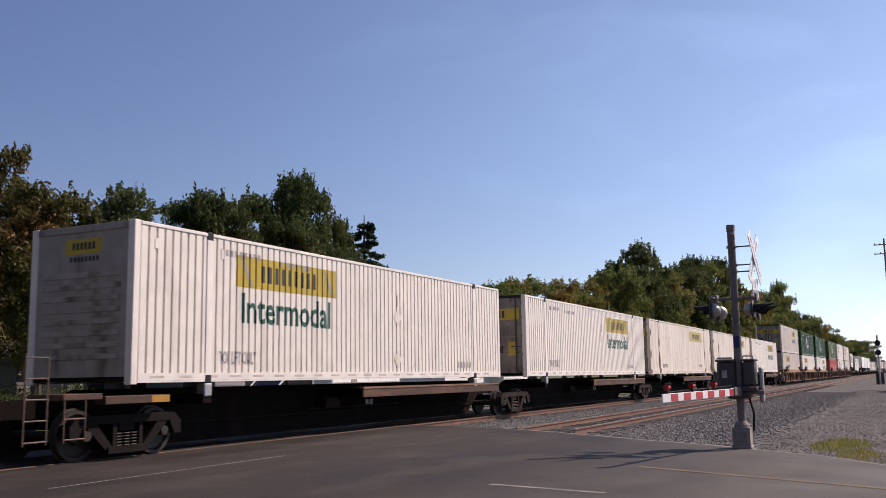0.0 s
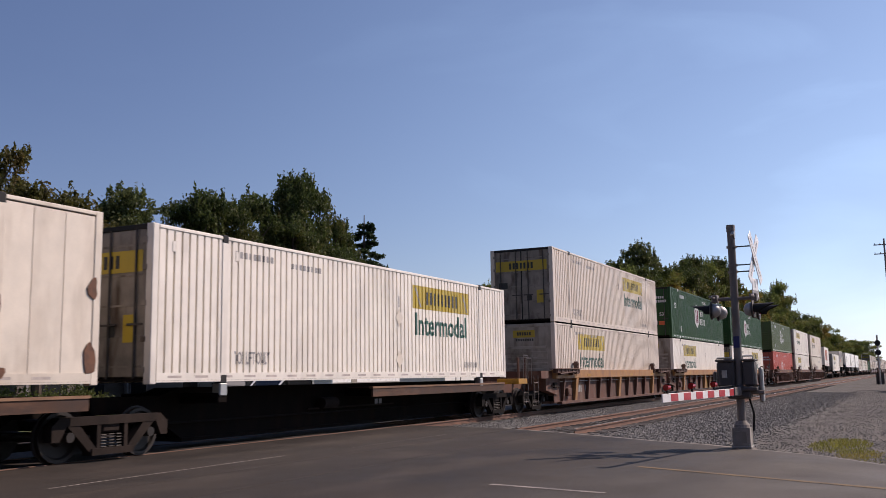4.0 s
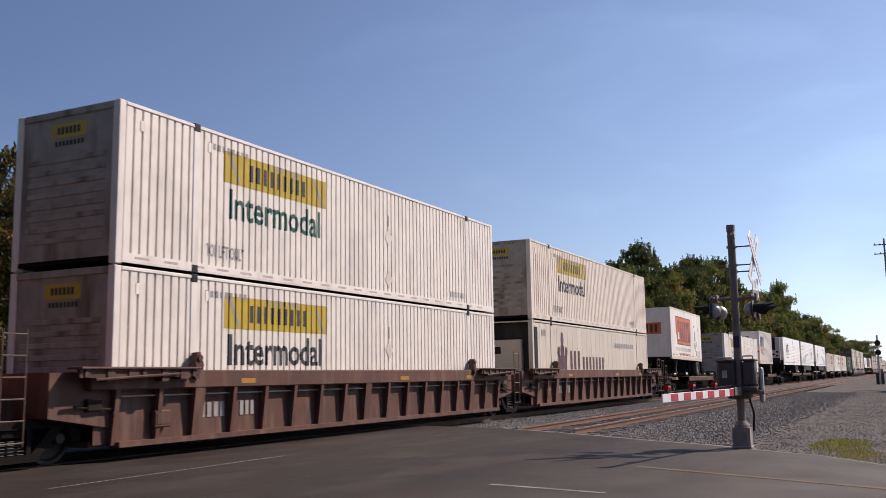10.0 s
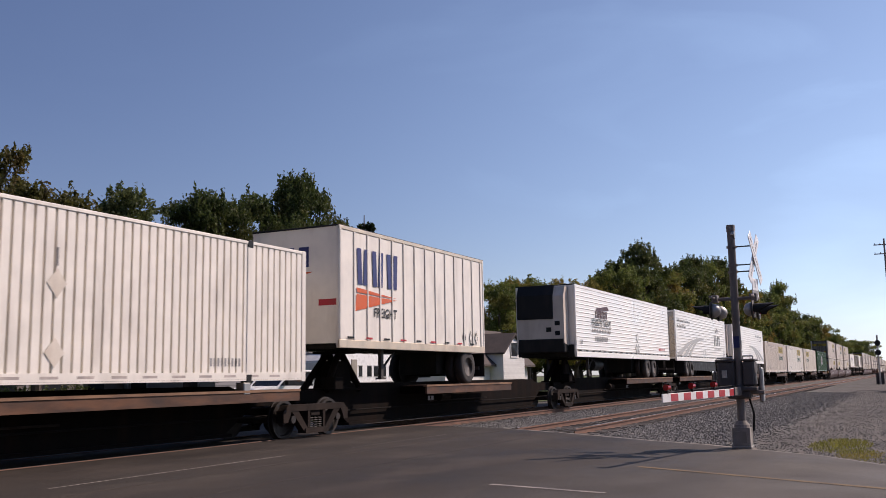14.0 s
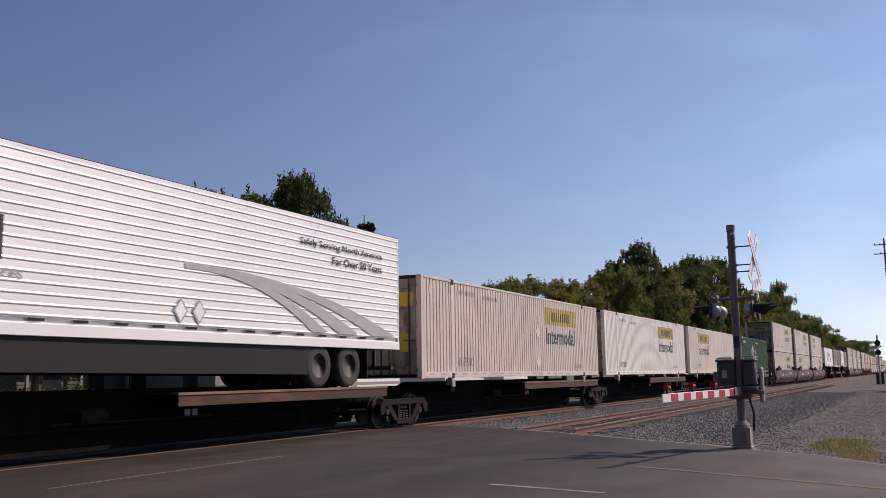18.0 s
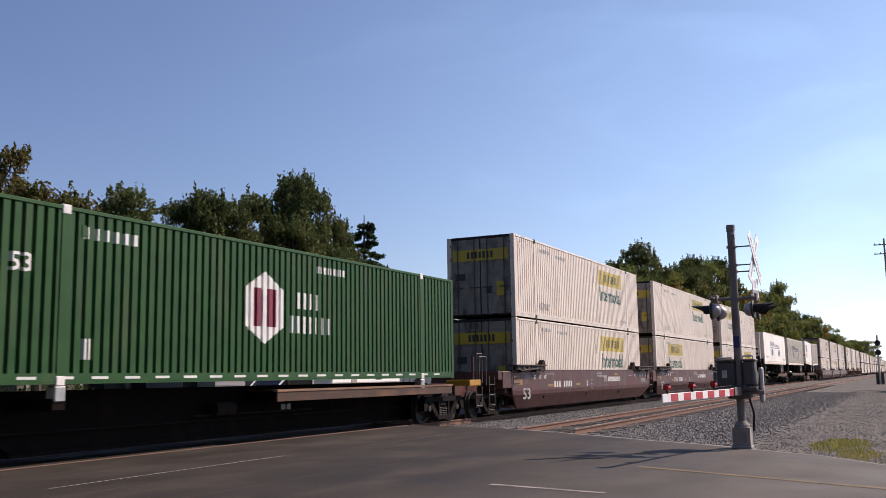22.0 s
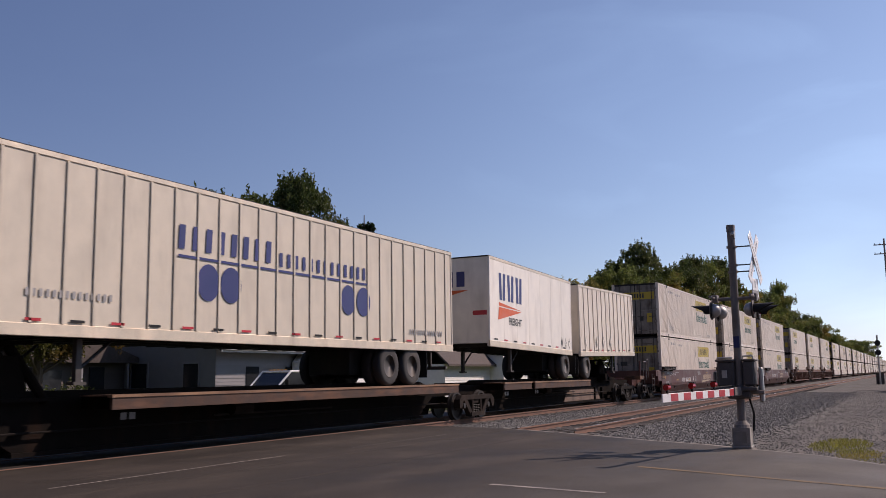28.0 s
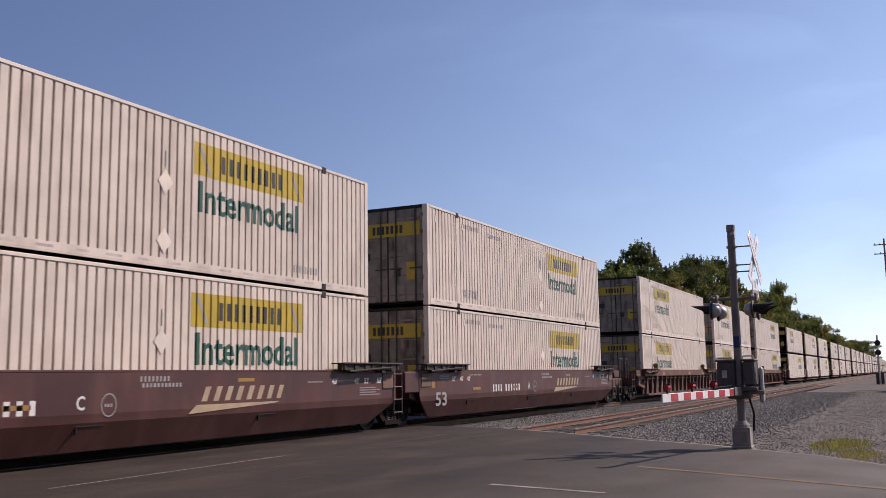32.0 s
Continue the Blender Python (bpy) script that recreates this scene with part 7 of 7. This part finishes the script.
camper = thing("camper_trailer", "white travel camper with dark side windows", "camper", at=(39.9, 27.6, -0.15), turn=4)
b = prism(bmesh.new(), ((0, 0.55), (8.1, 0.55), (8.1, 2.75), (0.5, 2.75), (0, 2.35)), -1.2, 1.2)
bmesh.ops.bevel(b, geom=b.edges[:], offset=0.06, segments=2, affect="EDGES")
part("body", b, TRUCK_WHITE, camper)
for x0, x1 in ((0.7, 1.9), (2.9, 3.3), (3.9, 4.4), (4.7, 5.2), (5.5, 6.2), (6.6, 7.5)):
    w = part("window", box(bmesh.new(), x0, x1, -1.225, -1.195, 1.55, 2.1, 0.01), GLASS_DARK, camper)
    part("window_frame", box(box(bmesh.new(), x0 - 0.04, x1 + 0.04, -1.22, -1.19, 2.1, 2.14), x0 - 0.04, x1 + 0.04, -1.22, -1.19, 1.51, 1.55), GALV, w)
part("door", box(bmesh.new(), 2.05, 2.7, -1.22, -1.19, 0.7, 2.45, 0.01), WHITE_END, camper)
part("stripe", box(bmesh.new(), 0.1, 8.0, -1.21, -1.199, 1.1, 1.25), INK_GREY, camper)
part("roof_cover", box(bmesh.new(), 0.5, 8.1, -1.15, 1.15, 2.75, 2.82, 0.02), GALV, camper)
for x in (3.0, 3.9):
    part("wheel", shared("cartyre", tyre, RUBBER, True), RUBBER, camper, at=(x, -1.05, 0.37))
part("tow_bar", box(bmesh.new(), -1.2, 0.1, -0.1, 0.1, 0.5, 0.62), BLACK, camper)


# ---- houses behind the tracks
FAR_WHITE = material("white_house_paint", (0.66, 0.65, 0.63), 0.6, vary=0.06, grain=0.03, bump=0.03)


def clapboards(wall, x0, x1, y, z0, z1, step=0.16):
    """Lapped boards on a wall that faces -y, each its own piece."""
    z = z0
    while z < z1 - 0.01:
        t = min(z + step, z1)
        bm = bmesh.new()
        v = [bm.verts.new(p) for p in ((x0, y - 0.025, z), (x1, y - 0.025, z), (x1, y - 0.008, t), (x0, y - 0.008, t), (x0, y, z), (x1, y, z))]
        bm.faces.new(v[:4])
        bm.faces.new((v[4], v[5], v[1], v[0]))
        part("clapboard", bm, wall.data.materials[0], wall)
        z = t


hx, hy0, hy1, ez, rz = 34.0, 28.9, 36.3, 2.80, 4.95
house = thing("house", "white clapboard house with a grey shingle roof", "house", at=(0, 0, -0.15))
mid = (28.3 + hy1) / 2
gable = bmesh.new()
a = [gable.verts.new(p) for p in ((hx, hy0, 0), (hx, hy1, 0), (hx, hy1, ez + 0.1), (hx, mid, rz), (hx, hy0, ez + 0.2))]
c = [gable.verts.new((hx + 0.2, v.co.y, v.co.z)) for v in a]
gable.faces.new(a)
gable.faces.new(c[::-1])
for i in range(5):
    gable.faces.new((a[(i + 1) % 5], a[i], c[i], c[(i + 1) % 5]))
part("wall", gable, SIDING, house, "white gable wall in shade")
clapboards(part("wall", box(bmesh.new(), hx + 0.2, 42, hy0, hy0 + 0.2, 0, ez + 0.1), SIDING, house), hx, 42, hy0, 0.1, ez)
part("wall", box(bmesh.new(), 41.8, 42, hy0 + 0.2, hy1, 0, ez), SIDING, house)
part("wall", box(bmesh.new(), hx + 0.2, 41.8, hy1 - 0.2, hy1, 0, ez), SIDING, house)
roof = bmesh.new()
for y0, s in ((28.2, 1), (hy1 + 0.5, -1)):
    v = [roof.verts.new(p) for p in ((hx - 0.45, y0, ez - 0.02), (42.4, y0, ez - 0.02), (42.4, mid, rz + 0.12), (hx - 0.45, mid, rz + 0.12))]
    w = [roof.verts.new((q.co.x, q.co.y, q.co.z + 0.14)) for q in v]
    roof.faces.new(v)
    roof.faces.new(w[::-1])
    for i in range(4):
        roof.faces.new((v[(i + 1) % 4], v[i], w[i], w[(i + 1) % 4]))
rf = part("roof", roof, SHINGLE, house, "grey-brown shingle roof")
for k in range(13):
    t0 = k / 13
    y, z = 28.2 + (mid - 28.2) * t0, ez + 0.12 + (rz + 0.14 - ez) * t0
    part("shingle_course", box(bmesh.new(), hx - 0.45, 42.4, y - 0.02, y + 0.10, z + 0.0, z + 0.035), SHINGLE, rf)
part("vent_pipe", rod(bmesh.new(), (39.5, 31.2, rz - 0.7), (39.5, 31.2, rz + 0.25), 0.06), TRUCK_WHITE, rf, "white roof vent")
part("fascia", box(bmesh.new(), hx - 0.45, 42.4, 28.17, 28.22, ez - 0.06, ez + 0.14), GALV, house)
part("gutter", box(bmesh.new(), hx - 0.3, 42.3, 28.08, 28.17, ez + 0.02, ez + 0.12, 0.02), GALV, house)
for y, z0, z1, wd in ((30.35, 0.9, 2.25, 0.9), (33.6, 0.5, 2.3, 1.0)):
    win = part("window", box(bmesh.new(), hx - 0.03, hx + 0.02, y - wd / 2, y + wd / 2, z0, z1), GLASS_DARK, house)
    fr = bmesh.new()
    for q in ((y - wd / 2 - 0.08, y - wd / 2, z0 - 0.08, z1 + 0.08), (y + wd / 2, y + wd / 2 + 0.08, z0 - 0.08, z1 + 0.08), (y - wd / 2, y + wd / 2, z1, z1 + 0.08), (y - wd / 2, y + wd / 2, z0 - 0.08, z0)):
        box(fr, hx - 0.05, hx + 0.01, *q)
    part("frame", fr, SIDING, win)
for x0, x1 in ((36.2, 37.2), (39.4, 40.4)):
    part("window", box(bmesh.new(), x0, x1, hy0 - 0.05, hy0 + 0.02, 0.9, 2.1), GLASS_DARK, house)
wing = thing("house_wing", "low brown porch wing with a shallow roof", "house", at=(0, 0, -0.15))
clapboards(part("wall", box(bmesh.new(), 27.5, 33.6, 34.2, 39.5, 0, 2.35), WING_WALL, wing), 27.5, 33.6, 34.2, 0.1, 2.35)
wr = prism(bmesh.new(), ((27.0, 2.35), (33.95, 2.35), (33.95, 2.6), (30.6, 3.7), (27.0, 2.5)), 33.6, 40)
part("roof", wr, SHINGLE, wing)
part("door", box(bmesh.new(), 31.4, 32.3, 34.14, 34.2, 0.15, 2.15), GLASS_DARK, wing)
part("window", box(bmesh.new(), 28.6, 29.8, 34.13, 34.2, 0.9, 2.0), GLASS_DARK, wing)
for x in (27.6, 30.5, 33.3):
    part("porch_post", box(bmesh.new(), x, x + 0.12, 33.7, 33.82, 0, 2.35), SIDING, wing)


# a second white house, further along, with a front gable
far_house = thing("house", "white clapboard house with a dark roof and a front gable", "house", at=(0, 0, -0.15))
clapboards(part("wall", box(bmesh.new(), 52.0, 66.0, 26.0, 30.6, 0, 2.25), FAR_WHITE, far_house), 52.0, 58.9, 26.0, 0.1, 2.25)
fr = bmesh.new()
for y0, y1 in ((25.5, 28.3), (31.1, 28.3)):
    v = [fr.verts.new(p) for p in ((51.6, y0, 2.1), (66.4, y0, 2.1), (66.4, y1, 4.7), (51.6, y1, 4.7))]
    w = [fr.verts.new((q.co.x, q.co.y, q.co.z + 0.14)) for q in v]
    fr.faces.new(v)
    fr.faces.new(w[::-1])
    for i in range(4):
        fr.faces.new((v[(i + 1) % 4], v[i], w[i], w[(i + 1) % 4]))
part("roof", fr, SHINGLE, far_house, "dark shingle roof")
GX0, GX1, GZ0, GZ1 = 59.0, 62.9, 3.05, 4.30
gm = (GX0 + GX1) / 2
front = part("front_gable", prism(bmesh.new(), ((GX0, 0), (GX1, 0), (GX1, GZ0), (gm, GZ1), (GX0, GZ0)), 25.0, 28.2), FAR_WHITE, far_house, "white front gable")
clapboards(front, GX0, GX1, 25.0, 1.0, GZ0, 0.14)
part("gable_roof", prism(bmesh.new(), ((GX0 - 0.2, GZ0 - 0.12), (gm, GZ1 + 0.02), (GX1 + 0.2, GZ0 - 0.12), (GX1 + 0.2, GZ0), (gm, GZ1 + 0.16), (GX0 - 0.2, GZ0)), 24.8, 28.2), SHINGLE, far_house)
fw = part("window", box(bmesh.new(), 60.35, 61.45, 24.95, 25.01, 2.8, 3.75), GLASS_DARK, far_house)
for q in ((60.25, 60.35, 2.7, 3.85), (61.45, 61.55, 2.7, 3.85), (60.35, 61.45, 3.75, 3.85), (60.35, 61.45, 2.7, 2.8)):
    part("window_frame", box(bmesh.new(), q[0], q[1], 24.93, 25.0, q[2], q[3]), FAR_WHITE, fw)


# ---- trees and bushes
def leaf_cloud(blobs, count, size, seed, droop=0.0, flatness=1.0):
    """Small leaf blades strewn through the outer parts of lumps (x, y, z, rx, rz)."""
    rng = np.random.default_rng(seed)
    wts = np.array([b[3] * b[3] * b[4] for b in blobs]) ** 0.7
    pick_ = rng.choice(len(blobs), count, p=wts / wts.sum())
    bl = np.array(blobs)[pick_]
    d = rng.normal(size=(count, 3))
    d /= np.linalg.norm(d, axis=1)[:, None]
    r = rng.random(count) ** 0.33
    lump = 1 + 0.22 * np.sin(d[:, 0] * 7 + pick_) * np.sin(d[:, 1] * 6 + 2 * pick_) + 0.15 * np.sin(d[:, 2] * 9 + pick_)
    pos = bl[:, :3] + d * np.stack([bl[:, 3], bl[:, 3], bl[:, 4]], 1) * (r * lump)[:, None]
    u = rng.normal(size=(count, 3))
    u[:, 2] -= droop
    u /= np.linalg.norm(u, axis=1)[:, None]
    w = np.cross(u, rng.normal(size=(count, 3)))
    w /= np.linalg.norm(w, axis=1)[:, None]
    s = size * rng.uniform(0.55, 1.35, count)[:, None]
    a, b, c, e = pos - u * s, pos + w * s * 0.55, pos + u * s, pos - w * s * 0.55
    verts = np.stack([a, b, c, e], 1).reshape(-1, 3)
    me = bpy.data.meshes.new("m")
    me.vertices.add(len(verts))
    me.vertices.foreach_set("co", verts.ravel())
    me.loops.add(4 * count)
    me.loops.foreach_set("vertex_index", np.arange(4 * count))
    me.polygons.add(count)
    me.polygons.foreach_set("loop_start", np.arange(count) * 4)
    me.update(calc_edges=True)
    me.validate()
    return me


def tree_kind(seed, leaves, count, size, form):
    """Trunk and crown meshes of a tree 10 m high."""
    r = random.Random(seed)
    trunk = bmesh.new()
    blobs, sprays = [], []
    if form == "spruce":
        rod(trunk, (0, 0, 0), (0, 0, 9.9), 0.2, 0.02, seg=8)
        z = 1.0
        while z < 9.8:
            reach = ((10 - z) * 0.30 + 0.15) * r.uniform(0.75, 1.2)
            n = 5
            for k in range(n):
                a = r.uniform(0, 6.28)
                for j in (0.45, 0.75, 1.0):
                    blobs.append((cos(a) * reach * j, sin(a) * reach * j, z - 0.22 * reach * j + r.uniform(-0.15, 0.15), 0.14 + 0.12 * reach * (1.2 - j), 0.10 + 0.03 * reach))
                rod(trunk, (0, 0, z), (cos(a) * reach * 0.9, sin(a) * reach * 0.9, z - 0.25 * reach), 0.03, 0.01, seg=4)
            z += 0.52
    else:
        top = {"round": 0.62, "airy": 0.70, "tall": 0.75}[form]
        rod(trunk, (0, 0, -0.1), (0.1, 0, 3.2), 0.24, 0.17, seg=9)
        rod(trunk, (0.1, 0, 3.2), (0.05, 0.1, 8.2), 0.17, 0.04, seg=7)
        n = {"round": 74, "airy": 44, "tall": 80}[form]
        for k in range(n):
            a, h = r.uniform(0, 6.28), r.uniform(2.4, 9.2) if form != "airy" else r.uniform(4.8, 9.3)
            spread = {"round": 3.4, "airy": 3.0, "tall": 2.5}[form] * math.sqrt(max(0.02, 1 - ((h - 4.9) / 4.75) ** 2))
            d = spread * r.uniform(0.25, 1.0)
            p = (cos(a) * d, sin(a) * d, h)
            far_out = d / max(spread, 0.1)
            blobs.append((*p, r.uniform(0.35, 0.95) * (1.15 - 0.5 * far_out), r.uniform(0.3, 0.75) * (1.1 - 0.5 * far_out) * (0.7 if form == "airy" else 1)))
            for _ in range(7):
                a2, up = r.uniform(0, 6.28), r.uniform(-0.2, 1.0)
                q = blobs[-1] if len(blobs[-1]) == 5 and blobs[-1][3] > 0.3 else blobs[-2]
                sprays.append((q[0] + cos(a2) * q[3] * 1.05 * (1 - 0.5 * up), q[1] + sin(a2) * q[3] * 1.05 * (1 - 0.5 * up), q[2] + up * q[4] * 1.15, r.uniform(0.07, 0.15), r.uniform(0.18, 0.48)))
            if k % 4 == 0:
                rod(trunk, (0.08, 0, max(1.8, h - d * 0.9 - 0.4)), p, 0.07, 0.015, seg=5)
    blobs += sprays
    return mesh_of(trunk, BARK), leaf_cloud(blobs, count, size, seed, 0.5 if form == "spruce" else 0.2), leaves


KINDS = {
    "maple": [tree_kind(s, LEAF_GREEN, 30000, 0.085, "round") for s in (11, 12)],
    "light": [tree_kind(s, LEAF_LIGHT, 30000, 0.085, "round") for s in (13, 14)],
    "autumn": [tree_kind(21, LEAF_AUTUMN, 32000, 0.085, "round")],
    "locust": [tree_kind(31, LEAF_OLIVE, 20000, 0.08, "airy")],
    "tall": [tree_kind(s, LEAF_GREEN, 28000, 0.085, "tall") for s in (41, 42)],
    "turning": [tree_kind(51, LEAF_YELLOW, 26000, 0.085, "tall")],
    "spruce": [tree_kind(61, LEAF_DARK, 20000, 0.085, "spruce")],
}
for kinds in KINDS.values():
    for _, crown, leaves in kinds:
        crown.materials.append(leaves)
TREE_LABEL = {"light": "broadleaf tree in light yellow-green leaf", "maple": "leafy green broadleaf tree", "autumn": "broadleaf tree turning yellow and brown", "locust": "thin airy tree with visible limbs", "tall": "tall dense green tree", "turning": "tall tree with yellowing leaves", "spruce": "dark spruce with drooping branches"}


def plant(kind, x, y, height, wide=1.0, turn=0.0, pick_=0):
    trunk, crown, _ = KINDS[kind][pick_ % len(KINDS[kind])]
    s = height / 10
    ob = thing("spruce_tree" if kind == "spruce" else "tree", TREE_LABEL[kind], "tree", "trees behind the tracks", at=(x, y, -0.15), turn=turn)
    for name, me in (("trunk", trunk), ("crown", crown)):
        o = part(name, me, None, ob)
        o.scale = (s * wide, s * wide, s)
    return ob


rt = random.Random(77)
for kind, x, y, h, w in (
        ("autumn", 25.0, 30.0, 9.6, 1.05), ("autumn", 27.6, 36.0, 12.7, 0.75), ("maple", 20.0, 33.0, 11.5, 1.0),
        ("locust", 47.4, 49.0, 15.6, 0.95), ("maple", 51.5, 48.5, 12.5, 0.9), ("maple", 57.5, 52.0, 14.0, 1.1), ("tall", 70.5, 47.0, 14.5, 1.0), ("maple", 66.0, 46.0, 12.5, 1.1), ("maple", 40.5, 50.0, 12.2, 1.0), ("spruce", 53.0, 44.0, 11.0, 0.9), ("tall", 56.2, 50.5, 17.4, 0.72), ("tall", 58.2, 49.5, 17.6, 0.8), ("tall", 62.0, 50.0, 18.2, 0.8), ("tall", 66.5, 51.5, 19.0, 0.6),
        ("tall", 69.6, 50.5, 22.0, 0.7), ("tall", 73.2, 51.0, 21.6, 0.65), ("tall", 66.0, 47.5, 16.8, 0.9), ("spruce", 80.6, 49.3, 18.3, 1.2), ("tall", 76.6, 50.0, 18.6, 0.7), ("maple", 73.0, 53.0, 16.5, 0.9),
        ("tall", 52.0, 55.0, 14.5, 1.1), ("maple", 46.0, 56.0, 12.0, 1.2), ("tall", 35.0, 50.0, 11.5, 1.2)):
    plant(kind, x, y, h, w, rt.uniform(0, 360), rt.randrange(4))
for k, (kind, x, h, w) in enumerate((
        ("light", 70.0, 9.0, 1.1), ("turning", 75.0, 9.4, 1.1), ("light", 80.5, 10.4, 1.1), ("turning", 86.0, 10.4, 1.15), ("light", 92.0, 10.2, 1.2), ("turning", 98.5, 11.2, 1.1), ("light", 105.0, 13.6, 1.0),
        ("tall", 111.5, 15.6, 1.0), ("locust", 123.5, 18.6, 0.8), ("tall", 119.0, 15.4, 1.0), ("light", 128.0, 16.0, 1.0), ("turning", 136.0, 15.6, 1.1), ("tall", 144.0, 17.6, 1.0), ("tall", 153.0, 20.8, 0.8), ("light", 160.0, 20.6, 0.8),
        ("tall", 171.0, 22.4, 0.8), ("turning", 180.0, 18.0, 1.1), ("light", 192.0, 18.4, 1.1), ("turning", 205.0, 18.0, 1.1), ("tall", 219.0, 20.0, 1.0), ("light", 234.0, 20.5, 1.0), ("light", 255.0, 24.4, 0.62), ("tall", 262.0, 22.0, 0.9),
        ("light", 282.0, 17.5, 1.3), ("tall", 305.0, 17.5, 1.3), ("light", 330.0, 18.0, 1.4), ("turning", 356.0, 18.2, 1.4), ("light", 390.0, 17.0, 1.5), ("tall", 430.0, 16.5, 1.5), ("light", 475.0, 16.0, 1.7), ("tall", 520.0, 16.0, 1.7), ("light", 570.0, 17.0, 1.8), ("tall", 640.0, 18.5, 1.8), ("light", 720.0, 20.5, 1.9))):
    plant(kind, x, 30.0 + (k % 3) * 0.8, h * (1.06 if x < 270 else 1.12), w, rt.uniform(0, 360), k)
for k in range(40):
    x = 66 + k * 6.0
    plant(("light", "turning", "tall")[k % 3], x, 36.0 + rt.uniform(-1, 3), 6.5 + 0.055 * (x - 60) + rt.uniform(-1, 1), 1.4, rt.uniform(0, 360), k)


def bush(x, y, h, w, leaves, seed):
    ob = thing("bush", "low dense green bush beside the house", "bush", at=(x, y, -0.15))
    r = random.Random(seed)
    me = leaf_cloud([(r.uniform(-w, w), r.uniform(-0.6, 0.6), h * r.uniform(0.3, 0.7), 0.55, h * 0.42) for _ in range(9)], 3500, 0.06, seed)
    me.materials.append(leaves)
    part("leaves", me, None, ob)
    st = bmesh.new()
    for k in range(5):
        rod(st, (r.uniform(-w, w) * 0.5, 0, 0), (r.uniform(-w, w), 0, h * 0.6), 0.03, 0.01, seg=5)
    part("stems", st, BARK, ob)


bush(26.5, 31.0, 1.5, 2.2, LEAF_GREEN, 1)
bush(23.0, 29.0, 1.3, 2.4, LEAF_GREEN, 2)
bush(29.6, 32.4, 1.1, 1.6, LEAF_OLIVE, 3)
bush(33.6, 27.4, 0.9, 0.8, LEAF_OLIVE, 4)

# street's end behind the camera: unseen buildings and trees added to block sky light
for x0, x1, y0, y1, h in ((-42, -26, -30, 9, 8.5), (-46, -28, 19, 44, 7.5), (-24, 14, -46, -34, 7.0)):
    ob = thing("brick_building", "unseen plain brick block added to hold off sky light", "building", at=(x0, y0, -0.2))
    part("wall", box(bmesh.new(), 0, x1 - x0, 0, y1 - y0, 0, h), material("dull_brick", (0.11, 0.07, 0.055), 0.9, vary=0.2, scale=1.5, grain=0.2, grain_scale=20, bump=0.2), ob)
    part("roof", box(bmesh.new(), -0.3, x1 - x0 + 0.3, -0.3, y1 - y0 + 0.3, h, h + 0.3), SHINGLE, ob)
for x, y, h in ((-14, 24, 13), (-4, 27, 12), (6, 30, 13), (13, 33, 12), (-20, 30, 14), (-30, 14, 12), (-22, -2, 12), (-18, -14, 13)):
    plant("maple", x, y, h, 1.1, rt.uniform(0, 360), rt.randrange(2))

motions()
